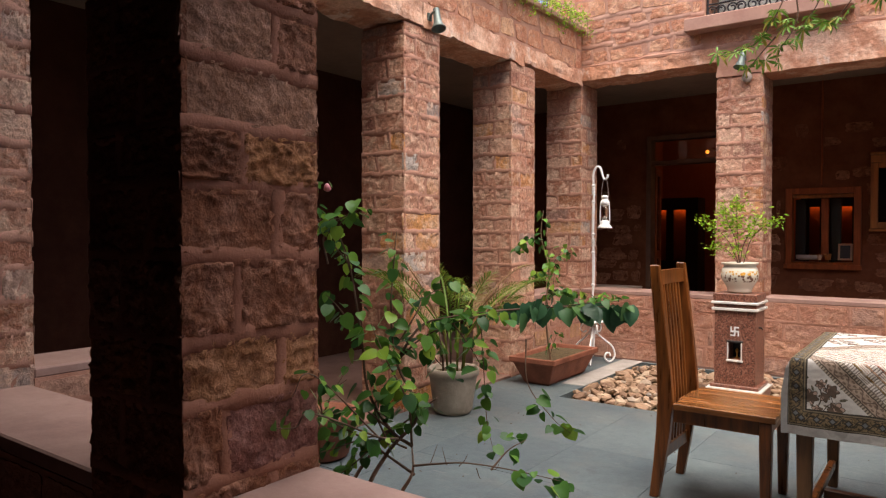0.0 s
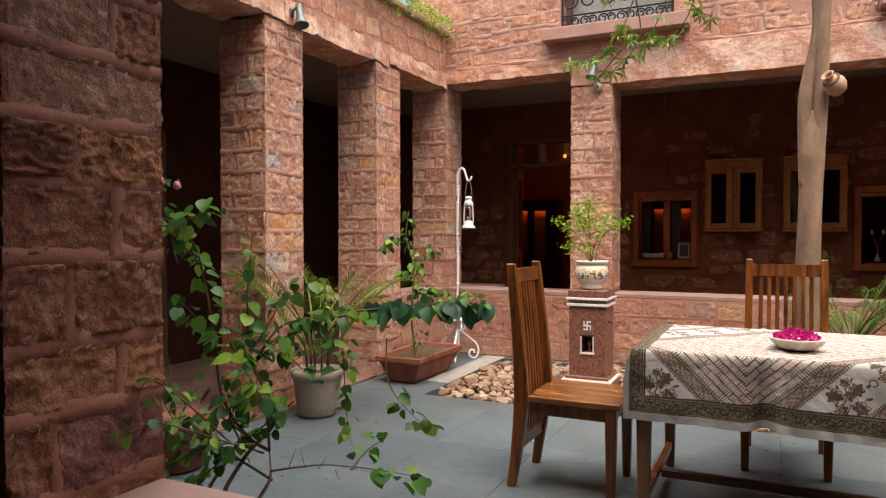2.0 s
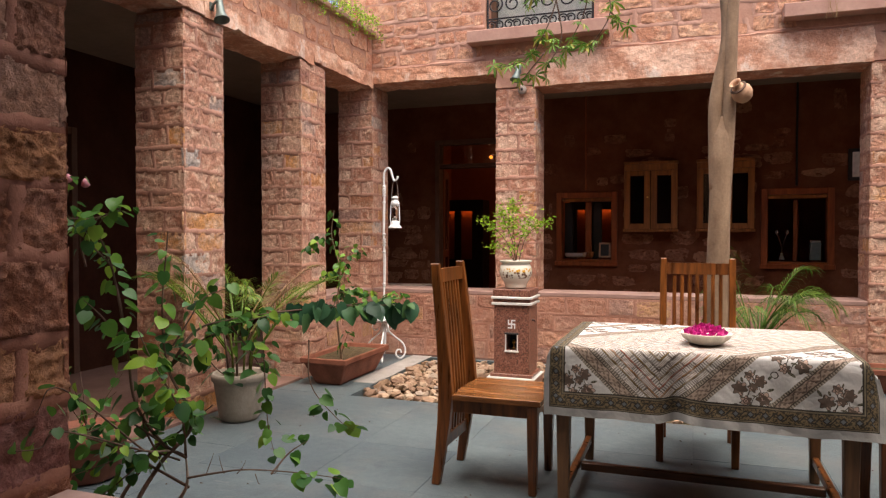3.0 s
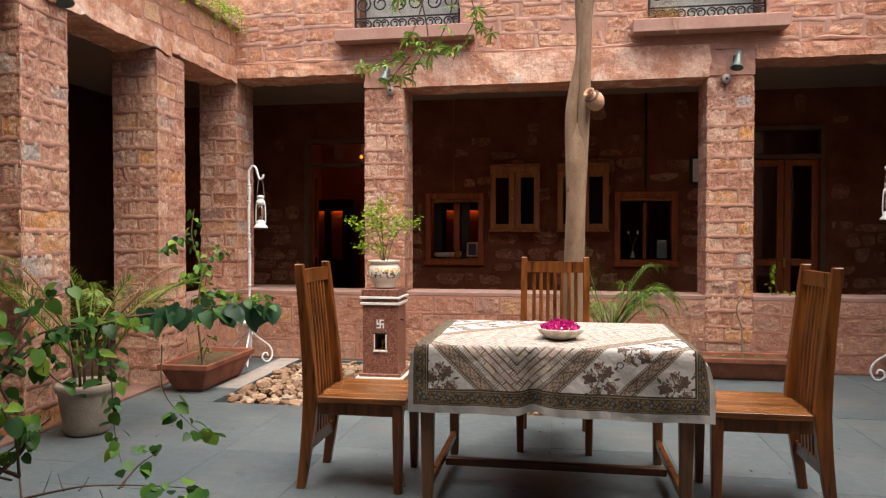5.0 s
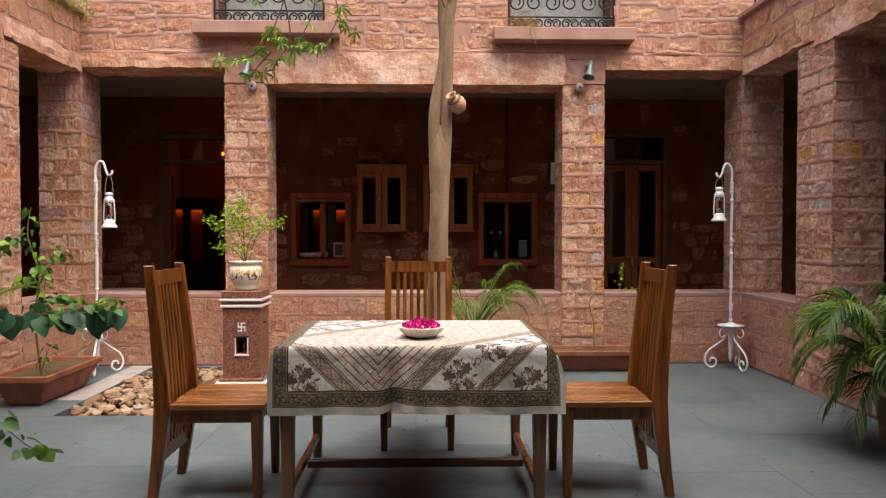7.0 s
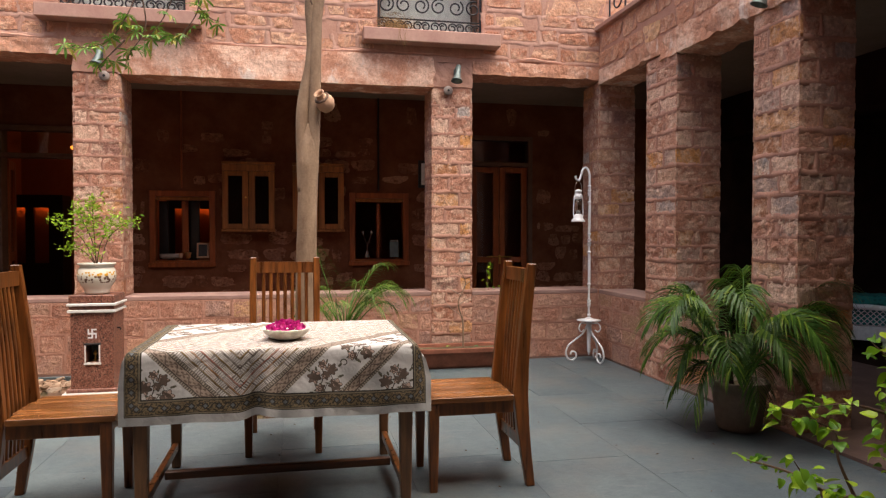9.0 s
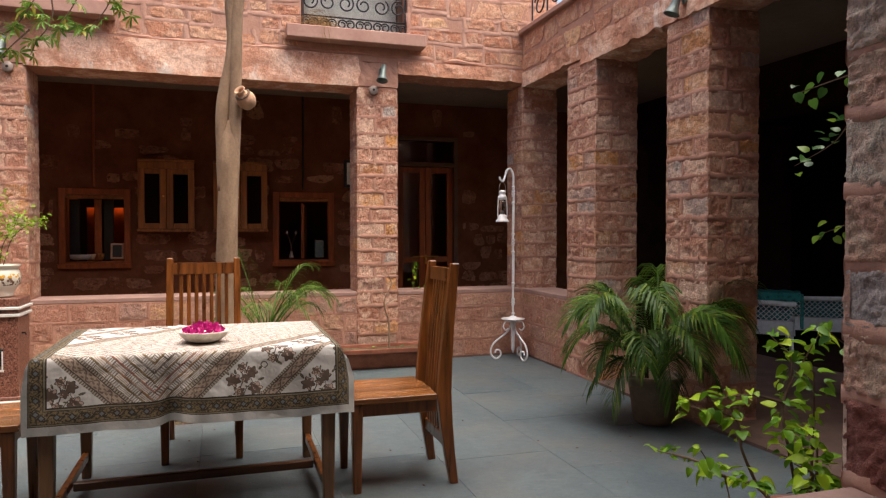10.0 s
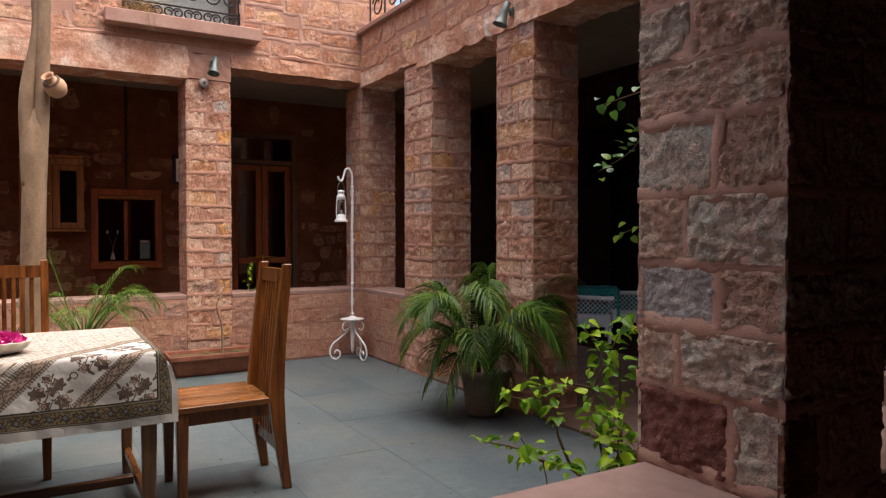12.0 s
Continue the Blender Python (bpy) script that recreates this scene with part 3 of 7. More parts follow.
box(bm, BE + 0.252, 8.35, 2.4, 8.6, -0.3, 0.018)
solid("east_room", bm, M_SHADED, "sitting room beyond the east veranda, painted near black for shade", "room", "structure")


# ---- doors, windows, niches ----
def frame_boards(parent, name, mat, x0, x1, z0, z1, y0, y1, w, sill=True, label=""):
    """A frame of four boards in the wall's plane (x, z)."""
    part(name, block(x0, x0 + w, y0, y1, z0, z1, 0.004), mat, parent, label)
    part(name, block(x1 - w, x1, y0, y1, z0, z1, 0.004), mat, parent, label)
    part(name, block(x0 + w, x1 - w, y0, y1, z1 - w, z1, 0.004), mat, parent, label)
    if sill:
        part(name, block(x0 + w, x1 - w, y0, y1, z0, z0 + w, 0.004), mat, parent, label)


def leaf_panel(parent, x0, x1, z0, z1, y, w=0.09, rails=(0.30,), mat=None, panes=True, m=None):
    """A glazed door leaf with stiles and rails."""
    mat = mat or M_REDWOOD
    ob = part("door_leaf", block(x0, x0 + w, y, y + 0.035, z0, z1, 0.004), mat, parent, "", m=m)
    part("stile", block(x1 - w, x1, y, y + 0.035, z0, z1, 0.004), mat, ob)
    zs = [z0, *[z0 + r * (z1 - z0) for r in rails], z1 - w]
    for z in zs:
        part("rail", block(x0 + w, x1 - w, y, y + 0.034, z, z + w, 0.004), mat, ob)
    if panes:
        for a, c in zip(zs, zs[1:]):
            part("pane", block(x0 + w, x1 - w, y + 0.014, y + 0.018, a + w, c), M_GLASS, ob)
    return ob


d1 = thing("door_1", "open wooden door with a pale frame and a glazed transom", "door", kind="structure")
x0, x1, z0, z1 = DOORS_N[0]
frame_boards(d1, "door_frame", M_GREYWOOD, x0, x1, 0.018, z1, BN - 0.03, BN + 0.12, 0.055, False)
part("transom_bar", block(x0 + 0.055, x1 - 0.055, BN - 0.025, BN + 0.11, 2.0, 2.05, 0.004), M_GREYWOOD, d1)
part("transom_pane", block(x0 + 0.055, x1 - 0.055, BN + 0.04, BN + 0.045, 2.05, z1 - 0.055), M_GLASS, d1)
leaf_panel(d1, 0, 0.39, 0.03, 1.99, 0, rails=(0.2, 0.45), m=pose(x0 + 0.06, BN + 0.14, 0, 0, 0, 100))
leaf_panel(d1, 0, 0.39, 0.03, 1.99, 0, rails=(0.2, 0.45), m=pose(x1 - 0.06, BN + 0.16, 0, 0, 0, 82))

d2 = thing("door_2", "closed double wooden door with glass panels and a brass bolt", "door", kind="structure")
x0, x1, z0, z1 = DOORS_N[1]
frame_boards(d2, "door_frame", M_GREYWOOD, x0, x1, 0.018, z1, BN - 0.03, BN + 0.12, 0.05, False)
part("transom_bar", block(x0 + 0.05, x1 - 0.05, BN - 0.025, BN + 0.11, 2.01, 2.06, 0.004), M_GREYWOOD, d2)
part("transom_pane", block(x0 + 0.05, x1 - 0.05, BN + 0.04, BN + 0.045, 2.06, z1 - 0.05), M_GLASS, d2)
xm = 0.5 * (x0 + x1)
leaf_panel(d2, x0 + 0.052, xm - 0.003, 0.03, 2.005, BN + 0.03, 0.07, (0.42,))
leaf_panel(d2, xm + 0.003, x1 - 0.052, 0.03, 2.005, BN + 0.03, 0.07, (0.42,))
part("bolt", tube(bmesh.new(), [(xm - 0.16, BN + 0.012, 0.93), (xm + 0.16, BN + 0.012, 0.93)], 0.008), M_BRASS, d2, "brass sliding bolt")
part("hasp", block(xm - 0.012, xm + 0.012, BN + 0.004, BN + 0.02, 0.84, 0.95, 0.003), M_BRASS, d2, "brass hasp")

d3 = thing("door_3", "wooden door with a pale frame in the west veranda", "door", kind="structure")
y0, y1, z0, z1 = DOOR_W
for a, c, e, f in ((y0, y0 + 0.06, 0.018, z1), (y1 - 0.06, y1, 0.018, z1), (y0 + 0.06, y1 - 0.06, z1 - 0.06, z1)):
    part("door_frame", block(BW - 0.1, BW + 0.03, a, c, e, f, 0.004), M_GREYWOOD, d3)
part("door_leaf", block(BW - 0.06, BW - 0.02, y0 + 0.062, y1 - 0.062, 0.03, z1 - 0.062, 0.006), M_REDWOOD, d3)

for k, (x0, x1, z0, z1) in enumerate(NICHES):
    n = thing("window_%d" % (k + 1), "red-stained wooden window with open inner shutters", "window", kind="structure")
    frame_boards(n, "window_frame", M_REDWOOD, x0 - 0.02, x1 + 0.02, z0 - 0.02, z1 + 0.02, BN - 0.03, BN + 0.10, 0.065)
    part("head_board", block(x0 + 0.046, x1 - 0.046, BN - 0.012, BN + 0.05, z1 - 0.085, z1 - 0.047, 0.004), M_TEAK, n)
    c = 0.5 * (x0 + x1) + (0.02 if k == 0 else 0.0)
    if k == 0:
        for sx in (x0 + 0.05, c + 0.035):
            part("shutter", block(sx, sx + 0.10, BN + 0.14, BN + 0.16, z0 + 0.05, z1 - 0.09, 0.004), M_BLACK, n, "dark inner shutter")
        part("mullion", block(c - 0.04, c + 0.03, BN + 0.05, BN + 0.09, z0 + 0.046, z1 - 0.088, 0.004), M_REDWOOD, n)
    else:
        part("shutter", block(-0.02, 0.02, 0.0, 0.28, z0 + 0.05, z1 - 0.1, 0.005), M_REDWOOD, n, m=pose(c + 0.0, BN + 0.11, 0, 0, 0, -12))
    part("window_sill", block(x0 - 0.03, x1 + 0.03, BN - 0.045, BN - 0.031, z0 - 0.03, z0 + 0.02, 0.004), M_REDWOOD, n)
    tagged(n, "red-stained wooden window open to a warmly lit room" if k == 0 else "red-stained wooden window open to a dark room")

# wall cabinets between the windows
for x0, x1 in ((-0.72, -0.155), (0.03, 0.60)):
    c = thing("wall_cabinet", "pale teak wall cabinet with two glazed doors", "cabinet", "wall cabinets")
    z0, z1, y0 = 1.225, 1.99, BN - 0.15
    bm = box(bmesh.new(), x0 + 0.02, x1 - 0.02, BN - 0.02, BN - 0.002, z0 + 0.03, z1 - 0.03)
    box(bm, x0 + 0.02, x0 + 0.036, y0 + 0.03, BN - 0.02, z0 + 0.03, z1 - 0.03)
    box(bm, x1 - 0.036, x1 - 0.02, y0 + 0.03, BN - 0.02, z0 + 0.03, z1 - 0.03)
    # Near-black boards paint in the shade behind the panes.
    part("body", bm, M_SHADED, c, "cabinet interior painted near black for shade")
    part("top_board", block(x0, x1, y0 - 0.015, BN - 0.002, z1 - 0.028, z1, 0.005), M_TEAK, c)
    part("cornice", block(x0 + 0.004, x1 - 0.004, y0 - 0.008, y0 + 0.028, z1 - 0.10, z1 - 0.03, 0.004), M_TEAK, c)
    part("bottom_board", block(x0 - 0.005, x1 + 0.005, y0 - 0.015, BN - 0.002, z0, z0 + 0.028, 0.005), M_TEAK, c)
    m = 0.5 * (x0 + x1)
    for a, b in ((x0 + 0.004, m - 0.003), (m + 0.003, x1 - 0.004)):
        d = part("cabinet_door", block(a, a + 0.065, y0, y0 + 0.028, z0 + 0.03, z1 - 0.102, 0.004), M_TEAK, c)
        part("stile", block(b - 0.065, b, y0, y0 + 0.028, z0 + 0.03, z1 - 0.102, 0.004), M_TEAK, d)
        part("rail", block(a + 0.065, b - 0.065, y0, y0 + 0.027, z0 + 0.03, z0 + 0.09, 0.004), M_TEAK, d)
        part("rail", block(a + 0.065, b - 0.065, y0, y0 + 0.027, z1 - 0.155, z1 - 0.102, 0.004), M_TEAK, d)
        part("pane", block(a + 0.065, b - 0.065, y0 + 0.010, y0 + 0.014, z0 + 0.09, z1 - 0.155), M_GLASS, d)
    part("knob", lathe(bmesh.new(), [(0.005, 0), (0.008, 0.01), (0.011, 0.018), (0.004, 0.024)], 10), M_BRASS, c, m=pose(m - 0.03, y0, 1.6, 90, 0, 0))


# upper windows with wrought-iron grilles
def scroll(bm, cx, cz, r, y, turn=1, start=0.0, n=22, rad=0.008):
    pts = []
    for i in range(n):
        a = start + turn * i / (n - 1) * 2.6 * math.pi
        rr = r * (1 - 0.62 * i / (n - 1))
        pts.append((cx + rr * math.cos(a), y, cz + rr * math.sin(a)))
    tube(bm, pts, rad, 5)


for k, (x0, x1, z0, z1) in enumerate(WIN):
    w = thing("window_%d" % (k + 3), "upper window with a black wrought-iron scroll grille", "window", kind="structure")
    part("window_sill", bevelled(box(bmesh.new(), x0 - 0.14, x1 + 0.14, N - 0.15, N - 0.002, z0 - 0.125, z0 - 0.012), 0.006), M_SILL, w, "sawn red stone sill slab" if k else "sawn grey-pink stone sill slab")
    g = part("grille", block(x0 + 0.003, x1 - 0.003, N + 0.03, N + 0.045, z0 + 0.0, z0 + 0.02), M_IRON, w)
    for z in (0.13, 0.62, 1.2):
        part("grille_bar", tube(bmesh.new(), [(x0 + 0.003, N + 0.038, z0 + z), (x1 - 0.003, N + 0.038, z0 + z)], 0.008, 6), M_IRON, g)
    for i in range(2):
        part("grille_bar", tube(bmesh.new(), [((x0 + 0.012, x1 - 0.012)[i], N + 0.038, z0), ((x0 + 0.012, x1 - 0.012)[i], N + 0.038, z1)], 0.01, 6), M_IRON, g)
    nn = 6
    for i in range(nn):
        cx = x0 + (i + 0.5) * (x1 - x0) / nn
        bm = bmesh.new()
        scroll(bm, cx - 0.035, z0 + 0.07, 0.045, N + 0.038, 1, 0.3)
        scroll(bm, cx + 0.04, z0 + 0.07, 0.045, N + 0.038, -1, 2.8)
        scroll(bm, cx, z0 + 0.26, 0.075, N + 0.038, 1 if i % 2 else -1, 1.0)
        tube(bm, [(cx, N + 0.038, z0 + 0.34), (cx, N + 0.038, z0 + 1.2)], 0.006, 5)
        part("scroll", bm, M_IRON, g, smooth=True)
    frame_boards(w, "window_frame", M_GREYWOOD, x0, x1, z0, z1, N + 0.2, N + 0.26, 0.05)
    # Curtain whitened to stand in for bright sky reflections in the panes.
    part("curtain", block(x0 + 0.05, x1 - 0.05, N + 0.27, N + 0.29, z0 + 0.05, z1 - 0.05), M_PAPER, w, "curtain behind the panes, whitened for their reflection")
    part("pane", block(x0 + 0.05, x1 - 0.05, N + 0.225, N + 0.23, z0 + 0.05, z1 - 0.05), M_GLASS, w)
solid("upper_room", block(W - T, E + T, N + T + 0.05, N + T + 0.2, 2.98, 4.9), M_ROOM, "wall of the upper rooms", "room", "structure")

# iron balustrade on the east terrace
bal = thing("terrace_railing", "black wrought-iron terrace railing with scrolls", "railing")
part("rail", tube(bmesh.new(), [(E + 0.06, S, TOP + 0.09), (E + 0.06, N - 0.01, TOP + 0.09)], 0.012, 6), M_IRON, bal)
part("rail", tube(bmesh.new(), [(E + 0.06, S, TOP + 0.85), (E + 0.06, N - 0.01, TOP + 0.85)], 0.014, 6), M_IRON, bal)
for i in range(16):
    y = N - 0.1 - i * 0.33
    part("post", tube(bmesh.new(), [(E + 0.06, y, TOP + 0.05), (E + 0.06, y, TOP + 0.85)], 0.009, 6), M_IRON, bal)
    bm = bmesh.new()
    scroll(bm, 0, 0, 0.12, 0, 1, 0.4, 26, 0.009)
    scroll(bm, 0.02, 0.3, 0.12, 0, -1, 2.2, 26, 0.009)
    bm.transform(pose(E + 0.06, y - 0.165, TOP + 0.24, 0, 0, 90))
    part("scroll", bm, M_IRON, bal, smooth=True)


# ---- furniture ----
def beam(bm, pts, sizes):
    """A square-cut bar through points, size (x, y) at each."""
    rings = []
    for p, (sx, sy) in zip(pts, sizes):
        rings.append([bm.verts.new((p[0] + a * sx / 2, p[1] + b * sy / 2, p[2])) for a, b in ((-1, -1), (1, -1), (1, 1), (-1, 1))])
    for r0, r1 in zip(rings, rings[1:]):
        for k in range(4):
            bm.faces.new((r0[k], r0[(k + 1) % 4], r1[(k + 1) % 4], r1[k]))
    bm.faces.new(rings[0][::-1])
    bm.faces.new(rings[-1])
    return bevelled(bm, 0.004)


def back_x(z):
    return -0.225 - 0.055 * max(0.0, (z - 0.44) / 0.62) ** 1.3 - 0.05 * max(0.0, (0.44 - z) / 0.44) ** 1.4


def chair(label, m):
    c = thing("dining_chair", label, "chair", "chairs round the table", m=m)
    for s in (-1, 1):
        zs = [0, 0.15, 0.3, 0.44, 0.6, 0.8, 0.95, 1.06]
        part("back_post", beam(bmesh.new(), [(back_x(z), s * 0.187, z) for z in zs], [(0.040, 0.038), (0.050, 0.038), (0.062, 0.038), (0.070, 0.038), (0.060, 0.038), (0.050, 0.038), (0.045, 0.038), (0.040, 0.036)]), M_WOOD, c)
        part("front_leg", beam(bmesh.new(), [(0.195, s * 0.185, 0), (0.195, s * 0.185, 0.3), (0.195, s * 0.185, 0.415)], [(0.036, 0.036), (0.048, 0.046), (0.050, 0.048)]), M_WOOD, c)
        part("side_apron", block(-0.19, 0.17, s * 0.185 - 0.012, s * 0.185 + 0.012, 0.355, 0.414, 0.003), M_WOOD, c)
    part("front_apron", block(0.183, 0.207, -0.161, 0.161, 0.355, 0.414, 0.003), M_WOOD, c)
    y = -0.215
    for k, w in enumerate((0.11, 0.10, 0.115, 0.105)):
        part("seat_plank", block(-0.195 if 0 < k < 3 else -0.185, 0.235, y + 0.0004, y + w - 0.0004, 0.416, 0.442, 0.0015), M_SEAT, c)
        y += w
    bm = bmesh.new()
    pts = [(back_x(1.0) - 0.012 * math.cos(k / 8 * math.pi - math.pi / 2), -0.168 + 0.336 * k / 8, 0) for k in range(9)]
    for (ax, ay, _), (bx, by, _) in zip(pts, pts[1:]):
        box(bm, 0, 1, 0, 1, 0, 1, Matrix(((0.026, bx - ax, 0, ax - 0.013), (0, by - ay, 0, ay), (0, 0, 0.066, 0.966), (0, 0, 0, 1))))
    bmesh.ops.remove_doubles(bm, verts=bm.verts[:], dist=0.0005)
    part("top_rail", bm, M_WOOD, c)
    part("bottom_rail", block(back_x(0.2) - 0.012, back_x(0.2) + 0.012, -0.168, 0.168, 0.17, 0.23, 0.003), M_WOOD, c)
    for k in range(7):
        yy = -0.126 + 0.042 * k
        zs = [0.225, 0.44, 0.7, 0.970]
        part("back_slat", beam(bmesh.new(), [(back_x(z) + (0.0 if z < 0.3 else -0.008), yy, z) for z in zs], [(0.012, 0.021)] * 4), M_WOOD, c)
    return c


TX, TY, TZ = 0.015, 3.55, 0.722
chair("dark polished wooden dining chair with tall slatted back", pose(-0.888, 3.515, 0, 0, 0, 0))
chair("dark polished wooden dining chair with a knot in its top rail", pose(0.905, 3.525, 0, 0, 0, 180))
chair("dark polished wooden dining chair behind the covered table", pose(0.018, 4.235, 0, 0, 0, -90))

t = thing("dining_table", "dark wooden dining table under a printed cloth", "table", m=pose(TX, TY, 0))
part("tabletop", block(-0.575, 0.575, -0.43, 0.43, 0.69, TZ - 0.003, 0.006), M_WOOD, t)
for sx in (-1, 1):
    for sy in (-1, 1):
        part("leg", beam(bmesh.new(), [(sx * 0.535, sy * 0.40, 0), (sx * 0.535, sy * 0.40, 0.4), (sx * 0.535, sy * 0.40, 0.688)], [(0.042, 0.042), (0.055, 0.055), (0.06, 0.06)]), M_WORN, t)
    part("side_stretcher", block(sx * 0.535 - 0.014, sx * 0.535 + 0.014, -0.375, 0.375, 0.092, 0.132, 0.004), M_WOOD, t)
    part("side_apron", block(sx * 0.535 - 0.012, sx * 0.535 + 0.012, -0.37, 0.37, 0.60, 0.688), M_WOOD, t)
    part("long_apron", block(-0.505, 0.505, sx * 0.40 - 0.012, sx * 0.40 + 0.012, 0.60, 0.688), M_WOOD, t)
part("long_stretcher", block(-0.52, 0.52, -0.016, 0.016, 0.074, 0.112, 0.004), M_WOODX, t)


# the printed tablecloth
def cloth_mat():
    m, nt, b = material("block-printed cotton", 0.9, spec=0.15)
    uv = nt.nodes.new("ShaderNodeUVMap")
    uv.uv_map = "cloth"
    wob = nt.nodes.new("ShaderNodeTexNoise")
    wob.inputs["Scale"].default_value = 45.0
    nt.links.new(uv.outputs[0], wob.inputs["Vector"])
    shake = nt.nodes.new("ShaderNodeVectorMath")
    shake.operation = "MULTIPLY_ADD"
    nt.links.new(wob.outputs["Color"], shake.inputs[0])
    shake.inputs[1].default_value = (0.006, 0.006, 0)
    nt.links.new(uv.outputs[0], shake.inputs[2])
    sep = nt.nodes.new("ShaderNodeSeparateXYZ")
    nt.links.new(shake.outputs[0], sep.inputs[0])

    def op(how, *a):
        return maths(nt, how, *a)

    u, v = op("SUBTRACT", sep.outputs[0], 0.003), op("SUBTRACT", sep.outputs[1], 0.003)
    clean = nt.nodes.new("ShaderNodeSeparateXYZ")
    nt.links.new(uv.outputs[0], clean.inputs[0])
    cu, cv = clean.outputs[0], clean.outputs[1]
    ex = op("MINIMUM", op("ADD", cu, 0.628), op("SUBTRACT", 0.663, cu))
    ey = op("MINIMUM", op("ADD", cv, 0.728), op("SUBTRACT", 0.66, cv))
    edge = op("MINIMUM", ex, ey)

    def band(x, a, c):
        return op("MULTIPLY", op("GREATER_THAN", x, a), op("LESS_THAN", x, c))

    ink, ground_ = (0.045, 0.04, 0.034), (0.42, 0.41, 0.39)
    soft = noise_tex(nt, uv.outputs[0], 6.0, 3.0)
    fine = noise_tex(nt, uv.outputs[0], 240.0, 3.0)
    col = mix(nt, soft, (0.51, 0.495, 0.47), (0.64, 0.62, 0.595))
    # stripes run aslant; near one corner they turn to run the other way
    s0 = op("SUBTRACT", op("SUBTRACT", u, v), 0.103)
    t0 = op("SUBTRACT", op("MULTIPLY", op("ADD", u, v), -1.0), 0.400)
    turned_ = op("GREATER_THAN", t0, op("ABSOLUTE", s0))
    ring = op("MAXIMUM", op("ABSOLUTE", s0), t0)
    free = op("SUBTRACT", 1.0, turned_)
    along = op("ADD", op("MULTIPLY", op("ADD", op("ADD", u, v), 0.383), free), op("MULTIPLY", op("SUBTRACT", op("SUBTRACT", u, v), 0.12), turned_))
    rl = op("SUBTRACT", op("MODULO", op("ADD", ring, 0.33 * 4 - 0.66 + 0.165), 0.33), 0.165)
    al = op("SUBTRACT", op("MODULO", op("ADD", along, 0.268 * 8 + 0.134), 0.268), 0.134)
    rs = op("MULTIPLY", rl, op("SIGN", s0))
    bx = op("MULTIPLY", op("ADD", al, op("SUBTRACT", op("MULTIPLY", rs, free), op("MULTIPLY", rl, turned_))), 0.56)
    by = op("MULTIPLY", op("ADD", op("MULTIPLY", op("SUBTRACT", al, rs), free), op("MULTIPLY", op("ADD", rl, al), op("MULTIPLY", turned_, -1.0))), 0.56)
    def off(x, y):
        return op("SUBTRACT", bx, x), op("SUBTRACT", by, y)

    def length(dx, dy):
        return op("SQRT", op("ADD", op("MULTIPLY", dx, dx), op("MULTIPLY", dy, dy)))

    def least(ds):
        best = ds[0]
        for d in ds[1:]:
            best = op("MINIMUM", best, d)
        return best

    # a bouquet: lobed blossoms with dark creases, pointed leaves and curling stems
    shapes, creases = [], []
    for x, y, r, ph in ((-0.048, 0.014, 0.027, 0.3), (0.030, 0.047, 0.024, 1.1), (0.048, -0.028, 0.027, 2.0), (-0.010, 0.070, 0.018, 0.7), (-0.022, -0.040, 0.019, 1.6), (0.004, 0.018, 0.017, 0.2)):
        r *= 1.2
        dx, dy = off(x, y)
        dist, ang = length(dx, dy), op("ADD", op("ARCTAN2", dy, dx), ph)
        lobes = op("COSINE", op("MULTIPLY", ang, 6.0))
        edge_ = op("SUBTRACT", dist, op("MULTIPLY_ADD", lobes, r * 0.16, r * 0.86))
        shapes.append(edge_)
        creases.append(op("MAXIMUM", op("SUBTRACT", lobes, -0.80), op("SUBTRACT", r * 0.30, dist)))
        creases.append(op("MULTIPLY", op("SUBTRACT", op("ABSOLUTE", op("SUBTRACT", dist, r * 0.42)), 0.0022), 60.0))
        creases.append(op("MULTIPLY", op("SUBTRACT", dist, r * 0.16), 60.0))
    blooms, crease = least(shapes), least(creases)
    fronds = []
    for x, y, a, c, turn in ((-0.076, 0.052, 0.017, 0.006, 2.2), (0.074, 0.014, 0.015, 0.006, 0.3), (0.002, 0.024, 0.014, 0.005, 1.2), (0.072, 0.068, 0.014, 0.006, 0.8), (0.004, -0.064, 0.018, 0.007, -0.6), (0.084, -0.052, 0.014, 0.005, -0.5),
                             (-0.036, -0.026, 0.014, 0.005, 2.6), (-0.040, 0.052, 0.012, 0.005, 1.9), (0.012, -0.018, 0.012, 0.004, -0.2), (-0.020, -0.052, 0.012, 0.004, 0.9), (0.010, 0.086, 0.010, 0.004, 1.3)):
        dx, dy = off(x, y)
        p = op("ADD", op("MULTIPLY", dx, math.cos(turn)), op("MULTIPLY", dy, math.sin(turn)))
        q = op("SUBTRACT", op("MULTIPLY", dy, math.cos(turn)), op("MULTIPLY", dx, math.sin(turn)))
        fronds.append(op("SUBTRACT", length(op("DIVIDE", p, a), op("DIVIDE", q, c)), 1.0))
    leaves = least(fronds)

    def arc(x, y, r, wide, x0, x1, y0, y1):
        d = op("SUBTRACT", op("ABSOLUTE", op("SUBTRACT", length(*off(x, y)), r)), wide)
        for lim in (op("SUBTRACT", x0, bx), op("SUBTRACT", bx, x1), op("SUBTRACT", y0, by), op("SUBTRACT", by, y1)):
            d = op("MAXIMUM", d, lim)
        return d
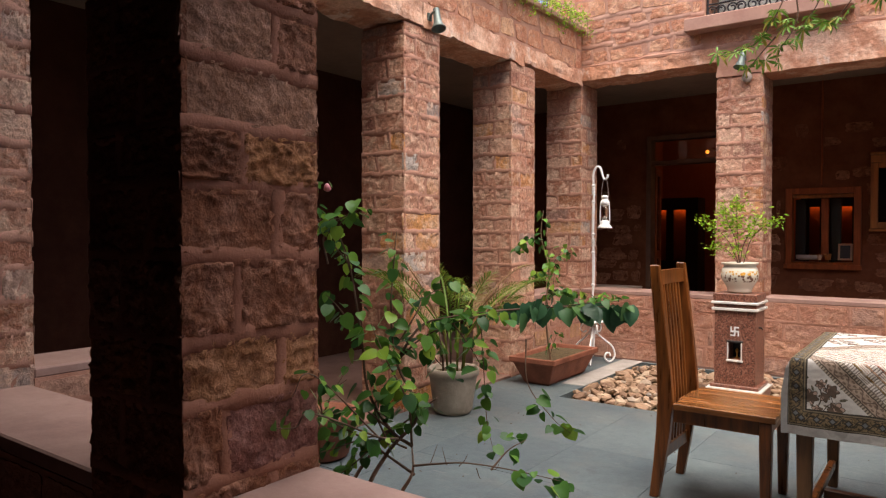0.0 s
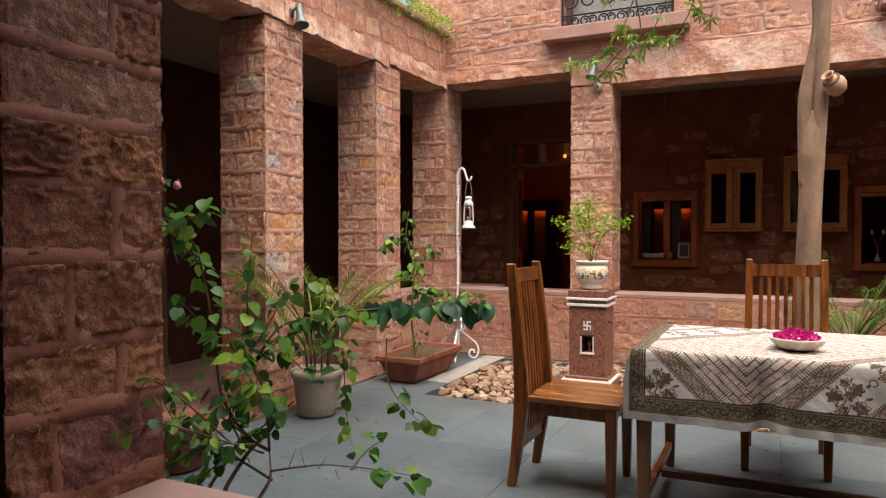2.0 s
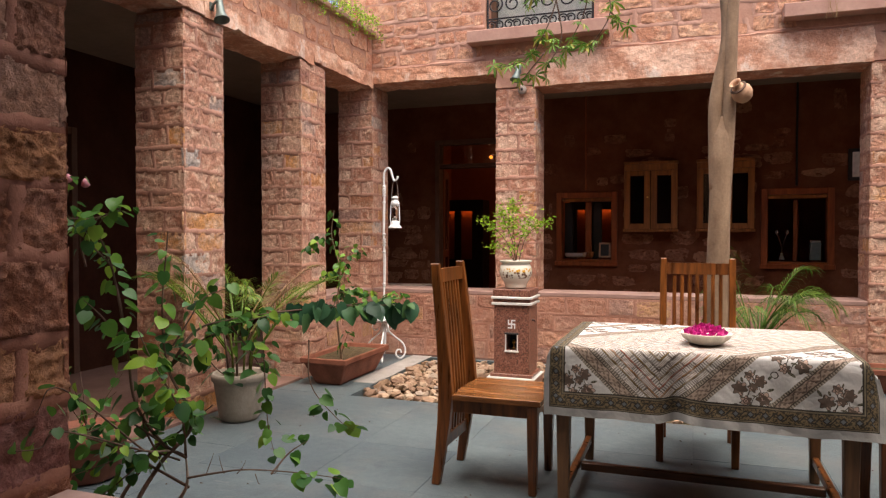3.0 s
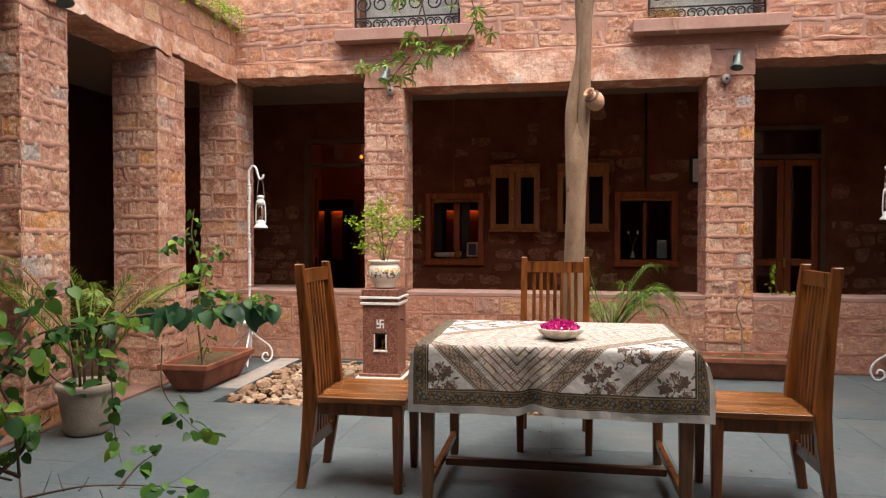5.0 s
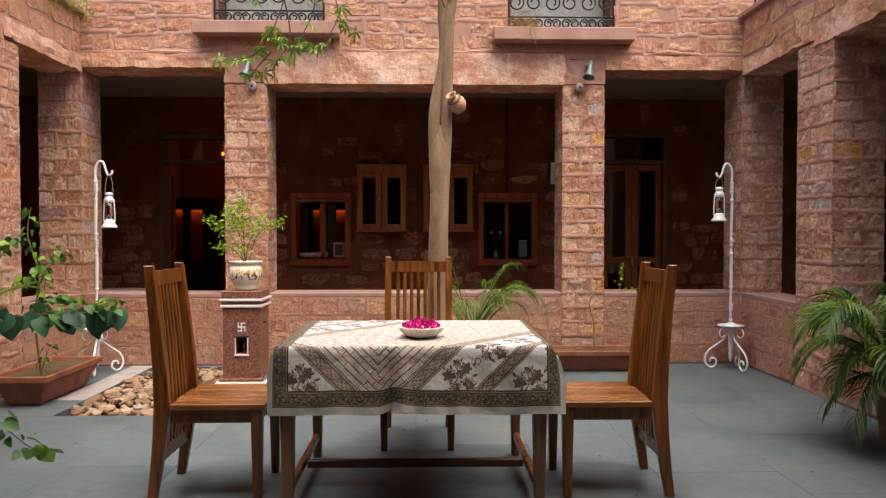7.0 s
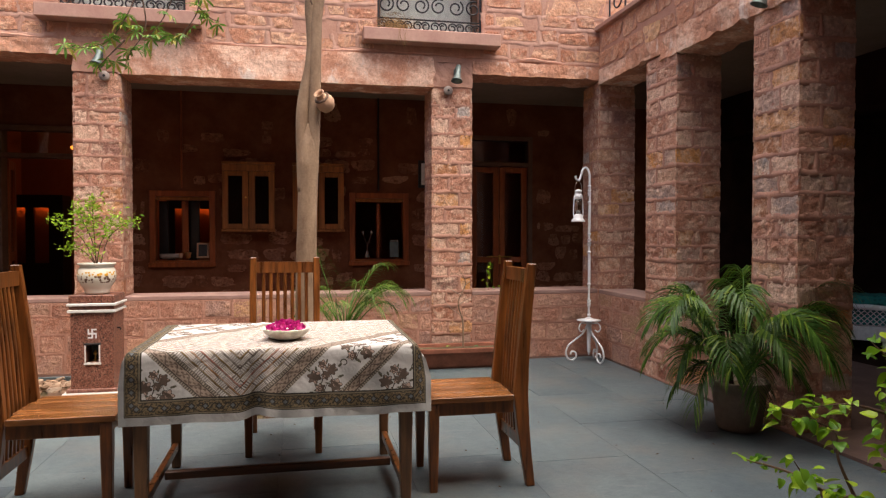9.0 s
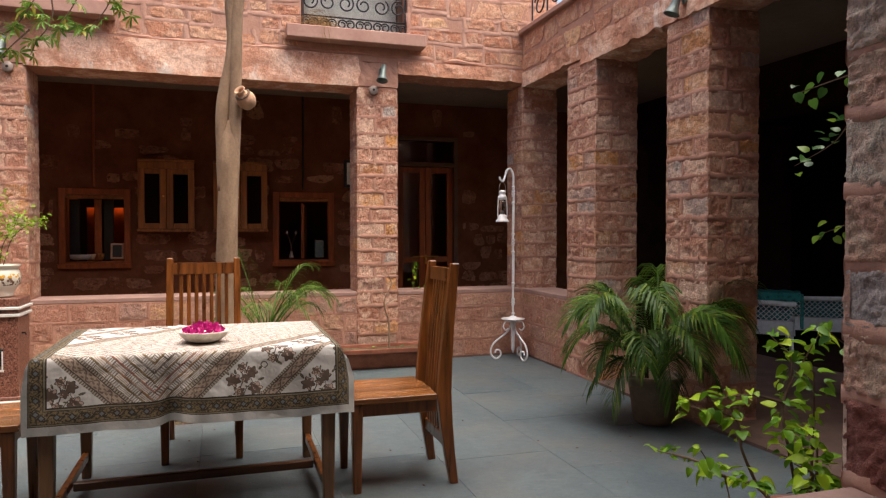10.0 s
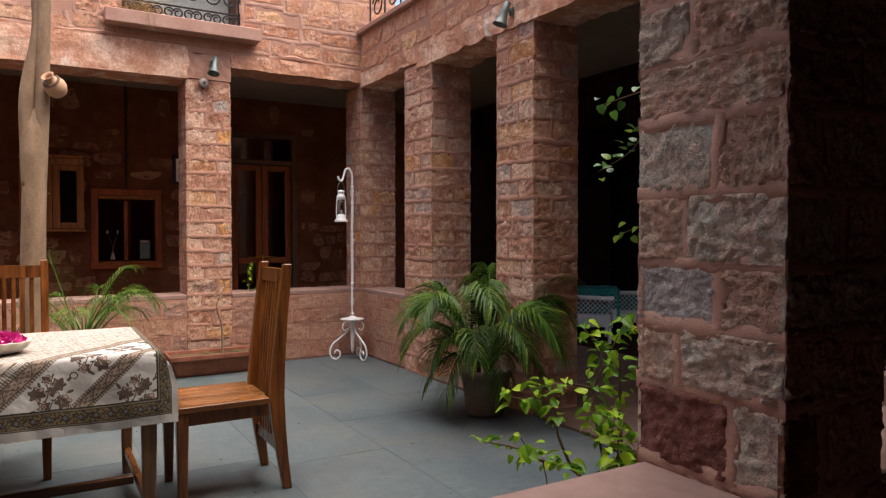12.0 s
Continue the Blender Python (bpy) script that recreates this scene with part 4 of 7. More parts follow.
    lines = least([arc(-0.085, 0.02, 0.078, 0.0026, -0.05, 0.0, -0.085, 0.06), arc(-0.062, -0.070, 0.014, 0.0024, -0.08, -0.04, -0.09, -0.05), arc(0.06, -0.06, 0.062, 0.0018, -0.002, 0.05, -0.06, 0.02),
                   arc(0.0, 0.10, 0.082, 0.0016, -0.05, 0.04, 0.0, 0.05), arc(0.09, 0.03, 0.062, 0.0016, 0.02, 0.075, -0.04, 0.03)])
    pale_ink = (0.085, 0.073, 0.060)
    col = mix(nt, op("LESS_THAN", lines, 0.0), col, pale_ink)
    col = mix(nt, op("LESS_THAN", leaves, 0.0), col, mix(nt, op("GREATER_THAN", fine, 0.52), (0.075, 0.072, 0.052), (0.20, 0.18, 0.13)))
    col = mix(nt, op("LESS_THAN", blooms, 0.0), col, mix(nt, op("LESS_THAN", crease, 0.0), (0.47, 0.34, 0.275), (0.13, 0.095, 0.075)))
    col = mix(nt, op("LESS_THAN", op("ABSOLUTE", blooms), 0.0016), col, pale_ink)
    # lozenge filled with rows of hatched and plain bricks that follow the bands
    row = op("DIVIDE", op("ADD", ring, 4.0), 0.038)
    line, lane = op("MODULO", row, 1.0), op("FLOOR", row)
    step = op("ADD", op("DIVIDE", op("ADD", along, 6.0), 0.082), op("MULTIPLY", lane, 0.37))
    brick, which = op("MODULO", step, 1.0), op("MODULO", op("ADD", op("FLOOR", step), lane), 2.0)
    hatch = op("LESS_THAN", op("MODULO", op("DIVIDE", op("ADD", along, 6.0), 0.0135), 1.0), 0.46)
    rules = op("LESS_THAN", op("MODULO", op("MULTIPLY", line, 4.0), 1.0), 0.34)
    strokes = op("ADD", op("MULTIPLY", hatch, which), op("MULTIPLY", rules, op("SUBTRACT", 1.0, which)))
    hue = ramp(nt, op("MODULO", op("MULTIPLY", lane, 0.381), 1.0), [(0.0, (0.20, 0.13, 0.05)), (0.3, (0.30, 0.10, 0.06)), (0.55, (0.13, 0.105, 0.085)), (0.8, (0.33, 0.17, 0.075))], True)
    fig = mix(nt, op("MULTIPLY", strokes, 0.86), (0.60, 0.57, 0.53), mix(nt, which, hue, (0.115, 0.09, 0.078)))
    fig = mix(nt, op("LESS_THAN", line, 0.20), fig, hue)
    fig = mix(nt, op("LESS_THAN", op("ABSOLUTE", op("SUBTRACT", line, 0.24)), 0.045), fig, (0.10, 0.08, 0.068))
    fig = mix(nt, op("LESS_THAN", brick, 0.05), fig, (0.12, 0.095, 0.08))
    fig = mix(nt, 0.45, fig, ramp(nt, noise_tex(nt, uv.outputs[0], 60.0, 3.0), [(0.35, (0.75, 0.72, 0.7)), (0.65, (1.2, 1.2, 1.2))]), "MULTIPLY")
    worn = noise_tex(nt, uv.outputs[0], 26.0, 4.0, 0.7)
    fig = mix(nt, ramp(nt, worn, [(0.45, (0, 0, 0)), (0.65, (0.4, 0.4, 0.4))]), fig, (0.58, 0.54, 0.49))
    col = mix(nt, op("LESS_THAN", ring, 0.460), col, fig)

    # slanting bands
    def slant(a, c):
        x = op("SUBTRACT", ring, a)
        wd = c - a
        s_ = op("MULTIPLY", along, 70.0)
        vine = op("ABSOLUTE", op("SUBTRACT", op("SUBTRACT", x, wd / 2), op("MULTIPLY", op("SINE", s_), wd * 0.2)))
        spots = op("GREATER_THAN", op("MULTIPLY", op("SINE", op("MULTIPLY", along, 140.0)), op("SINE", op("MULTIPLY", x, 260.0))), 0.25)
        c1 = mix(nt, spots, (0.33, 0.255, 0.20), (0.17, 0.125, 0.095))
        c1 = mix(nt, op("LESS_THAN", vine, 0.004), c1, (0.14, 0.105, 0.085))
        side = op("MAXIMUM", op("LESS_THAN", x, wd * 0.2), op("GREATER_THAN", x, wd * 0.8))
        dots = op("GREATER_THAN", op("SINE", op("MULTIPLY", along, 420.0)), 0.1)
        c1 = mix(nt, side, c1, mix(nt, dots, (0.36, 0.31, 0.25), (0.13, 0.11, 0.088)))
        rim = op("MAXIMUM", op("LESS_THAN", op("ABSOLUTE", op("SUBTRACT", x, wd * 0.2)), 0.003), op("LESS_THAN", op("ABSOLUTE", op("SUBTRACT", x, wd * 0.8)), 0.003))
        return mix(nt, rim, c1, (0.09, 0.075, 0.06))
    for a, c in ((0.450, 0.548), (0.770, 0.855), (1.10, 1.185)):
        col = mix(nt, band(ring, a, c), col, slant(a, c))
    # border
    run = op("ADD", op("MULTIPLY", cu, op("LESS_THAN", ey, ex)), op("MULTIPLY", cv, op("GREATER_THAN", ey, ex)))
    mid = op("SUBTRACT", edge, 0.067)
    trail = op("ABSOLUTE", op("SUBTRACT", mid, op("MULTIPLY", op("SINE", op("MULTIPLY", run, 120.83)), 0.012)))
    bloom = op("SUBTRACT", op("ABSOLUTE", op("SUBTRACT", op("MODULO", op("ADD", run, 4.0), 0.052), 0.026)), op("SUBTRACT", 0.012, op("ABSOLUTE", mid)))
    orn = mix(nt, op("GREATER_THAN", noise_tex(nt, uv.outputs[0], 110.0, 2.0), 0.52), (0.175, 0.13, 0.075), (0.06, 0.05, 0.034))
    orn = mix(nt, op("LESS_THAN", trail, 0.003), orn, ink)
    orn = mix(nt, op("LESS_THAN", bloom, 0.0), orn, (0.13, 0.14, 0.15))
    orn = mix(nt, op("LESS_THAN", op("ABSOLUTE", bloom), 0.003), orn, ink)
    col = mix(nt, op("LESS_THAN", edge, 0.104), col, orn)
    for a, w in ((0.034, 0.004), (0.041, 0.003), (0.090, 0.003), (0.098, 0.006)):
        col = mix(nt, band(edge, a, a + w), col, ink)
    for a, w in ((0.0375, 0.004), (0.093, 0.005)):
        col = mix(nt, band(edge, a, a + w), col, (0.19, 0.16, 0.11))
    col = mix(nt, op("LESS_THAN", edge, 0.034), col, ground_)
    col = mix(nt, 0.25, col, ramp(nt, fine, [(0.3, (0.6, 0.6, 0.6)), (0.7, (1.25, 1.25, 1.25))]), "MULTIPLY")
    nt.links.new(col, b.inputs["Base Color"])
    # crisp creases from folding
    ridge = maths(nt, "ABSOLUTE", maths(nt, "SUBTRACT", noise_tex(nt, uv.outputs[0], 7.0, 3.0, 0.55), 0.5))
    ridge = maths(nt, "MINIMUM", maths(nt, "MULTIPLY", ridge, 6.0), 1.0)
    bump(nt, b, maths(nt, "MULTIPLY_ADD", fine, 0.06, ridge), 0.4, 0.007)
    return m


def cloth():
    ax, ay = 0.578, 0.433
    u0, u1, v0, v1 = -0.628, 0.663, -0.728, 0.66
    bm = bmesh.new()
    uvl = bm.loops.layers.uv.new("cloth")
    nu, nv = 110, 100
    grid, where = [], {}
    for i in range(nu + 1):
        col = []
        for j in range(nv + 1):
            u, v = u0 + (u1 - u0) * i / nu, v0 + (v1 - v0) * j / nv
            dx, dy = max(0.0, abs(u) - ax), max(0.0, abs(v) - ay)
            sx, sy = math.copysign(1, u), math.copysign(1, v)
            px, py = min(abs(u), ax) * sx, min(abs(v), ay) * sy
            fold = math.sin(u * 11.0 + 0.8 * math.sin(u * 4.0)) + 0.5 * math.sin(u * 23.0 + 2.0) + 0.3 * math.sin(u * 47.0 + 3 * v) + 0.5 * noise.noise((u * 16 + v * 5, v * 4, 2.0))
            # the long drop hangs with shallow folds; the narrow side flaps fall with it
            hang = 0.008 * min(1.0, dy / 0.03) + dy * (0.04 + 0.04 * fold * min(1.0, dy / 0.12))
            py += sy * hang if dy > 0 else 0.0
            k = min(1.0, dy / 0.14)
            px += sx * ((0.008 * min(1.0, dx / 0.02) + 0.12 * dx) * (1 - k) + 0.8 * dx * k)
            py -= sy * 0.5 * dx * k
            z = 0.008 - max(0.0, max(dy, dx * (1 - k)) - 0.004) * 0.985 - 0.012 * k * dx / 0.085
            if v < 0 and dy > 0:
                tuck = math.exp(-((u + 0.07) / 0.06) ** 2) * dy / 0.295
                z += 0.022 * tuck
                py -= 0.03 * tuck * math.sin((u + 0.07) * 40)
            if dy == 0:
                z += 0.003 * noise.noise((u * 5, v * 5, 1.0)) + 0.008 * noise.noise((u * 14, v * 6, 4.0)) * max(0.0, noise.noise((u * 2.5, v * 2.5, 8.0)) + 0.3) + 0.005 * math.exp(-((u + 0.06 + 0.1 * v) / 0.014) ** 2)
            else:
                z += 0.005 * fold * dy / 0.295
                py += sy * 0.004 * noise.noise((u * 9, v * 14, 3.0)) * min(1.0, dy / 0.1)
            vert = bm.verts.new((px, py, z))
            where[vert] = (u, v)
            col.append(vert)
        grid.append(col)
    for i in range(nu):
        for j in range(nv):
            f = bm.faces.new((grid[i][j], grid[i + 1][j], grid[i + 1][j + 1], grid[i][j + 1]))
            for lp in f.loops:
                lp[uvl].uv = where[lp.vert]
    ob = solid("tablecloth", bm, cloth_mat(), "white cotton tablecloth block-printed with brown bands and flowers", "tablecloth", smooth=True, m=pose(TX, TY, TZ))
    return ob


cloth()

# ---- bowl of flowers ----
bm = bmesh.new()
prof = [(0.045, 0.0), (0.075, 0.008), (0.105, 0.03), (0.118, 0.05), (0.112, 0.052), (0.098, 0.034), (0.02, 0.022)]
rings = []
for r, z in prof:
    rings.append([bm.verts.new((r * (1 + 0.13 * abs(math.sin(k * 10 * math.pi / 60))) * math.cos(k * 2 * math.pi / 60), r * (1 + 0.13 * abs(math.sin(k * 10 * math.pi / 60))) * math.sin(k * 2 * math.pi / 60), z)) for k in range(60)])
for r0, r1 in zip(rings, rings[1:]):
    for k in range(60):
        bm.faces.new((r0[k], r0[(k + 1) % 60], r1[(k + 1) % 60], r1[k]))
bm.faces.new(rings[0][::-1])
bm.faces.new(rings[-1])
BOWL = pose(0.045, 3.36, TZ + 0.011) @ Matrix.Diagonal((0.82, 0.82, 0.95, 1))
solid("bowl", bm, M_BOWL, "fluted pale carved-stone bowl on the table", "bowl", smooth=True, m=BOWL)
bm = bmesh.new()
for k in range(150):
    a, rr = uni(0, 6.283), 0.105 * math.sqrt(uni(0, 1))
    z = 0.036 + 0.045 * (1 - (rr / 0.12) ** 2) * uni(0.5, 1.1)
    m = pose(rr * math.cos(a), rr * math.sin(a), z, uni(-70, 70), uni(-70, 70), uni(0, 360))
    s = uni(0.012, 0.022)
    vs = [bm.verts.new(m @ Vector(p) ) for p in ((0, -s, 0), (s * 0.8, 0, s * 0.35), (0, s, 0.004), (-s * 0.8, 0, s * 0.35), (0, 0, -s * 0.15))]
    for i in range(4):
        bm.faces.new((vs[i], vs[(i + 1) % 4], vs[4]))
solid("flower_petals", bm, M_PETAL, "heap of magenta bougainvillea flowers in the bowl", "flowers", kind="stuff", m=BOWL)


# ---- lantern stands ----
def lantern_stand(m, side, label, low=0.0):
    st = thing("lantern_stand", label, "lantern stand", "lantern stands", m=m)
    zs = [0.42, 0.5, 0.56, 0.66, 0.72, 0.98, 1.04, 1.12, 1.2, 1.42, 1.5, 1.58, 1.66]
    bm = tube(bmesh.new(), [(0.004 * math.sin(z * 9), 0.004 * math.cos(z * 7), z) for z in zs], [0.009, 0.009, 0.011, 0.009, 0.012, 0.014, 0.012, 0.009, 0.012, 0.013, 0.011, 0.009, 0.012], 8)
    part("pole", bm, M_WHITE, st, smooth=True)
    pts = curve_pts([(0, 0, 1.65), (0.0, 0, 1.76), (side * 0.03, 0, 1.82), (side * 0.065, 0, 1.81), (side * 0.085, 0, 1.75), (side * 0.105, 0, 1.705), (side * 0.135, 0, 1.72), (side * 0.14, 0, 1.745)], 5)
    part("hook", tube(bmesh.new(), pts, 0.010, 8), M_WHITE, st, smooth=True)
    for z in (0.44, 0.73, 1.03, 1.2, 1.5, 1.65):
        part("collar", lathe(bmesh.new(), [(0.008, -0.014), (0.017, -0.006), (0.017, 0.006), (0.008, 0.014)], 10), M_WHITE, st, smooth=True, m=pose(0, 0, z))
    for z0 in (0.52, 1.09, 1.56):
        bm = bmesh.new()
        for ph in (0, math.pi):
            tube(bm, [(0.015 * math.cos(ph + k * 0.9), 0.015 * math.sin(ph + k * 0.9), z0 + k * 0.008) for k in range(10)], 0.005, 5)
        part("twist", bm, M_WHITE, st, smooth=True)
    part("plate", lathe(bmesh.new(), [(0.02, 0.372), (0.11, 0.384), (0.115, 0.392), (0.05, 0.40), (0.012, 0.42)], 24), M_WHITE, st, smooth=True)
    part("spike", lathe(bmesh.new(), [(0.004, 0.06), (0.016, 0.1), (0.022, 0.3), (0.03, 0.375)], 10), M_WHITE, st, smooth=True)
    for k in range(3):
        a = radians(-75 + 120 * k)
        pts = [(0.02, 0.34), (0.05, 0.27), (0.12, 0.21), (0.19, 0.15), (0.215, 0.075), (0.19, 0.02), (0.15, 0.01), (0.118, 0.045), (0.128, 0.085), (0.16, 0.09), (0.172, 0.06)]
        part("foot", tube(bmesh.new(), curve_pts([(r * math.cos(a), r * math.sin(a), z + 0.0) for r, z in pts], 4), 0.0085, 7), M_WHITE, st, smooth=True)
        pts = [(0.03, 0.36), (0.09, 0.365), (0.115, 0.32), (0.09, 0.285), (0.06, 0.30)]
        part("bracket", tube(bmesh.new(), curve_pts([(r * math.cos(a + 0.5), r * math.sin(a + 0.5), z) for r, z in pts], 4), 0.007, 6), M_WHITE, st, smooth=True)
    # the lantern hangs in the hook
    ln = thing("lantern", "white enamelled hurricane lantern with a glass chimney", "lantern", "lanterns", m=m @ pose(side * 0.112, 0, 1.315 - low) @ Matrix.Diagonal((1.0, 1.0, 1.13, 1)))
    part("tank", lathe(bmesh.new(), [(0.064, 0.0), (0.065, 0.008), (0.05, 0.024), (0.04, 0.036), (0.04, 0.055), (0.026, 0.064)], 20), M_WHITE, ln, smooth=True)
    part("chimney", lathe(bmesh.new(), [(0.024, 0.066), (0.034, 0.095), (0.034, 0.145), (0.026, 0.188)], 18), M_GLASS, ln, "clear glass chimney", smooth=True)
    part("burner", lathe(bmesh.new(), [(0.016, 0.058), (0.018, 0.075), (0.006, 0.10)], 12), M_GREYPLASTIC, ln, smooth=True)
    part("hood", lathe(bmesh.new(), [(0.03, 0.188), (0.037, 0.192), (0.037, 0.222), (0.028, 0.228), (0.028, 0.244), (0.034, 0.248), (0.032, 0.260), (0.012, 0.268)], 18), M_WHITE, ln, smooth=True)
    for s in (-1, 1):
        part("side_tube", tube(bmesh.new(), curve_pts([(s * 0.042, 0, 0.03), (s * 0.047, 0, 0.07), (s * 0.044, 0, 0.16), (s * 0.038, 0, 0.215)], 4), 0.0055, 7), M_WHITE, ln, smooth=True)
    part("bail", tube(bmesh.new(), curve_pts([(-0.034, 0, 0.2), (-0.032, 0, 0.29), (-0.02, 0, 0.322 + low * 0.885), (0, 0, 0.343 + low * 0.885), (0.02, 0, 0.322 + low * 0.885), (0.032, 0, 0.29), (0.034, 0, 0.2)], 5), 0.0022, 5), M_GREYPLASTIC, ln)


lantern_stand(pose(-2.76, 6.22, 0, 0, 0, 0), 1, "white wrought-iron crook stand beside the trough planter", 0.06)
lantern_stand(pose(2.775, 6.30, 0, 0, 0, 0), -1, "white wrought-iron crook stand in the bare corner")

# ---- household shrine and the pot on it ----
SH = pose(-1.342, 5.66, 0) @ Matrix.Diagonal((0.86, 0.86, 1, 1))
sh = thing("shrine_pedestal", "red granite shrine pedestal with white marble bands", "shrine", m=SH)
bm = bmesh.new()
wall_boxes(bm, -0.165, 0.165, 0.10, 0.640, [(-0.05, 0.05, 0.285, 0.41)], lambda b, a, c, z0, z1: box(b, a, c, -0.165, 0.165, z0, z1))
part("body", bm, M_GRANITE, sh)
# Black panel paints the recess dark instead of leaving it to shade.
part("niche_back", block(-0.05, 0.05, 0.0, 0.01, 0.285, 0.41), M_BLACK, sh, "niche back painted black for shade")
for a, c, e, f in ((-0.060, -0.05, 0.286, 0.41), (0.05, 0.060, 0.286, 0.41), (-0.066, 0.066, 0.411, 0.425), (-0.066, 0.066, 0.270, 0.285)):
    part("niche_frame", block(a, c, -0.176, -0.164, e, f, 0.002), M_BLACK if e > 0.4 else M_MARBLE, sh, "dark carved hood" if e > 0.4 else "")
for z0, z1, o, mt in ((0.0, 0.06, 0.215, M_GRANITE), (0.062, 0.075, 0.222, M_MARBLE), (0.077, 0.10, 0.195, M_GRANITE), (0.642, 0.662, 0.186, M_MARBLE), (0.664, 0.688, 0.172, M_GRANITE), (0.690, 0.708, 0.190, M_MARBLE), (0.710, 0.765, 0.176, M_GRANITE)):
    part("course", block(-o, o, -o, o, z0, z1, 0.003), mt, sh, "white marble band" if mt is M_MARBLE else "")
for a, c, e, f in ((-0.006, 0.006, -0.034, 0.034), (-0.034, -0.0062, -0.006, 0.006), (0.0062, 0.034, -0.006, 0.006), (0.0062, 0.034, 0.024, 0.034), (-0.034, -0.0062, -0.034, -0.024), (0.024, 0.034, -0.034, -0.0062), (-0.034, -0.024, 0.0062, 0.034)):
    part("emblem_bar", block(a, c, -0.170, -0.1652, 0.492 + e, 0.492 + f), M_WHITE, sh, "white bar of a small temple emblem")
part("bracket", tube(bmesh.new(), [(0.165, -0.06, 0.52), (0.19, -0.06, 0.52), (0.195, -0.06, 0.505)], 0.006, 6), M_IRON, sh)
lampm = SH @ pose(0, -0.08, 0.287)
solid("oil_lamp", lathe(bmesh.new(), [(0.016, 0.0), (0.018, 0.006), (0.006, 0.014), (0.006, 0.04), (0.016, 0.048), (0.014, 0.06), (0.003, 0.075)], 14), M_BRASS, "small brass lamp in the shrine niche", "lamp", smooth=True, m=lampm)


def ceramic_mat():
    m, nt, b = material("painted ceramic", 0.25, spec=0.5)
    tc = coords(nt)
    sep = nt.nodes.new("ShaderNodeSeparateXYZ")
    nt.links.new(tc, sep.inputs[0])
    z = sep.outputs[2]
    v = node(nt, "ShaderNodeTexVoronoi", Scale=42.0)
    nt.links.new(tc, v.inputs["Vector"])
    dots = maths(nt, "LESS_THAN", v.outputs["Distance"], 0.43)
    low = maths(nt, "MULTIPLY", maths(nt, "GREATER_THAN", z, 0.085), maths(nt, "LESS_THAN", z, 0.135))
    high = maths(nt, "MULTIPLY", maths(nt, "GREATER_THAN", z, 0.125), maths(nt, "LESS_THAN", z, 0.165))
    col = mix(nt, maths(nt, "MULTIPLY", dots, high), (0.72, 0.67, 0.56), (0.62, 0.33, 0.04))
    col = mix(nt, maths(nt, "MULTIPLY", dots, low), col, (0.17, 0.10, 0.07))
    nt.links.new(col, b.inputs["Base Color"])
    return m


POT = pose(-1.342, 5.65, 0.765)
pt = thing("ceramic_flowerpot", "cream ceramic pot painted with small flowers on the shrine", "flowerpot", m=POT)
part("pot", lathe(bmesh.new(), [(0.055, 0.0), (0.085, 0.008), (0.082, 0.02), (0.095, 0.05), (0.125, 0.10), (0.132, 0.14), (0.122, 0.18), (0.108, 0.20), (0.128, 0.215), (0.130, 0.226), (0.112, 0.226), (0.10, 0.205)], 32), ceramic_mat(), pt, smooth=True)
part("soil", lathe(bmesh.new(), [(0.108, 0.198), (0.104, 0.203), (0.02, 0.206)], 20), M_SOIL, pt)


# ---- leaves and plants ----
def leaf_mesh(name, length, width, material, fold=0.25, tip=0.3, heart=0.12):
    """A leaf from its stalk at the origin along +y, folded on its midrib, drooping at the tip."""
    bm = bmesh.new()
    outline = [(0.0, 0.0), (0.24, -heart * 0.4), (0.46, 0.14), (0.50, 0.38), (0.39, 0.64), (0.19, 0.86), (0.0, 1.0)]
    mid = [bm.verts.new((0, y * length, -tip * length * y * y * 0.5)) for y in (0.0, 0.14, 0.36, 0.62, 0.84, 1.0)]
    for s in (-1, 1):
        side = [bm.verts.new((s * x * width, y * length, abs(x) * width * fold - tip * length * max(0, y) ** 2 * 0.5)) for x, y in outline[1:-1]]
        chain = [(mid[0], side[0], side[1], mid[1]), (mid[1], side[1], side[2], mid[2]), (mid[2], side[2], side[3], mid[3]), (mid[3], side[3], side[4], mid[4])]
        for q in chain:
            bm.faces.new(q if s > 0 else q[::-1])
        q = (mid[4], side[4], mid[5])
        bm.faces.new(q if s > 0 else q[::-1])
    return link_mesh(name, bm, material, True)


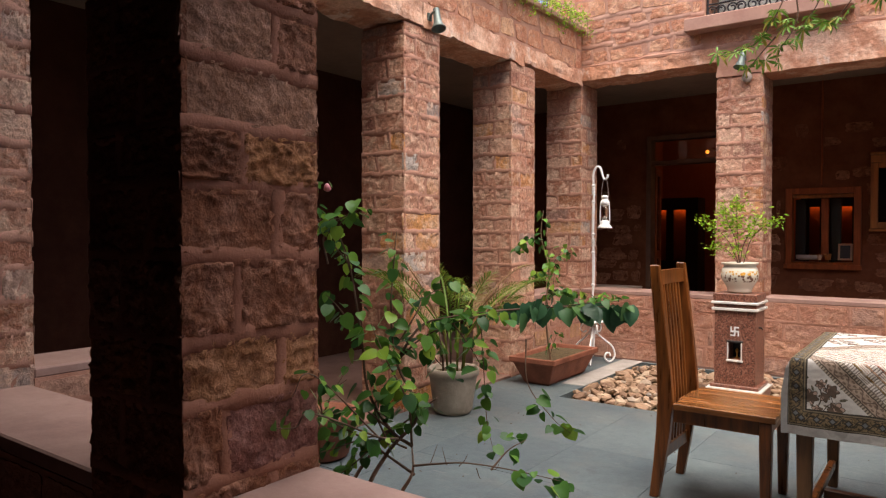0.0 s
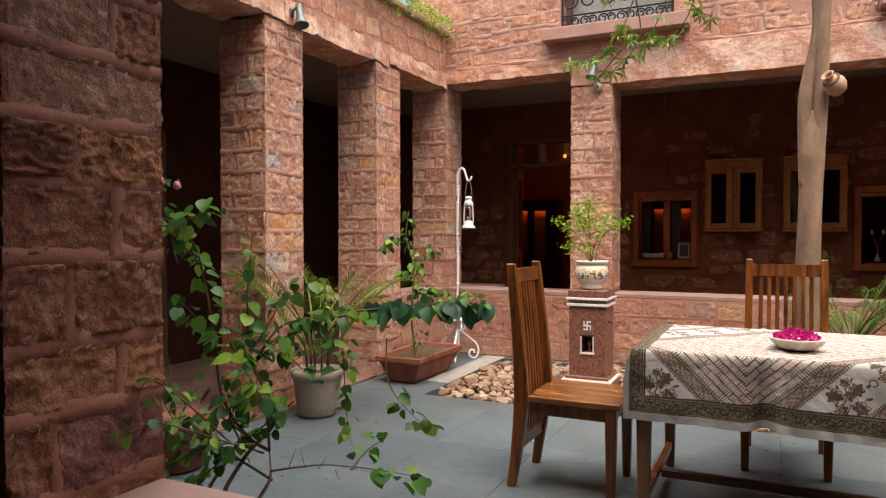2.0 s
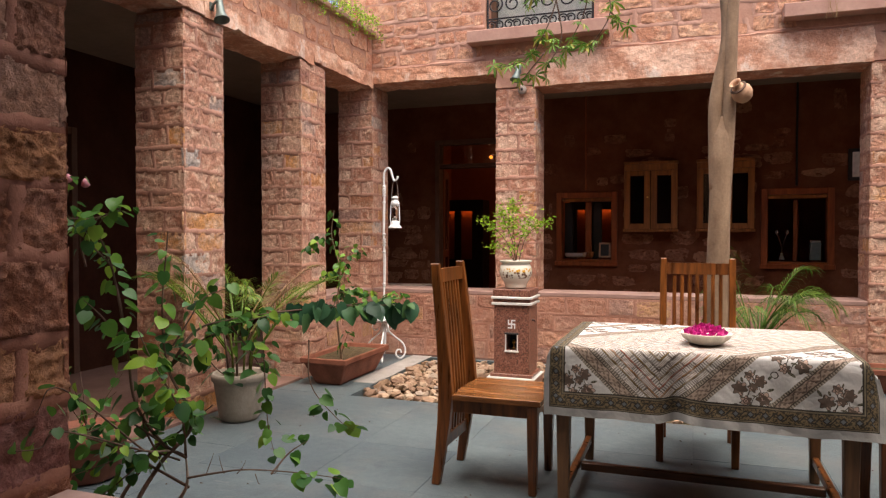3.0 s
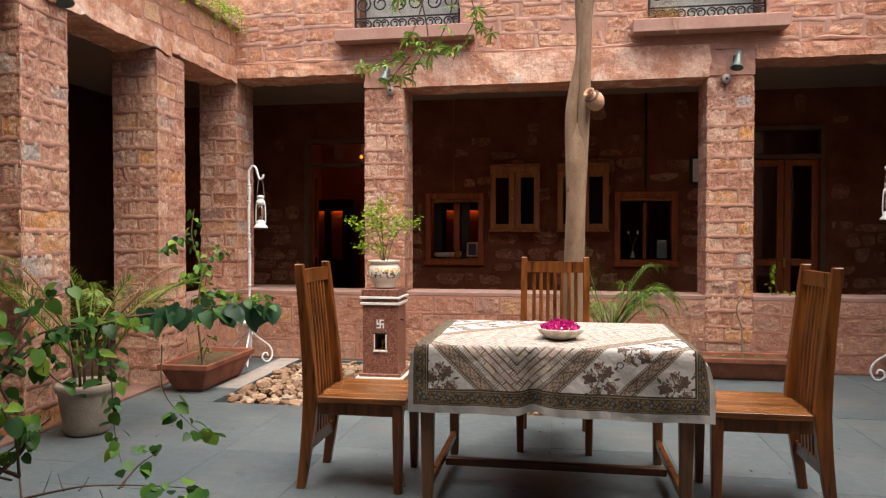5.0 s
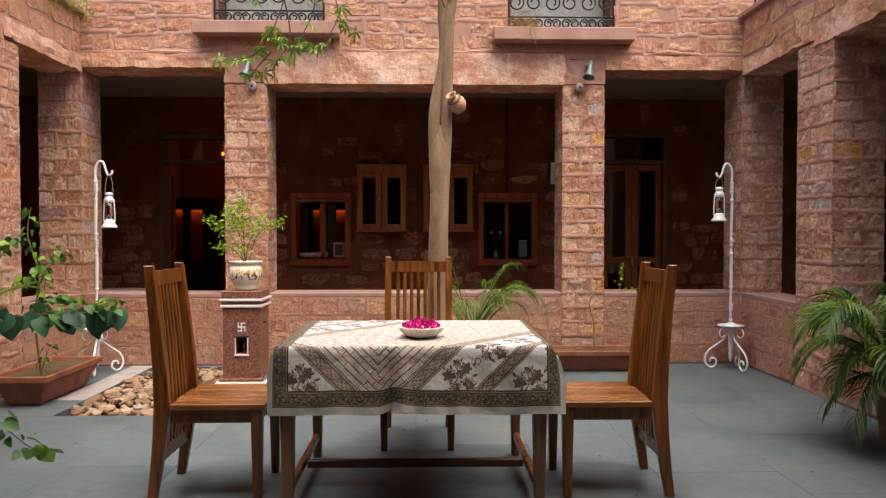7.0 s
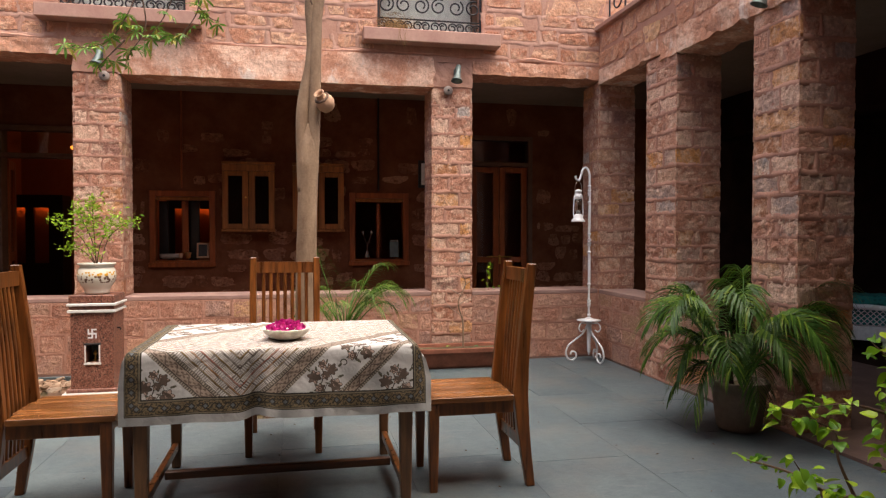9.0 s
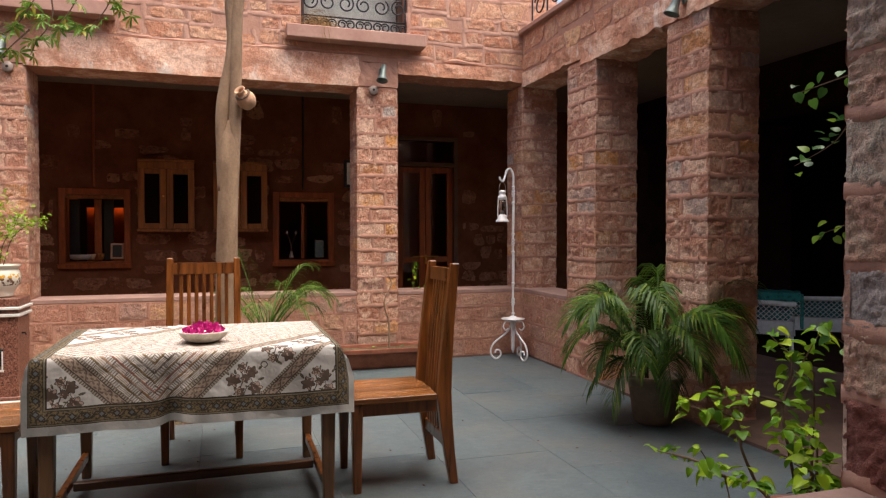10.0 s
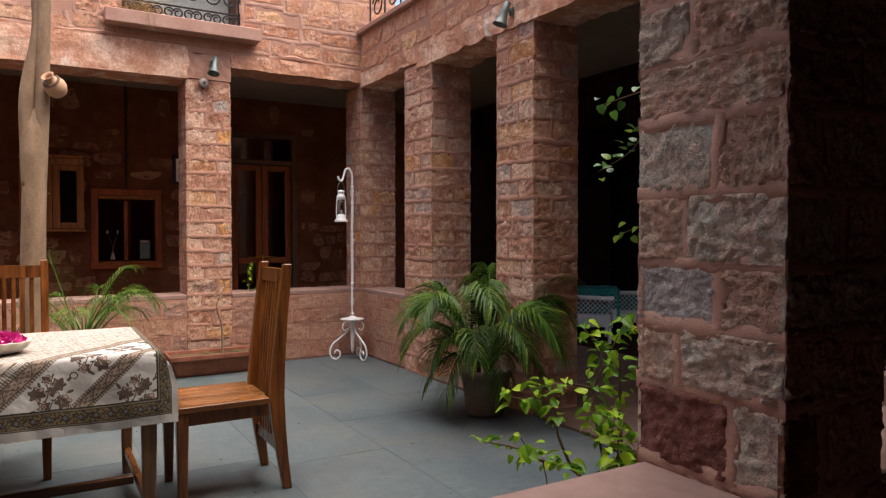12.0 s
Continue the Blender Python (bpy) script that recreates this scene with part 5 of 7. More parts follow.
def leafy_branch(parent, ctrl, radius, meshes, spacing, twig, size=(0.55, 1.25), start=0.15, stalk=0.02, droop=62, name="branch"):
    """A twig through ctrl with leaves standing off it to both sides."""
    pts = curve_pts(ctrl, 8)
    total = sum((b - a).length for a, b in zip(pts, pts[1:]))
    rad = [radius * (1 - 0.75 * i / (len(pts) - 1)) for i in range(len(pts))]
    br = part(name, tube(bmesh.new(), pts, rad, 6), twig, parent)
    if not meshes:
        return br
    if meshes is LV:
        spacing, size = spacing * 1.25, (size[0] * 0.85, size[1] * 1.0)
    walked, nxt, side = 0.0, total * start, 1
    for a, b in zip(pts, pts[1:]):
        seg = (b - a).length
        while walked + seg >= nxt:
            p = a + (b - a) * ((nxt - walked) / seg)
            d = (b - a).normalized()
            out = Vector((uni(-1, 1), uni(-1, 1), uni(-0.35, 0.5)))
            out = (out - d * out.dot(d)).normalized()
            way = (out + d * uni(0.0, 0.6)).normalized()
            ang = math.degrees(math.atan2(way.y, way.x)) - 90
            s = uni(*size)
            ob = new("leaf", meshes[RND.randrange(len(meshes))])
            ob.parent = br
            ob.matrix_basis = Matrix.Translation(p + way * stalk * uni(0.6, 2.2)) @ pose(0, 0, 0, uni(-droop - 30, -droop + 55) + 10, uni(-40, 40), ang) @ Matrix.Diagonal((s, s, s, 1))
            nxt += spacing * uni(0.6, 1.4)
            side = -side
        walked += seg
    return br


LV = [leaf_mesh("leaf", 0.054, 0.045, M_LEAF, f, t, 0.14) for f, t in ((0.15, 0.25), (0.25, 0.4), (0.05, 0.1), (0.2, 0.6))]
LB = [leaf_mesh("leaf", 0.073, 0.064, M_BIGLEAF, f, t, 0.16) for f, t in ((0.15, 0.4), (0.3, 0.6), (0.1, 0.9))]
LR = [leaf_mesh("leaf", 0.044, 0.033, M_LIME, f, t, 0.06) for f, t in ((0.45, 0.4), (0.6, 0.8), (0.3, 0.6))]
LS = [leaf_mesh("leaf", 0.046, 0.038, M_LEAF, f, t, 0.1) for f, t in ((0.25, 0.3), (0.3, 0.6))]

# the spreading vine by the south-west pillar
vn = thing("potted_vine", "sprawling green vine with heart-shaped leaves in a terracotta pot", "plant")
part("pot", lathe(bmesh.new(), [(0.12, 0.0), (0.15, 0.015), (0.185, 0.135), (0.20, 0.14), (0.20, 0.17), (0.18, 0.17), (0.17, 0.14)], 28), M_TERRA, vn, "terracotta pot", smooth=True, m=pose(-1.70, 1.93, 0))
part("soil", lathe(bmesh.new(), [(0.172, 0.14), (0.17, 0.15), (0.02, 0.155)], 20), M_SOIL, vn, m=pose(-1.70, 1.93, 0))
leafy_branch(vn, [(-1.66, 2.03, 0.17), (-1.65, 2.09, 0.27), (-1.60, 2.10, 0.36), (-1.61, 2.11, 0.45)], 0.011, None, 1, M_PALETWIG)
leafy_branch(vn, [(-1.80, 1.99, 0.16), (-1.85, 2.06, 0.28), (-1.78, 2.1, 0.408), (-1.733, 2.1, 0.477), (-1.66, 2.1, 0.515), (-1.509, 2.12, 0.632)], 0.009, LV, 0.030, M_TWIG, start=0.5)
leafy_branch(vn, [(-1.61, 2.11, 0.45), (-1.64, 2.03, 0.52), (-1.70, 1.98, 0.66), (-1.72, 1.97, 0.84), (-1.75, 1.96, 1.03), (-1.79, 1.93, 1.20)], 0.007, LV, 0.0165, M_TWIG)
leafy_branch(vn, [(-1.66, 1.99, 0.15), (-1.68, 1.95, 0.31), (-1.64, 2.02, 0.45), (-1.59, 2.12, 0.57), (-1.69, 2.12, 0.74), (-1.74, 2.15, 0.94), (-1.73, 2.17, 1.21)], 0.009, LV, 0.0135, M_TWIG, start=0.4)
leafy_branch(vn, [(-1.595, 2.10, 0.385), (-1.485, 2.10, 0.414), (-1.368, 2.11, 0.436), (-1.192, 2.13, 0.440), (-1.04, 2.18, 0.42)], 0.0045, LV, 0.0105, M_TWIG, start=0.72)
for x, dx, dz in ((-1.52, 0.03, 0.05), (-1.45, -0.02, 0.045), (-1.40, 0.035, 0.04), (-1.33, 0.02, -0.03), (-1.27, 0.03, 0.04)):
    leafy_branch(vn, [(x, 2.10, 0.40 + 0.2 * (x + 1.5) * 0.6 + 0.01), (x + dx * 0.6, 2.10, 0.42 + dz * 0.6), (x + dx, 2.10, 0.43 + dz)], 0.0016, None, 1, M_TWIG)
leafy_branch(vn, [(-1.60, 2.11, 0.35), (-1.64, 2.02, 0.43), (-1.70, 1.92, 0.52), (-1.77, 1.81, 0.59), (-1.82, 1.71, 0.59)], 0.006, LV, 0.0112, M_TWIG, start=0.3)
leafy_branch(vn, [(-1.69, 2.12, 0.74), (-1.65, 2.21, 0.86), (-1.59, 2.32, 0.89), (-1.52, 2.49, 0.90)], 0.006, LV, 0.0112, M_TWIG)
leafy_branch(vn, [(-1.52, 2.49, 0.90), (-1.37, 2.73, 0.905), (-1.15, 2.95, 0.90)], 0.005, LB, 0.0150, M_TWIG, (0.85, 1.35), droop=80)
leafy_branch(vn, [(-1.37, 2.73, 0.905), (-1.27, 2.80, 0.92), (-1.14, 2.93, 0.93)], 0.003, LV, 0.016, M_TWIG, (0.5, 0.9), droop=40)
leafy_branch(vn, [(-1.72, 1.97, 0.84), (-1.75, 1.89, 0.95), (-1.75, 1.83, 1.0)], 0.004, LV, 0.0112, M_TWIG)
leafy_branch(vn, [(-1.53, 2.43, 0.89), (-1.49, 2.39, 0.70), (-1.45, 2.35, 0.52), (-1.40, 2.32, 0.41)], 0.003, LV, 0.015, M_TWIG, (0.6, 1.0))
leafy_branch(vn, [(-1.41, 2.57, 0.79), (-1.38, 2.53, 0.63), (-1.28, 2.54, 0.51), (-1.22, 2.58, 0.45)], 0.003, LV, 0.013, M_TWIG, start=0.5)
leafy_branch(vn, [(-1.61, 2.11, 0.45), (-1.58, 2.05, 0.62), (-1.62, 1.98, 0.78), (-1.66, 1.95, 0.9)], 0.005, LV, 0.009, M_TWIG)
leafy_branch(vn, [(-1.64, 2.03, 0.52), (-1.72, 1.95, 0.42), (-1.78, 1.90, 0.36)], 0.004, LV, 0.009, M_TWIG)
leafy_branch(vn, [(-1.72, 1.97, 0.84), (-1.71, 1.9, 1.1), (-1.68, 1.82, 1.22), (-1.60, 1.83, 1.28)], 0.004, LV, 0.015, M_TWIG, (0.5, 0.8), 0.4)
leafy_branch(vn, [(-1.71, 1.9, 1.1), (-1.73, 1.76, 1.25), (-1.70, 1.75, 1.36)], 0.003, LV, 0.013, M_TWIG, (0.4, 0.7))

for c, sp_, lm in (([(-1.69, 2.12, 0.74), (-1.63, 2.19, 0.82), (-1.56, 2.29, 0.87), (-1.48, 2.4, 0.9), (-1.42, 2.47, 0.9)], 0.012, 0.2),
                   ([(-1.63, 2.19, 0.82), (-1.57, 2.21, 0.74), (-1.51, 2.23, 0.69)], 0.011, 0.2), ([(-1.56, 2.29, 0.87), (-1.5, 2.32, 0.78), (-1.45, 2.33, 0.7)], 0.011, 0.2),
                   ([(-1.67, 2.12, 0.82), (-1.64, 2.16, 0.9), (-1.61, 2.21, 0.98), (-1.56, 2.28, 1.01)], 0.012, 0.3), ([(-1.75, 1.84, 1.1), (-1.76, 1.83, 1.19), (-1.69, 1.82, 1.24), (-1.6, 1.83, 1.28)], 0.011, 0.4),
                   ([(-1.64, 2.03, 0.52), (-1.69, 1.93, 0.61), (-1.73, 1.84, 0.6), (-1.79, 1.77, 0.57)], 0.013, 0.4), ([(-1.64, 2.02, 0.47), (-1.67, 1.98, 0.61), (-1.63, 2.04, 0.66), (-1.57, 2.11, 0.64)], 0.013, 0.3),
                   ([(-1.33, 2.19, 0.4), (-1.31, 2.27, 0.45), (-1.27, 2.32, 0.48)], 0.016, 0.4)):
    leafy_branch(vn, c, 0.004, LV, sp_, M_TWIG, (0.6, 1.2), lm)

leafy_branch(vn, [(-1.61, 2.08, 0.45), (-1.68, 1.99, 0.5), (-1.74, 1.88, 0.48), (-1.80, 1.80, 0.46)], 0.004, LV, 0.014, M_TWIG, (0.6, 1.1), 0.4)
leafy_branch(vn, [(-1.60, 2.02, 0.50), (-1.44, 1.74, 0.60), (-1.36, 1.41, 0.75), (-1.36, 1.35, 0.73), (-1.36, 1.29, 0.74)], 0.004, LV, 0.020, M_TWIG, (0.4, 0.75), 0.35)
leafy_branch(vn, [(-1.44, 1.74, 0.60), (-1.35, 1.4, 0.85), (-1.35, 1.33, 0.81)], 0.003, LV, 0.022, M_TWIG, (0.35, 0.7), 0.3)
# a flowering shoot beside it
leafy_branch(vn, [(-1.79, 1.93, 1.20), (-1.89, 1.89, 1.25), (-1.88, 1.9, 1.40)], 0.003, LV, 0.014, M_TWIG, (0.4, 0.7), 0.2)
leafy_branch(vn, [(-1.89, 1.89, 1.25), (-1.81, 1.92, 1.25), (-1.70, 1.96, 1.28)], 0.003, LV, 0.011, M_TWIG, (0.4, 0.75), 0.2)
for p in ((-1.885, 1.90, 1.38), (-1.835, 1.92, 1.365)):
    part("blossom", lathe(bmesh.new(), [(0.003, 0.012), (0.010, 0.004), (0.014, -0.010), (0.006, -0.016)], 7), M_PINKFLOWER, vn, "pink hanging blossom", smooth=True, m=pose(*p, 15, 10, 0))

# red pot by the west landing
rp = thing("terracotta_pot", "round terracotta pot with a small leafy plant", "flowerpot", m=pose(-2.80, 2.82, 0))
part("pot", lathe(bmesh.new(), [(0.11, 0.0), (0.14, 0.02), (0.18, 0.20), (0.195, 0.21), (0.195, 0.25), (0.17, 0.25), (0.165, 0.21)], 28), M_TERRA, rp, smooth=True)
part("soil", lathe(bmesh.new(), [(0.166, 0.21), (0.16, 0.22), (0.02, 0.225)], 20), M_SOIL, rp)
for k in range(5):
    a = k * 1.3
    leafy_branch(rp, [(0, 0, 0.22), (0.08 * math.cos(a), 0.08 * math.sin(a), 0.36), (0.18 * math.cos(a), 0.18 * math.sin(a), 0.44 + 0.05 * (k % 3))], 0.004, LV, 0.04, M_TWIG, (0.6, 1.0), 0.3)

# the lime-green bush by the south-east pillar
bs = thing("potted_bush", "lime-green leafy bush in a wide terracotta bowl", "plant")
part("pot", lathe(bmesh.new(), [(0.15, 0.0), (0.19, 0.02), (0.24, 0.16), (0.26, 0.17), (0.26, 0.205), (0.235, 0.205), (0.225, 0.16)], 30), M_TERRA, bs, "wide terracotta bowl", smooth=True, m=pose(2.10, 2.04, 0))
part("soil", lathe(bmesh.new(), [(0.228, 0.165), (0.225, 0.175), (0.02, 0.18)], 20), M_SOIL, bs, m=pose(2.10, 2.04, 0))
BR = [
    [(1.98, 2.02, 0.16), (1.86, 1.99, 0.28), (1.79, 2.02, 0.37), (1.70, 2.07, 0.40), (1.59, 2.08, 0.46), (1.46, 2.10, 0.50)],
    [(1.79, 2.02, 0.37), (1.75, 2.05, 0.49), (1.76, 2.10, 0.58), (1.58, 2.15, 0.63)],
    [(2.0, 2.02, 0.16), (1.91, 2.01, 0.46), (1.93, 2.06, 0.63), (2.03, 2.06, 0.79), (2.08, 2.04, 0.89)],
    [(2.0, 2.0, 0.16), (1.94, 1.93, 0.45), (1.93, 1.94, 0.55), (1.81, 1.96, 0.58)],
    [(1.93, 2.06, 0.63), (1.81, 2.08, 0.66), (1.67, 2.10, 0.65)],
    [(1.79, 2.02, 0.37), (1.72, 1.96, 0.42), (1.66, 1.93, 0.43)],
    [(1.94, 1.95, 0.40), (1.86, 1.87, 0.46), (1.78, 1.86, 0.50)],
    [(2.02, 2.0, 0.16), (1.98, 1.96, 0.35), (1.90, 1.90, 0.40), (1.82, 1.93, 0.38)],
    [(1.93, 2.06, 0.63), (2.0, 2.1, 0.76), (1.95, 2.15, 0.85)],
    [(2.08, 2.1, 0.16), (2.12, 2.12, 0.5), (2.1, 2.1, 0.72)],
    [(1.98, 2.0, 0.16), (1.90, 1.92, 0.26), (1.84, 1.88, 0.34), (1.76, 1.86, 0.37)],
    [(2.0, 1.98, 0.16), (1.95, 1.88, 0.28), (1.90, 1.83, 0.36), (1.83, 1.82, 0.42)],
    [(1.70, 2.07, 0.40), (1.62, 2.02, 0.44), (1.55, 2.0, 0.52)],
]
for c in ([(1.86, 1.99, 0.28), (1.72, 1.96, 0.27), (1.60, 1.97, 0.24)], [(1.70, 2.07, 0.40), (1.66, 2.0, 0.33), (1.58, 1.98, 0.30)], [(1.72, 1.96, 0.27), (1.66, 1.92, 0.22), (1.62, 1.90, 0.20)]):
    leafy_branch(bs, c, 0.003, None, 1, M_TWIG)
for k, c in enumerate(BR):
    leafy_branch(bs, c, 0.010 if k == 0 else 0.006, LR, 0.0085 if k else 0.012, M_BARK if k == 0 else M_TWIG, (0.5, 1.25), 0.5 if k == 0 else 0.38, droop=32)
# climber that hangs behind the same pillar
cl = thing("climber", "green climber trailing round the stone pillar", "plant")
leafy_branch(cl, [(2.0, 1.52, 0.0), (1.97, 1.55, 0.6), (1.92, 1.56, 1.2), (1.83, 1.57, 1.66), (1.70, 1.59, 1.62), (1.57, 1.66, 1.57)], 0.006, LS, 0.018, M_TWIG, (0.5, 0.8), 0.8)
leafy_branch(cl, [(1.83, 1.57, 1.6), (1.70, 1.58, 1.52), (1.65, 1.61, 1.44), (1.57, 1.66, 1.38)], 0.003, LS, 0.012, M_TWIG, (0.5, 0.8), 0.2, droop=10)
leafy_branch(cl, [(1.92, 1.56, 1.2), (1.75, 1.58, 1.24), (1.62, 1.62, 1.20)], 0.003, LS, 0.014, M_TWIG, (0.5, 0.8), 0.4)
leafy_branch(cl, [(1.97, 1.55, 0.6), (1.8, 1.6, 0.82), (1.66, 1.64, 0.95)], 0.003, LS, 0.018, M_TWIG, (0.5, 0.8), 0.4)


# palms
def frond(length, leaf_len, rise, droop, n=26, width=0.010, start=0.25, hang=1.0, keen=0.80):
    """One feather frond along +y, arched up by rise and hanging by droop; its leaflets bend down in three steps."""
    bm = bmesh.new()
    pts = []
    for i in range(17):
        t = i / 16
        pts.append(Vector((0.03 * length * math.sin(t * 3), length * (t - 0.10 * t * t * droop), length * (rise * t - droop * 0.62 * t ** 2.3))))
    tube(bm, pts, [0.0055 * (1 - 0.8 * i / 16) + 0.001 for i in range(17)], 5)
    for i in range(n):
        t = start + (0.99 - start) * (i + uni(-0.2, 0.2)) / (n - 1)
        f = min(max(t, 0.05), 0.995) * 16
        k = min(int(f), 15)
        p = pts[k].lerp(pts[k + 1], f - k)
        d = (pts[k + 1] - pts[k]).normalized()
        g = max(0.0, min(1.0, (t - start) / (1 - start)))
        ll = leaf_len * (0.55 + 0.6 * math.sin(math.pi * (0.15 + 0.75 * g))) * uni(0.82, 1.1)
        for s in (-1, 1):
            way = (Vector((s, 0, 0)) * (1.0 - 0.55 * g) + d * (keen + 0.6 * g) + Vector((0, 0, 0.28)) + Vector((uni(-0.06, 0.06), uni(-0.06, 0.06), uni(-0.05, 0.05)))).normalized()
            sag = hang * uni(0.75, 1.05)
            side = way.cross(Vector((0, 0, 1))).normalized()
            side = (side + Vector((0, 0, 0.35 * s))).normalized() * width * 0.5
            q, lo = p.copy(), []
            for j, w in enumerate((0.35, 1.0, 0.8, 0.05)):
                lo.append((bm.verts.new(q - side * w), bm.verts.new(q + side * w)))
                step = (way + Vector((0, 0, -0.62 * sag * j))).normalized()
                q = q + step * ll / 3
            for (a, b_), (c, e) in zip(lo, lo[1:]):
                bm.faces.new((a, b_, e, c))
    return bm


def palm(label, m, fronds, pot_profile, pot_mat, base_z, stem_mat, stems=6, lean=0.045, lift=(0.0, 0.16), cane=0.30, keen=0.80):
    """fronds: heading, length, rise, droop, leaflet, leaflet width, count, start, hang, material."""
    p = thing("potted_palm", label, "palm", "potted palms", m=m)
    part("pot", lathe(bmesh.new(), pot_profile, 30), pot_mat, p, {"weathered cement pot": "grey cement pot", "dark brown pot": "dark brown cement pot"}.get(pot_mat.name, "terracotta pot"), smooth=True)
    r, z = pot_profile[-1]
    part("soil", lathe(bmesh.new(), [(r * 1.01, z - 0.01), (r, z), (0.02, z + 0.006)], 20), M_SOIL, p)
    for k in range(stems):
        a = k * 2.4
        x, y = lean * math.cos(a), lean * math.sin(a)
        part("stem", tube(bmesh.new(), [(x, y, base_z - 0.03), (x * 1.2, y * 1.2, base_z + 0.4 * cane), (x * 1.6, y * 1.6, base_z + cane)], [0.007, 0.006, 0.004], 7), M_TWIG if k % 3 == 1 else stem_mat, p, smooth=True)
    for head_, length, rise, droop, leaf_len, width, n, start, hang, mt in fronds:
        a = radians(head_)
        o = Vector((lean * 1.1 * math.cos(a), lean * 1.1 * math.sin(a), base_z + uni(*lift)))
        part("frond", frond(length, leaf_len, rise, droop, n, width, start, hang, keen), mt, p, m=Matrix.Translation(o) @ pose(0, 0, 0, 0, uni(-14, 14), head_ - 90))
    return p


GREY_POT = [(0.09, 0.0), (0.115, 0.006), (0.13, 0.03), (0.158, 0.23), (0.165, 0.255), (0.174, 0.262), (0.178, 0.285), (0.174, 0.305), (0.164, 0.31), (0.155, 0.30), (0.15, 0.27)]
M_OLDPOT = plain_stone("weathered cement pot", (0.25, 0.21, 0.165), (0.43, 0.37, 0.30), 0.92, 6.0, 0.5)
M_BROWNPOT = plain_stone("dark brown pot", (0.13, 0.095, 0.07), (0.24, 0.18, 0.135), 0.92, 6.0, 0.5)
fr = []
for k in range(11):
    fr.append((k * 137.5 + uni(-12, 12), uni(0.34, 0.46), uni(1.35, 2.0), uni(0.6, 1.0), uni(0.11, 0.16), 0.0068, 20, 0.30, 0.5, M_PALMLIME))
for k in range(15):
    fr.append((k * 137.5 + 20 + uni(-12, 12), uni(0.48, 0.66), uni(1.15, 1.6), uni(0.9, 1.3), uni(0.09, 0.13), 0.0058, 24, 0.36, 1.2, M_PALMDRY if k % 2 else M_PALMLIME))
palm("feathery yellow-green palm with drying tips in a weathered cement pot", pose(-2.77, 3.99, 0), fr, GREY_POT, M_OLDPOT, 0.28, M_PALMCANE, 11, 0.07, (0.10, 0.30), 0.34, 0.42)
fr = []
for k in range(24):
    fr.append((k * 137.5 + uni(-9, 9), uni(0.48, 0.76), uni(1.1, 1.9), uni(1.5, 2.1), uni(0.19, 0.25), 0.0118, 30, 0.28, 1.2, M_PALM))
for k in range(7):
    fr.append((k * 51 + 20, uni(0.26, 0.34), uni(1.9, 2.5), uni(1.0, 1.5), 0.18, 0.010, 24, 0.35, 1.2, M_PALM))
for k in range(8):
    fr.append((k * 45 + 200 + uni(-12, 12), uni(0.34, 0.44), uni(0.5, 1.1), uni(1.5, 1.9), 0.20, 0.0105, 28, 0.26, 1.3, M_PALM))
palm("large dark green palm with arching fronds in a brown pot", pose(2.74, 3.97, 0), fr, GREY_POT, M_BROWNPOT, 0.30, M_PALM, 9, 0.05, (0.0, 0.18), 0.30, 0.62)
fr = [(h_, l_ * 0.95, r_ + 0.35, d_ + 0.55, 0.17, 0.0056, 26, 0.24, 1.3, M_PALMYOUNG) for h_, l_, r_, d_ in ((100, 0.22, 3.4, 0.2), (40, 0.42, 1.6, 1.2), (-20, 0.5, 1.4, 1.2), (160, 0.36, 1.6, 1.0), (-60, 0.42, 1.4, 1.2), (0, 0.55, 1.2, 1.2), (20, 0.55, 0.9, 0.9), (-10, 0.62, 0.8, 0.9), (150, 0.42, 1.1, 0.8), (60, 0.5, 1.2, 0.9), (200, 0.42, 1.0, 0.9), (-100, 0.42, 0.9, 1.0), (120, 0.42, 1.4, 0.8), (10, 0.62, 1.05, 1.0), (-25, 0.6, 0.95, 1.1), (30, 0.5, 1.5, 1.0), (-45, 0.5, 1.2, 1.2), (75, 0.45, 1.5, 1.0))]
palm("slender young green palm beside the tree trunk", pose(0.45, 5.92, 0), fr, [(0.10, 0.0), (0.12, 0.01), (0.15, 0.24), (0.155, 0.28), (0.14, 0.28), (0.135, 0.25)], M_TERRA, 0.36, M_PALMYOUNG, 4, 0.045, (0.0, 0.16), 0.30, 0.5)


# trough planters
def trough(label, m, length, width, height):
    tr = thing("trough_planter", label, "planter", "trough planters", m=m)
    bm = bmesh.new()
    L, Wd = length / 2, width / 2
    rings = []
    for sx, z in ((0.70, 0.0), (0.76, 0.02), (0.97, height - 0.05), (1.04, height - 0.045), (1.05, height), (0.97, height), (0.94, height - 0.04)):
        o = (sx - 1) * Wd * 1.6
        rings.append([bm.verts.new((a * (L + o), b * (Wd + o), z)) for a, b in ((-1, -1), (1, -1), (1, 1), (-1, 1))])
    for r0, r1 in zip(rings, rings[1:]):
        for k in range(4):
            bm.faces.new((r0[k], r0[(k + 1) % 4], r1[(k + 1) % 4], r1[k]))
    bm.faces.new(rings[0][::-1])
    bm.faces.new(rings[-1])
    bmesh.ops.bevel(bm, geom=[e for e in bm.edges if abs(e.verts[0].co.z - e.verts[1].co.z) > 0.02 or e.verts[0].co.z > height - 0.06], offset=0.006, segments=1, affect="EDGES")
    part("trough", bm, M_TERRA, tr)
    part("soil", rough(block(-L + 0.03, L - 0.03, -Wd + 0.03, Wd - 0.03, height - 0.06, height - 0.028), 0.06, 0.006), M_SOIL, tr)
    return tr


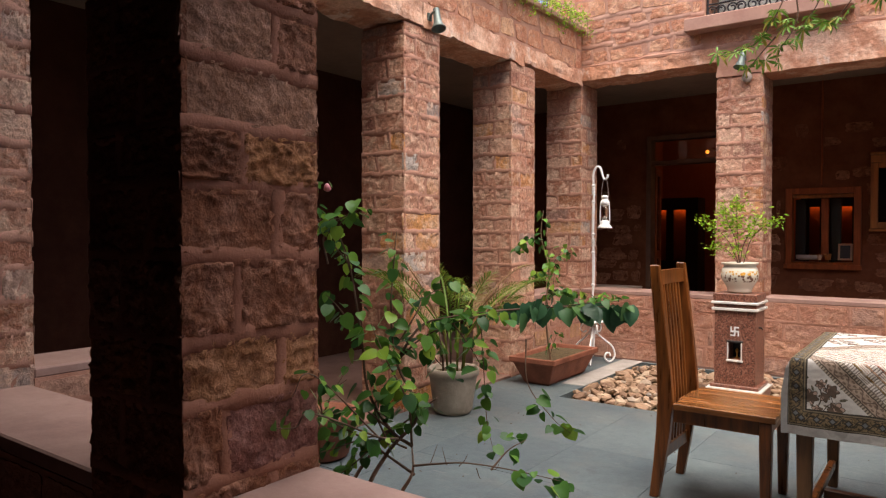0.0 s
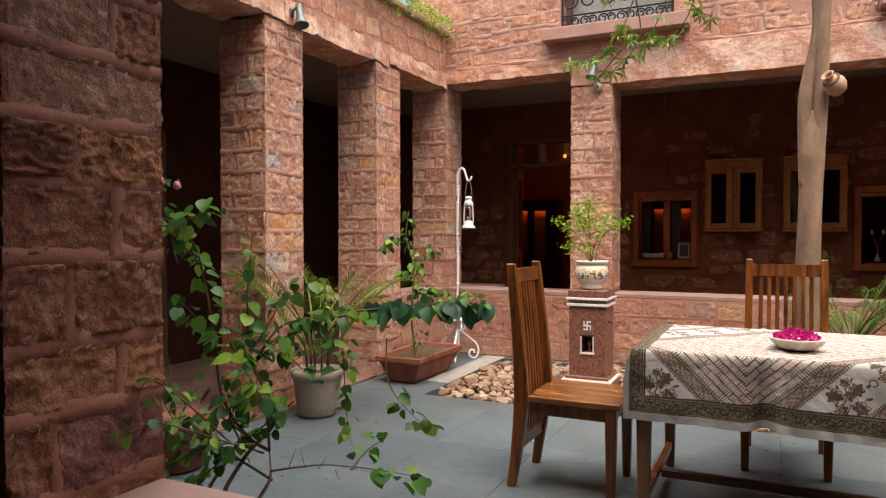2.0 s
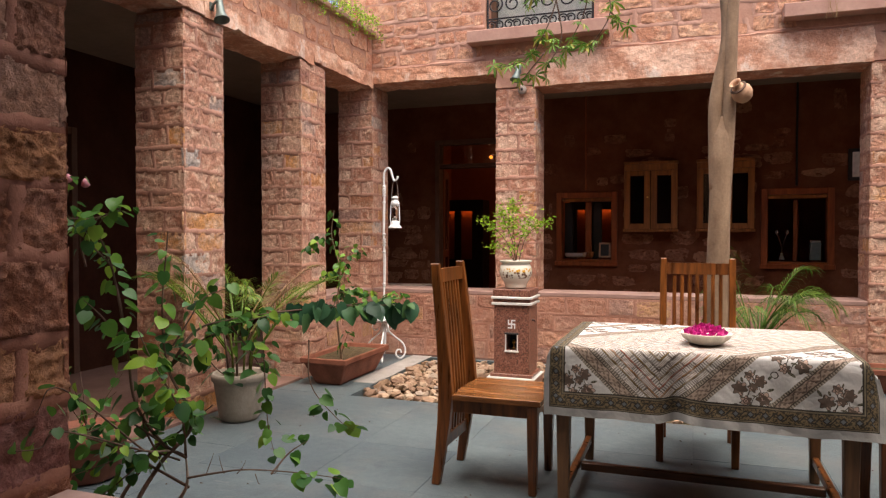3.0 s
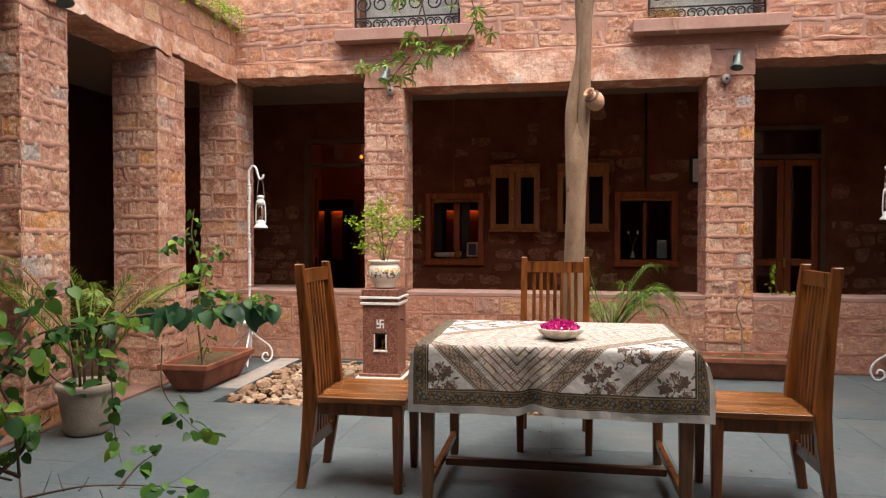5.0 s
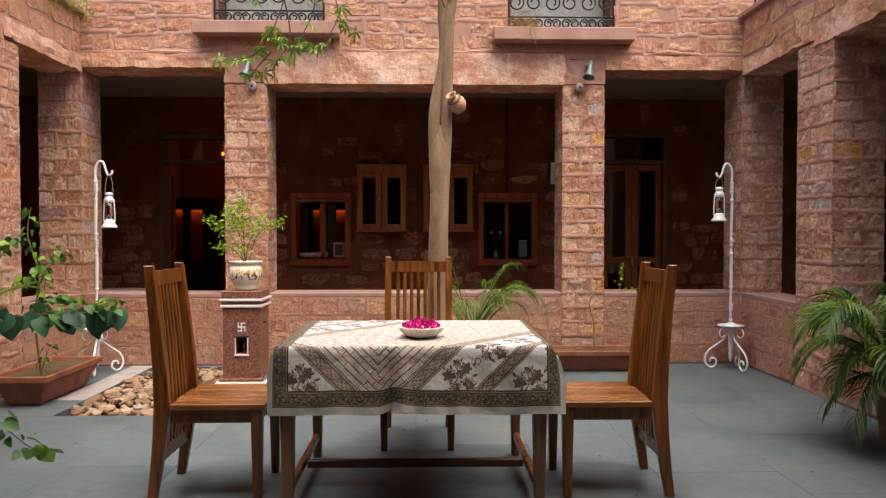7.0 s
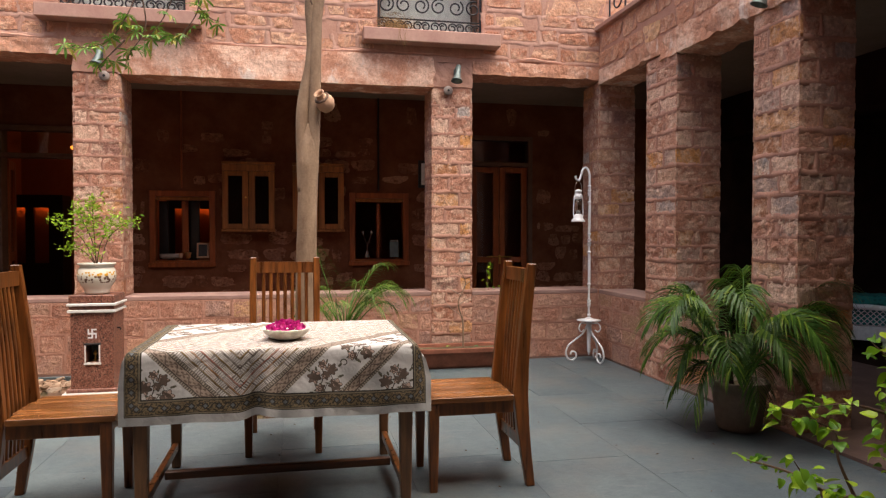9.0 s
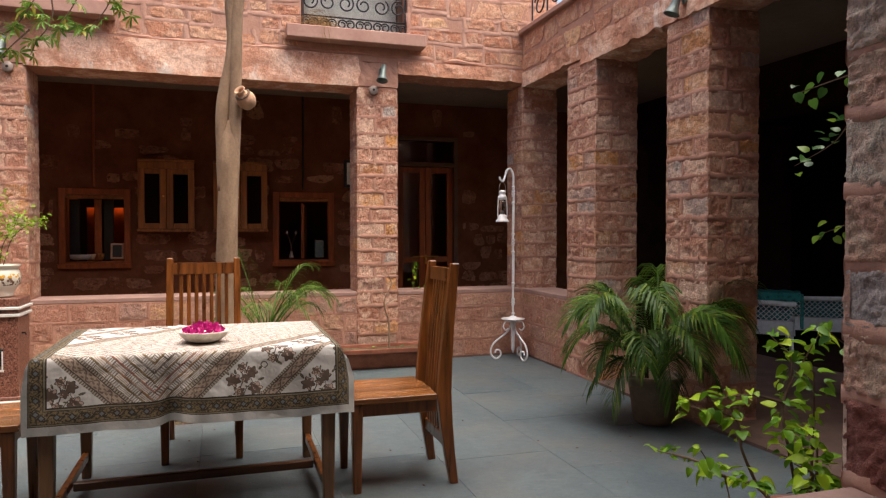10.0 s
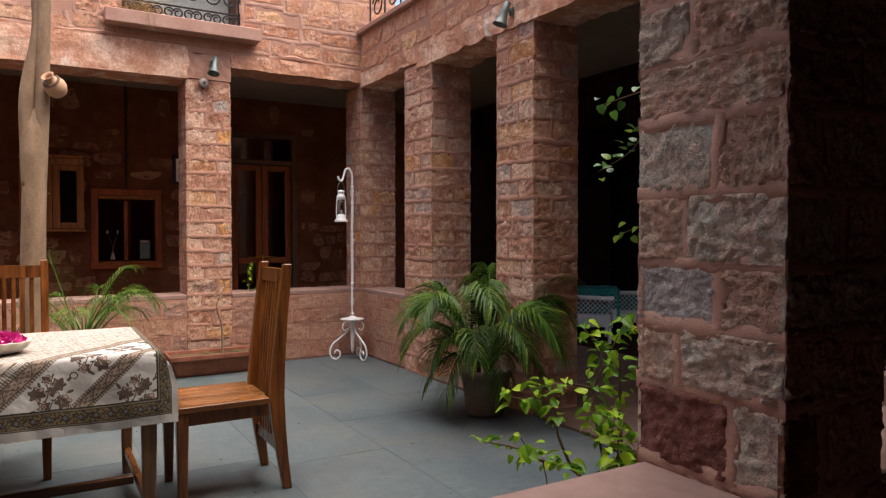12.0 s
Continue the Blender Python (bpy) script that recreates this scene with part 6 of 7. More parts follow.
trough("long terracotta trough planter with a leafy climber", pose(-2.735, 5.41, 0, 0, 0, 90), 0.80, 0.38, 0.222)
trough("long terracotta trough planter with a bare twig", pose(1.53, 6.30, 0, 0, 0, 0), 0.84, 0.30, 0.19)
sp = thing("trough_climber", "slim green climber growing from the trough planter", "plant")
leafy_branch(sp, [(-2.64, 5.14, 0.2), (-2.68, 5.14, 0.57), (-2.66, 5.15, 0.92), (-2.73, 5.15, 1.18), (-2.71, 5.15, 1.39)], 0.010, LS, 0.022, M_BARK, (0.9, 1.3), 0.55)
leafy_branch(sp, [(-2.66, 5.15, 0.92), (-2.53, 5.17, 1.09), (-2.49, 5.18, 1.02)], 0.004, LS, 0.018, M_TWIG, (0.9, 1.2))
leafy_branch(sp, [(-2.67, 5.15, 0.8), (-2.58, 5.1, 0.95), (-2.6, 5.1, 0.75), (-2.55, 5.05, 0.62)], 0.004, LS, 0.02, M_TWIG, (0.9, 1.3))
leafy_branch(sp, [(-2.73, 5.15, 1.15), (-2.84, 5.1, 1.14), (-2.93, 5.1, 1.06)], 0.004, LS, 0.014, M_TWIG, (1.0, 1.4))
leafy_branch(sp, [(-2.68, 5.14, 0.5), (-2.62, 5.1, 0.6), (-2.5, 5.12, 0.62), (-2.4, 5.15, 0.66)], 0.004, LS, 0.016, M_TWIG, (1.0, 1.4))
leafy_branch(sp, [(-2.62, 5.1, 0.6), (-2.41, 5.26, 0.62), (-2.26, 5.18, 0.69), (-2.1, 5.1, 0.74)], 0.004, LS, 0.010, M_TWIG, (0.9, 1.4), 0.3)
leafy_branch(sp, [(-2.67, 5.15, 0.62), (-2.70, 5.22, 0.72), (-2.60, 5.3, 0.74), (-2.45, 5.35, 0.70)], 0.004, LS, 0.011, M_TWIG, (0.9, 1.4), 0.2)
leafy_branch(sp, [(-2.67, 5.15, 0.85), (-2.74, 5.1, 0.90), (-2.78, 5.1, 0.84)], 0.003, LS, 0.012, M_TWIG, (0.9, 1.3), 0.2)
leafy_branch(sp, [(-2.64, 5.14, 0.24), (-2.6, 5.12, 0.34), (-2.56, 5.1, 0.42)], 0.003, LS, 0.016, M_TWIG, (0.8, 1.2))
tw = thing("bare_shrub", "thin bare pale twig shrub in the trough planter", "shrub")
leafy_branch(tw, [(1.56, 6.31, 0.16), (1.56, 6.33, 0.40), (1.52, 6.34, 0.58), (1.59, 6.35, 0.75), (1.53, 6.35, 0.88)], 0.010, None, 1, M_BARK)
for c in ([(1.56, 6.33, 0.45), (1.46, 6.33, 0.52), (1.38, 6.32, 0.60)], [(1.53, 6.34, 0.56), (1.63, 6.33, 0.62), (1.72, 6.32, 0.66)], [(1.55, 6.34, 0.64), (1.45, 6.34, 0.7), (1.40, 6.34, 0.74)], [(1.57, 6.35, 0.72), (1.66, 6.34, 0.8)]):
    leafy_branch(tw, c, 0.004, None, 1, M_PALETWIG)
for k, (x, y) in enumerate(((1.30, 6.24), (1.42, 6.36), (1.53, 6.22), (1.70, 6.33))):
    fl = new("fallen_leaf", LS[k % 2])
    fl.matrix_basis = pose(x, y, 0.172, uni(-20, 20), uni(-20, 20), uni(0, 360))
    tagged(fl, "small yellowed leaf fallen on the planter soil", "leaf", "fallen leaves")
v5 = thing("ledge_climber", "thin young climber with lime leaves on the parapet", "plant")
leafy_branch(v5, [(1.90, 6.70, 0.662), (1.89, 6.71, 0.8), (1.885, 6.71, 0.88), (1.93, 6.70, 0.95)], 0.003, LR, 0.028, M_TWIG, (0.6, 1.0), 0.1)
leafy_branch(v5, [(1.90, 6.70, 0.664), (2.0, 6.6, 0.69), (2.12, 6.6, 0.67), (2.25, 6.62, 0.70)], 0.003, LR, 0.036, M_TWIG, (0.55, 0.9), 0.2)

# plant in the ceramic pot
hp = thing("holy_basil", "bushy small-leaved green plant in the ceramic pot", "plant", m=POT)


def sprig(ctrl, count, spread, size, material, parent, twig):
    """A twig with a cloud of small leaves round it."""
    pts = curve_pts(ctrl, 8)
    br = part("twig", tube(bmesh.new(), pts, [0.004 * (1 - 0.7 * i / (len(pts) - 1)) for i in range(len(pts))], 5), twig, parent)
    bm = bmesh.new()
    for k in range(count):
        t = uni(0.45, 1.0)
        p = pts[min(int(t * (len(pts) - 1)), len(pts) - 1)] + Vector((RND.gauss(0, spread), RND.gauss(0, spread), RND.gauss(0, spread * 0.8)))
        m = Matrix.Translation(p) @ pose(0, 0, 0, uni(-60, 60), uni(-60, 60), uni(0, 360))
        s = size * uni(0.6, 1.3)
        v = [bm.verts.new(m @ Vector(q)) for q in ((0, -s, 0), (s * 0.45, -s * 0.1, s * 0.15), (0, s, -s * 0.2), (-s * 0.45, -s * 0.1, s * 0.15))]
        bm.faces.new((v[0], v[1], v[2]))
        bm.faces.new((v[0], v[2], v[3]))
    part("leaves", bm, material, br)


for c, n in (([(0, 0, 0.2), (-0.03, 0, 0.34), (-0.10, 0, 0.47), (-0.13, 0.02, 0.56)], 150), ([(0, 0, 0.2), (-0.02, 0.02, 0.36), (-0.03, 0.02, 0.5), (-0.02, 0.03, 0.60)], 150),
             ([(0, 0, 0.2), (0.03, -0.02, 0.32), (0.10, -0.02, 0.42), (0.13, 0, 0.50)], 110), ([(0.02, 0, 0.2), (0.08, 0.02, 0.36), (0.20, 0.02, 0.44), (0.26, 0.02, 0.46)], 70),
             ([(0, 0, 0.2), (-0.08, -0.02, 0.34), (-0.20, -0.02, 0.43), (-0.28, 0, 0.47)], 90), ([(0, 0, 0.2), (-0.08, 0.0, 0.28), (-0.16, 0.0, 0.31), (-0.20, 0, 0.30)], 60), ([(0, 0, 0.2), (0, -0.06, 0.28), (-0.04, -0.08, 0.32)], 50)):
    sprig([(x, y, z if z < 0.25 else 0.2 + (z - 0.2) * 1.32) for x, y, z in c], int(n * 1.25), 0.032, 0.017, M_SMALL, hp, M_TWIG)

# ---- the tree in the court ----
tree = thing("tree", "smooth grey-brown double-stemmed tree rising through the court", "tree")


def wobbly(bm, pts, radii, seg=14):
    tube(bm, pts, radii, seg)
    for v in bm.verts:
        v.co += v.normal * 0.008 * noise.noise(v.co * 7)
    return bm


def limb(name, rows):
    """rows: x, y, z, radius."""
    pts = curve_pts([r[:3] for r in rows], 6)
    rad = [rows[min(i // 6, len(rows) - 2)][3] * (1 - (i % 6) / 6) + rows[min(i // 6 + 1, len(rows) - 1)][3] * (i % 6) / 6 for i in range(len(pts) - 1)] + [rows[-1][3]]
    part(name, wobbly(bmesh.new(), pts, rad), M_BARK, tree, smooth=True)


limb("trunk", [(0.148, 5.2, -0.1, 0.086), (0.150, 5.2, 0.4, 0.078), (0.150, 5.2, 0.9, 0.073), (0.158, 5.2, 1.3, 0.068), (0.165, 5.2, 1.55, 0.069), (0.166, 5.2, 1.70, 0.076), (0.165, 5.2, 1.85, 0.066), (0.165, 5.2, 1.98, 0.03)])
limb("limb", [(0.150, 5.2, 1.5, 0.058), (0.134, 5.2, 1.75, 0.049), (0.128, 5.2, 2.03, 0.045), (0.150, 5.205, 2.21, 0.044), (0.186, 5.21, 2.38, 0.043), (0.198, 5.21, 2.55, 0.038), (0.190, 5.21, 2.76, 0.042), (0.165, 5.2, 2.98, 0.038), (-0.02, 5.22, 3.4, 0.034), (-0.6, 5.2, 4.8, 0.02)])
limb("limb", [(0.178, 5.2, 1.5, 0.055), (0.198, 5.195, 1.75, 0.045), (0.211, 5.19, 2.03, 0.043), (0.218, 5.19, 2.38, 0.043), (0.224, 5.19, 2.55, 0.040), (0.234, 5.19, 2.76, 0.040), (0.285, 5.2, 2.98, 0.036), (0.45, 5.15, 3.4, 0.032), (1.0, 5.1, 4.8, 0.02)])
for ctrl, r in (([(0.20, 5.16, 2.90), (0.10, 5.12, 2.95), (0.02, 5.08, 2.90), (-0.04, 5.06, 2.86)], 0.007), ([(0.22, 5.16, 2.86), (0.28, 5.12, 2.93), (0.34, 5.08, 2.96)], 0.008), ([(0.20, 5.15, 2.80), (0.16, 5.12, 2.90), (0.15, 5.08, 3.02)], 0.006)):
    part("twig", tube(bmesh.new(), curve_pts(ctrl, 5), r, 6), M_TWIG, tree, "dark thin twig")
part("twig", tube(bmesh.new(), curve_pts([(0.16, 5.18, 3.0), (0.0, 5.1, 2.88), (-0.10, 5.05, 2.80)], 5), [0.012] * 5 + [0.008] * 6, 6), M_BARK, tree)


def palmate(bm, p, size, tilt):
    """A fan of seven narrow drooping leaflets."""
    m = Matrix.Translation(p) @ tilt
    for k in range(7):
        a = radians(-115 + 38 * k + uni(-8, 8))
        d, s = Vector((math.sin(a), math.cos(a), 0)), Vector((math.cos(a), -math.sin(a), 0))
        ln = size * (1.0 - 0.35 * abs(k - 3) / 3) * uni(0.85, 1.1)
        sag = uni(0.15, 0.5)
        rows = []
        for f, w in ((0.04, 0.012), (0.35, 0.085), (0.62, 0.115), (0.84, 0.07), (1.0, 0.004)):
            c = d * ln * f + Vector((0, 0, -sag * ln * f * f))
            rows.append([bm.verts.new(m @ (c + s * ln * w * q + Vector((0, 0, abs(q) * w * ln * 0.35)))) for q in (-1, 0, 1)])
        for r0, r1 in zip(rows, rows[1:]):
            for q in (0, 1):
                bm.faces.new((r0[q], r0[q + 1], r1[q + 1], r1[q]))


def hanging(ctrl, fans, radius=0.006, size=(0.070, 0.105)):
    pts = curve_pts(ctrl, 8)
    br = part("hanging_branch", tube(bmesh.new(), pts, [radius * (1 - 0.7 * i / (len(pts) - 1)) for i in range(len(pts))], 6), M_TWIG, tree)
    for k in range(fans):
        t = 0.35 + 0.65 * (k + 0.5) / fans if fans > 1 else 1.0
        p = pts[min(int(t * (len(pts) - 1)), len(pts) - 1)] + Vector((uni(-0.03, 0.03), uni(-0.05, 0.05), uni(-0.03, 0.03)))
        bm = bmesh.new()
        palmate(bm, p, uni(*size), pose(0, 0, 0, uni(-60, 10), uni(-35, 35), uni(0, 360)))
        if RND.random() < 0.6:
            palmate(bm, p + Vector((uni(-0.05, 0.05), uni(-0.05, 0.05), uni(-0.02, 0.02))), uni(*size) * 0.8, pose(0, 0, 0, uni(-60, 10), uni(-35, 35), uni(0, 360)))
        part("leaf_spray", bm, M_TREELEAF, br)


part("limb", tube(bmesh.new(), curve_pts([(-0.1, 5.25, 3.9), (-0.5, 5.15, 3.75), (-0.75, 5.1, 3.4), (-0.87, 5.09, 3.1)], 6), 0.012, 7), M_BARK, tree)
hanging([(-0.87, 5.09, 3.10), (-0.93, 5.07, 2.78), (-1.03, 5.05, 2.54), (-1.14, 5.03, 2.42), (-1.40, 4.98, 2.36)], 9)
hanging([(-0.93, 5.07, 2.90), (-0.88, 5.09, 2.62), (-0.91, 5.1, 2.50), (-0.97, 5.09, 2.40), (-1.0, 5.05, 2.30)], 6)
hanging([(-0.87, 5.09, 3.10), (-0.71, 5.10, 2.85), (-0.80, 5.13, 2.60), (-0.90, 5.13, 2.5)], 5)
hanging([(-0.75, 5.1, 3.4), (-0.60, 5.10, 2.95), (-0.55, 5.1, 2.72), (-0.66, 5.13, 2.54), (-0.75, 5.13, 2.46)], 7)
hanging([(-1.0, 5.05, 2.46), (-1.1, 5.03, 2.34), (-1.16, 5.02, 2.26)], 3)
hanging([(-0.55, 5.1, 2.72), (-0.48, 5.13, 2.66), (-0.42, 5.13, 2.64)], 3)
hanging([(-0.93, 5.07, 2.85), (-1.05, 5.05, 2.88), (-1.15, 5.05, 2.80)], 4)
# clay pot tied to the trunk
cp = thing("clay_pot", "small pale clay water pot tied to the trunk", "pot", m=pose(0.275, 5.10, 2.125, 38, -40, 0) @ Matrix.Diagonal((0.82, 0.82, 0.82, 1)))
part("jar", lathe(bmesh.new(), [(0.03, -0.095), (0.055, -0.085), (0.078, -0.04), (0.078, 0.0), (0.06, 0.035), (0.036, 0.05), (0.036, 0.075), (0.048, 0.088), (0.044, 0.092), (0.028, 0.072), (0.028, 0.04), (0.05, -0.02)], 24), M_CLAY, cp, smooth=True)
part("neck_cord", lathe(bmesh.new(), [(0.062, 0.03), (0.066, 0.033), (0.066, 0.04), (0.060, 0.043)], 20), M_TWIG, cp)


# ---- fixtures ----
def spot_lamp(m, label):
    """A bell-shaped wall spotlight that points down; +y is away from the wall."""
    l = thing("wall_spotlight", label, "lamp", "wall spotlights", m=m @ Matrix.Diagonal((0.88, 0.88, 0.88, 1)))
    part("bell", lathe(bmesh.new(), [(0.020, 0.105), (0.026, 0.10), (0.029, 0.02), (0.034, -0.02), (0.048, -0.06), (0.058, -0.074), (0.059, -0.082), (0.050, -0.074), (0.02, -0.02)], 24), M_GREENMETAL, l, smooth=True, m=pose(0, 0.08, -0.018, 16, -10, 0))
    part("arm", tube(bmesh.new(), curve_pts([(0.0, 0.0, 0.0), (0.012, 0.03, 0.035), (0.014, 0.07, 0.05)], 4), 0.010, 8), M_GREENMETAL, l)
    part("wall_plate", block(-0.025, 0.025, -0.004, 0.008, -0.01, 0.05, 0.003), M_GREENMETAL, l)


spot_lamp(pose(W + 0.018, 4.06, 2.69, 0, 0, -90), "weathered green metal spotlight on the west lintel")
spot_lamp(pose(-1.53, N - 0.022, 2.69, 0, 0, 180), "weathered green metal spotlight half hidden by leaves")
spot_lamp(pose(1.54, N - 0.022, 2.69, 0, 0, 180), "weathered green metal spotlight over a junction box")
spot_lamp(pose(E - 0.016, 3.99, 2.69, 0, 0, 90), "weathered green metal spotlight on the east lintel")
for x in (-1.50, 1.465):
    j = thing("junction_box", "round grey junction box on the pillar head", "junction box", "junction boxes", m=pose(x, N - 0.012, 2.535, 90, 0, 0))
    part("box", lathe(bmesh.new(), [(0.04, -0.004), (0.042, 0.02), (0.036, 0.028)], 20), M_GREYPLASTIC, j, smooth=True)
    # A solid black disc stands in for the dark of a hole.
    part("hole", lathe(bmesh.new(), [(0.011, 0.026), (0.011, 0.030)], 12), M_BLACK, j)
solid("conduit", tube(bmesh.new(), [(-1.15, BN - 0.012, 1.70), (-1.15, BN - 0.012, CEIL)], 0.011, 8), M_REDWOOD, "red-painted conduit over a window", "conduit", group="conduits")
solid("conduit", tube(bmesh.new(), [(1.0, BN - 0.012, 1.70), (1.0, BN - 0.012, CEIL)], 0.011, 8), M_BLACK, "black conduit over a window", "conduit", group="conduits")
pf = thing("picture_frame", "small black-framed pale picture on the veranda wall", "picture", m=pose(1.575, BN - 0.012, 1.90))
part("frame", block(-0.11, 0.11, -0.012, 0.01, -0.16, 0.16, 0.004), M_BLACK, pf)
part("print", block(-0.075, 0.075, -0.016, -0.013, -0.125, 0.125), M_PAPER, pf)

# things on the window ledges
solid("dish", lathe(bmesh.new(), [(0.07, 0.0), (0.10, 0.01), (0.105, 0.05), (0.098, 0.05), (0.09, 0.012)], 20), M_GREYPLASTIC, "grey metal dish on the window ledge", "dish", smooth=True, m=pose(-1.28, BN - 0.0, 0.935))
solid("cup", lathe(bmesh.new(), [(0.02, 0.0), (0.024, 0.002), (0.034, 0.055), (0.030, 0.055), (0.02, 0.01)], 16), M_CLAY, "small clay cup on the window ledge", "cup", group="cups", smooth=True, m=pose(-1.175, BN - 0.0, 0.935))
solid("cup", lathe(bmesh.new(), [(0.02, 0.0), (0.024, 0.002), (0.034, 0.065), (0.030, 0.065), (0.02, 0.01)], 16), M_TEAK, "small wooden cup on the window ledge", "cup", group="cups", smooth=True, m=pose(-1.09, BN - 0.0, 0.935))
fr_ = thing("photo_frame", "small gilt photo frame on the window ledge", "photo frame", m=pose(-0.94, BN + 0.02, 0.935, -8, 0, 0))
part("frame", block(-0.065, 0.065, -0.008, 0.008, 0, 0.17, 0.003), M_CLAY, fr_)
part("print", block(-0.045, 0.045, -0.011, -0.009, 0.02, 0.15), M_BLACK, fr_)
gb = thing("glass_jar", "square greenish glass jar on the window ledge", "jar", m=pose(1.18, BN + 0.01, 0.933))
part("jar", block(-0.05, 0.05, -0.04, 0.04, 0, 0.18, 0.008, 2), M_GREENMETAL, gb)
part("lid", block(-0.045, 0.045, -0.036, 0.036, 0.182, 0.20, 0.003), M_GREYPLASTIC, gb)
vs_ = thing("bud_vase", "thin vase with two dried stems on the window ledge", "vase", m=pose(0.87, BN, 0.933))
part("vase", lathe(bmesh.new(), [(0.025, 0.0), (0.028, 0.01), (0.012, 0.05), (0.014, 0.07)], 14), M_GREYPLASTIC, vs_, smooth=True)
for s in (-1, 1):
    part("stem", tube(bmesh.new(), curve_pts([(0, 0, 0.06), (s * 0.01, 0, 0.16), (s * 0.05, 0, 0.27)], 4), 0.003, 5), M_TWIG, vs_)
    part("seed_head", lathe(bmesh.new(), [(0.004, 0), (0.016, 0.015), (0.010, 0.035), (0.002, 0.045)], 8), M_GREYPLASTIC, vs_, m=pose(s * 0.05, 0, 0.265))

# warm lamp in the room behind, and its furniture
wl = thing("room_lamp", "small glowing amber bulb on a wall bracket", "lamp", m=pose(-2.92, 10.5, 2.38))
bm = bmesh.new()
bmesh.ops.create_uvsphere(bm, u_segments=12, v_segments=8, radius=0.026)
m_, nt_, b_ = material("amber bulb", 0.4)
b_.inputs["Base Color"].default_value = (1.0, 0.45, 0.12, 1)
b_.inputs["Emission Color"].default_value = (1.0, 0.26, 0.03, 1)
b_.inputs["Emission Strength"].default_value = 1.0
part("bulb", bm, m_, wl, smooth=True)
part("bracket", tube(bmesh.new(), [(0, 0, 0.03), (0, 0.2, 0.06), (0, 0.4, 0.06)], 0.01, 6), M_BRASS, wl)
# Unseen point light added for the room's warm glow, apart from the bulb.
pd = bpy.data.lights.new("room_glow_light", "POINT")
pd.energy, pd.color, pd.shadow_soft_size = 2.6, (1.0, 0.48, 0.16), 0.06
new("room_glow_light", pd).location = (-1.3, 10.3, 2.3)
m_strip, nt_, b_ = material("warm lamp strip", 0.4)
b_.inputs["Emission Color"].default_value = (1.0, 0.30, 0.06, 1)
b_.inputs["Emission Strength"].default_value = 2.2
for x0, x1, cells in ((-3.66, -2.96, ((-3.56, -3.41), (-3.31, -3.13))), (-1.66, -0.98, ((-1.56, -1.44), (-1.27, -1.08)))):
    cb = thing("display_cupboard", "tall dark cupboard with two warmly lit niches", "cupboard", "display cupboards", m=pose(0, 10.2, 0.018))
    bm = bmesh.new()
    wall_boxes(bm, x0, x1, 0.0, 1.70, [(a, b, 0.80, 1.53) for a, b in cells], lambda b_, a, c, z0, z1: box(b_, a, c, 0.0, 0.03, z0, z1))
    part("front", bm, M_BLACK, cb)
    part("side_panel", block(x0, x0 + 0.03, 0.032, 0.35, 0, 1.70), M_BLACK, cb)
    part("side_panel", block(x1 - 0.03, x1, 0.032, 0.35, 0, 1.70), M_BLACK, cb)
    part("top_board", block(x0 + 0.031, x1 - 0.031, 0.032, 0.35, 1.67, 1.70), M_BLACK, cb)
    for a, b in cells:
        part("niche_back", block(a - 0.02, b + 0.02, 0.12, 0.14, 0.78, 1.58), M_ROOM, cb, "ochre niche back")
        part("lamp_strip", block(a - 0.01, b + 0.01, 0.06, 0.08, 1.545, 1.56), m_strip, cb, "glowing amber strip")

# metal bench in the north-west veranda
bn = thing("metal_bench", "low dark metal bench in the veranda", "bench", m=pose(-3.15, 7.6, 0.018))
part("seat", block(-0.28, 0.28, -0.2, 0.2, 0.57, 0.60, 0.006), M_GREYPLASTIC, bn)
for sx in (-1, 1):
    for sy in (-1, 1):
        part("leg", tube(bmesh.new(), [(sx * 0.25, sy * 0.17, 0), (sx * 0.24, sy * 0.16, 0.57)], 0.012, 7), M_IRON, bn)

# ---- wicker sofa beyond the east arcade ----
def wicker(parent, name, w, h, m):
    """A lattice panel of crossing canes in its own x, z plane."""
    bm = bmesh.new()
    n = int((w + h) / 0.05)
    for k in range(n):
        a = -h + k * 0.05
        for s in (0, 1):
            p, q = (max(a, 0), max(-a, 0)), (min(a + h, w), min(h, w - a))
            if q[0] - p[0] > 0.02:
                pts = [(p[0] if not s else w - p[0], 0.004 * s, p[1]), (q[0] if not s else w - q[0], 0.004 * s, q[1])]
                tube(bm, pts, 0.0045, 4, False)
    tagged(part(name, bm, M_WICKER, parent, m=m), kind="stuff")


def teal_mat():
    m, nt, b = material("teal printed cotton", 0.9)
    v = node(nt, "ShaderNodeTexVoronoi", Scale=22.0)
    nt.links.new(coords(nt), v.inputs["Vector"])
    nt.links.new(ramp(nt, v.outputs["Distance"], [(0.2, (0.012, 0.085, 0.080)), (0.45, (0.018, 0.17, 0.155))]), b.inputs["Base Color"])
    return m


M_TEAL = teal_mat()


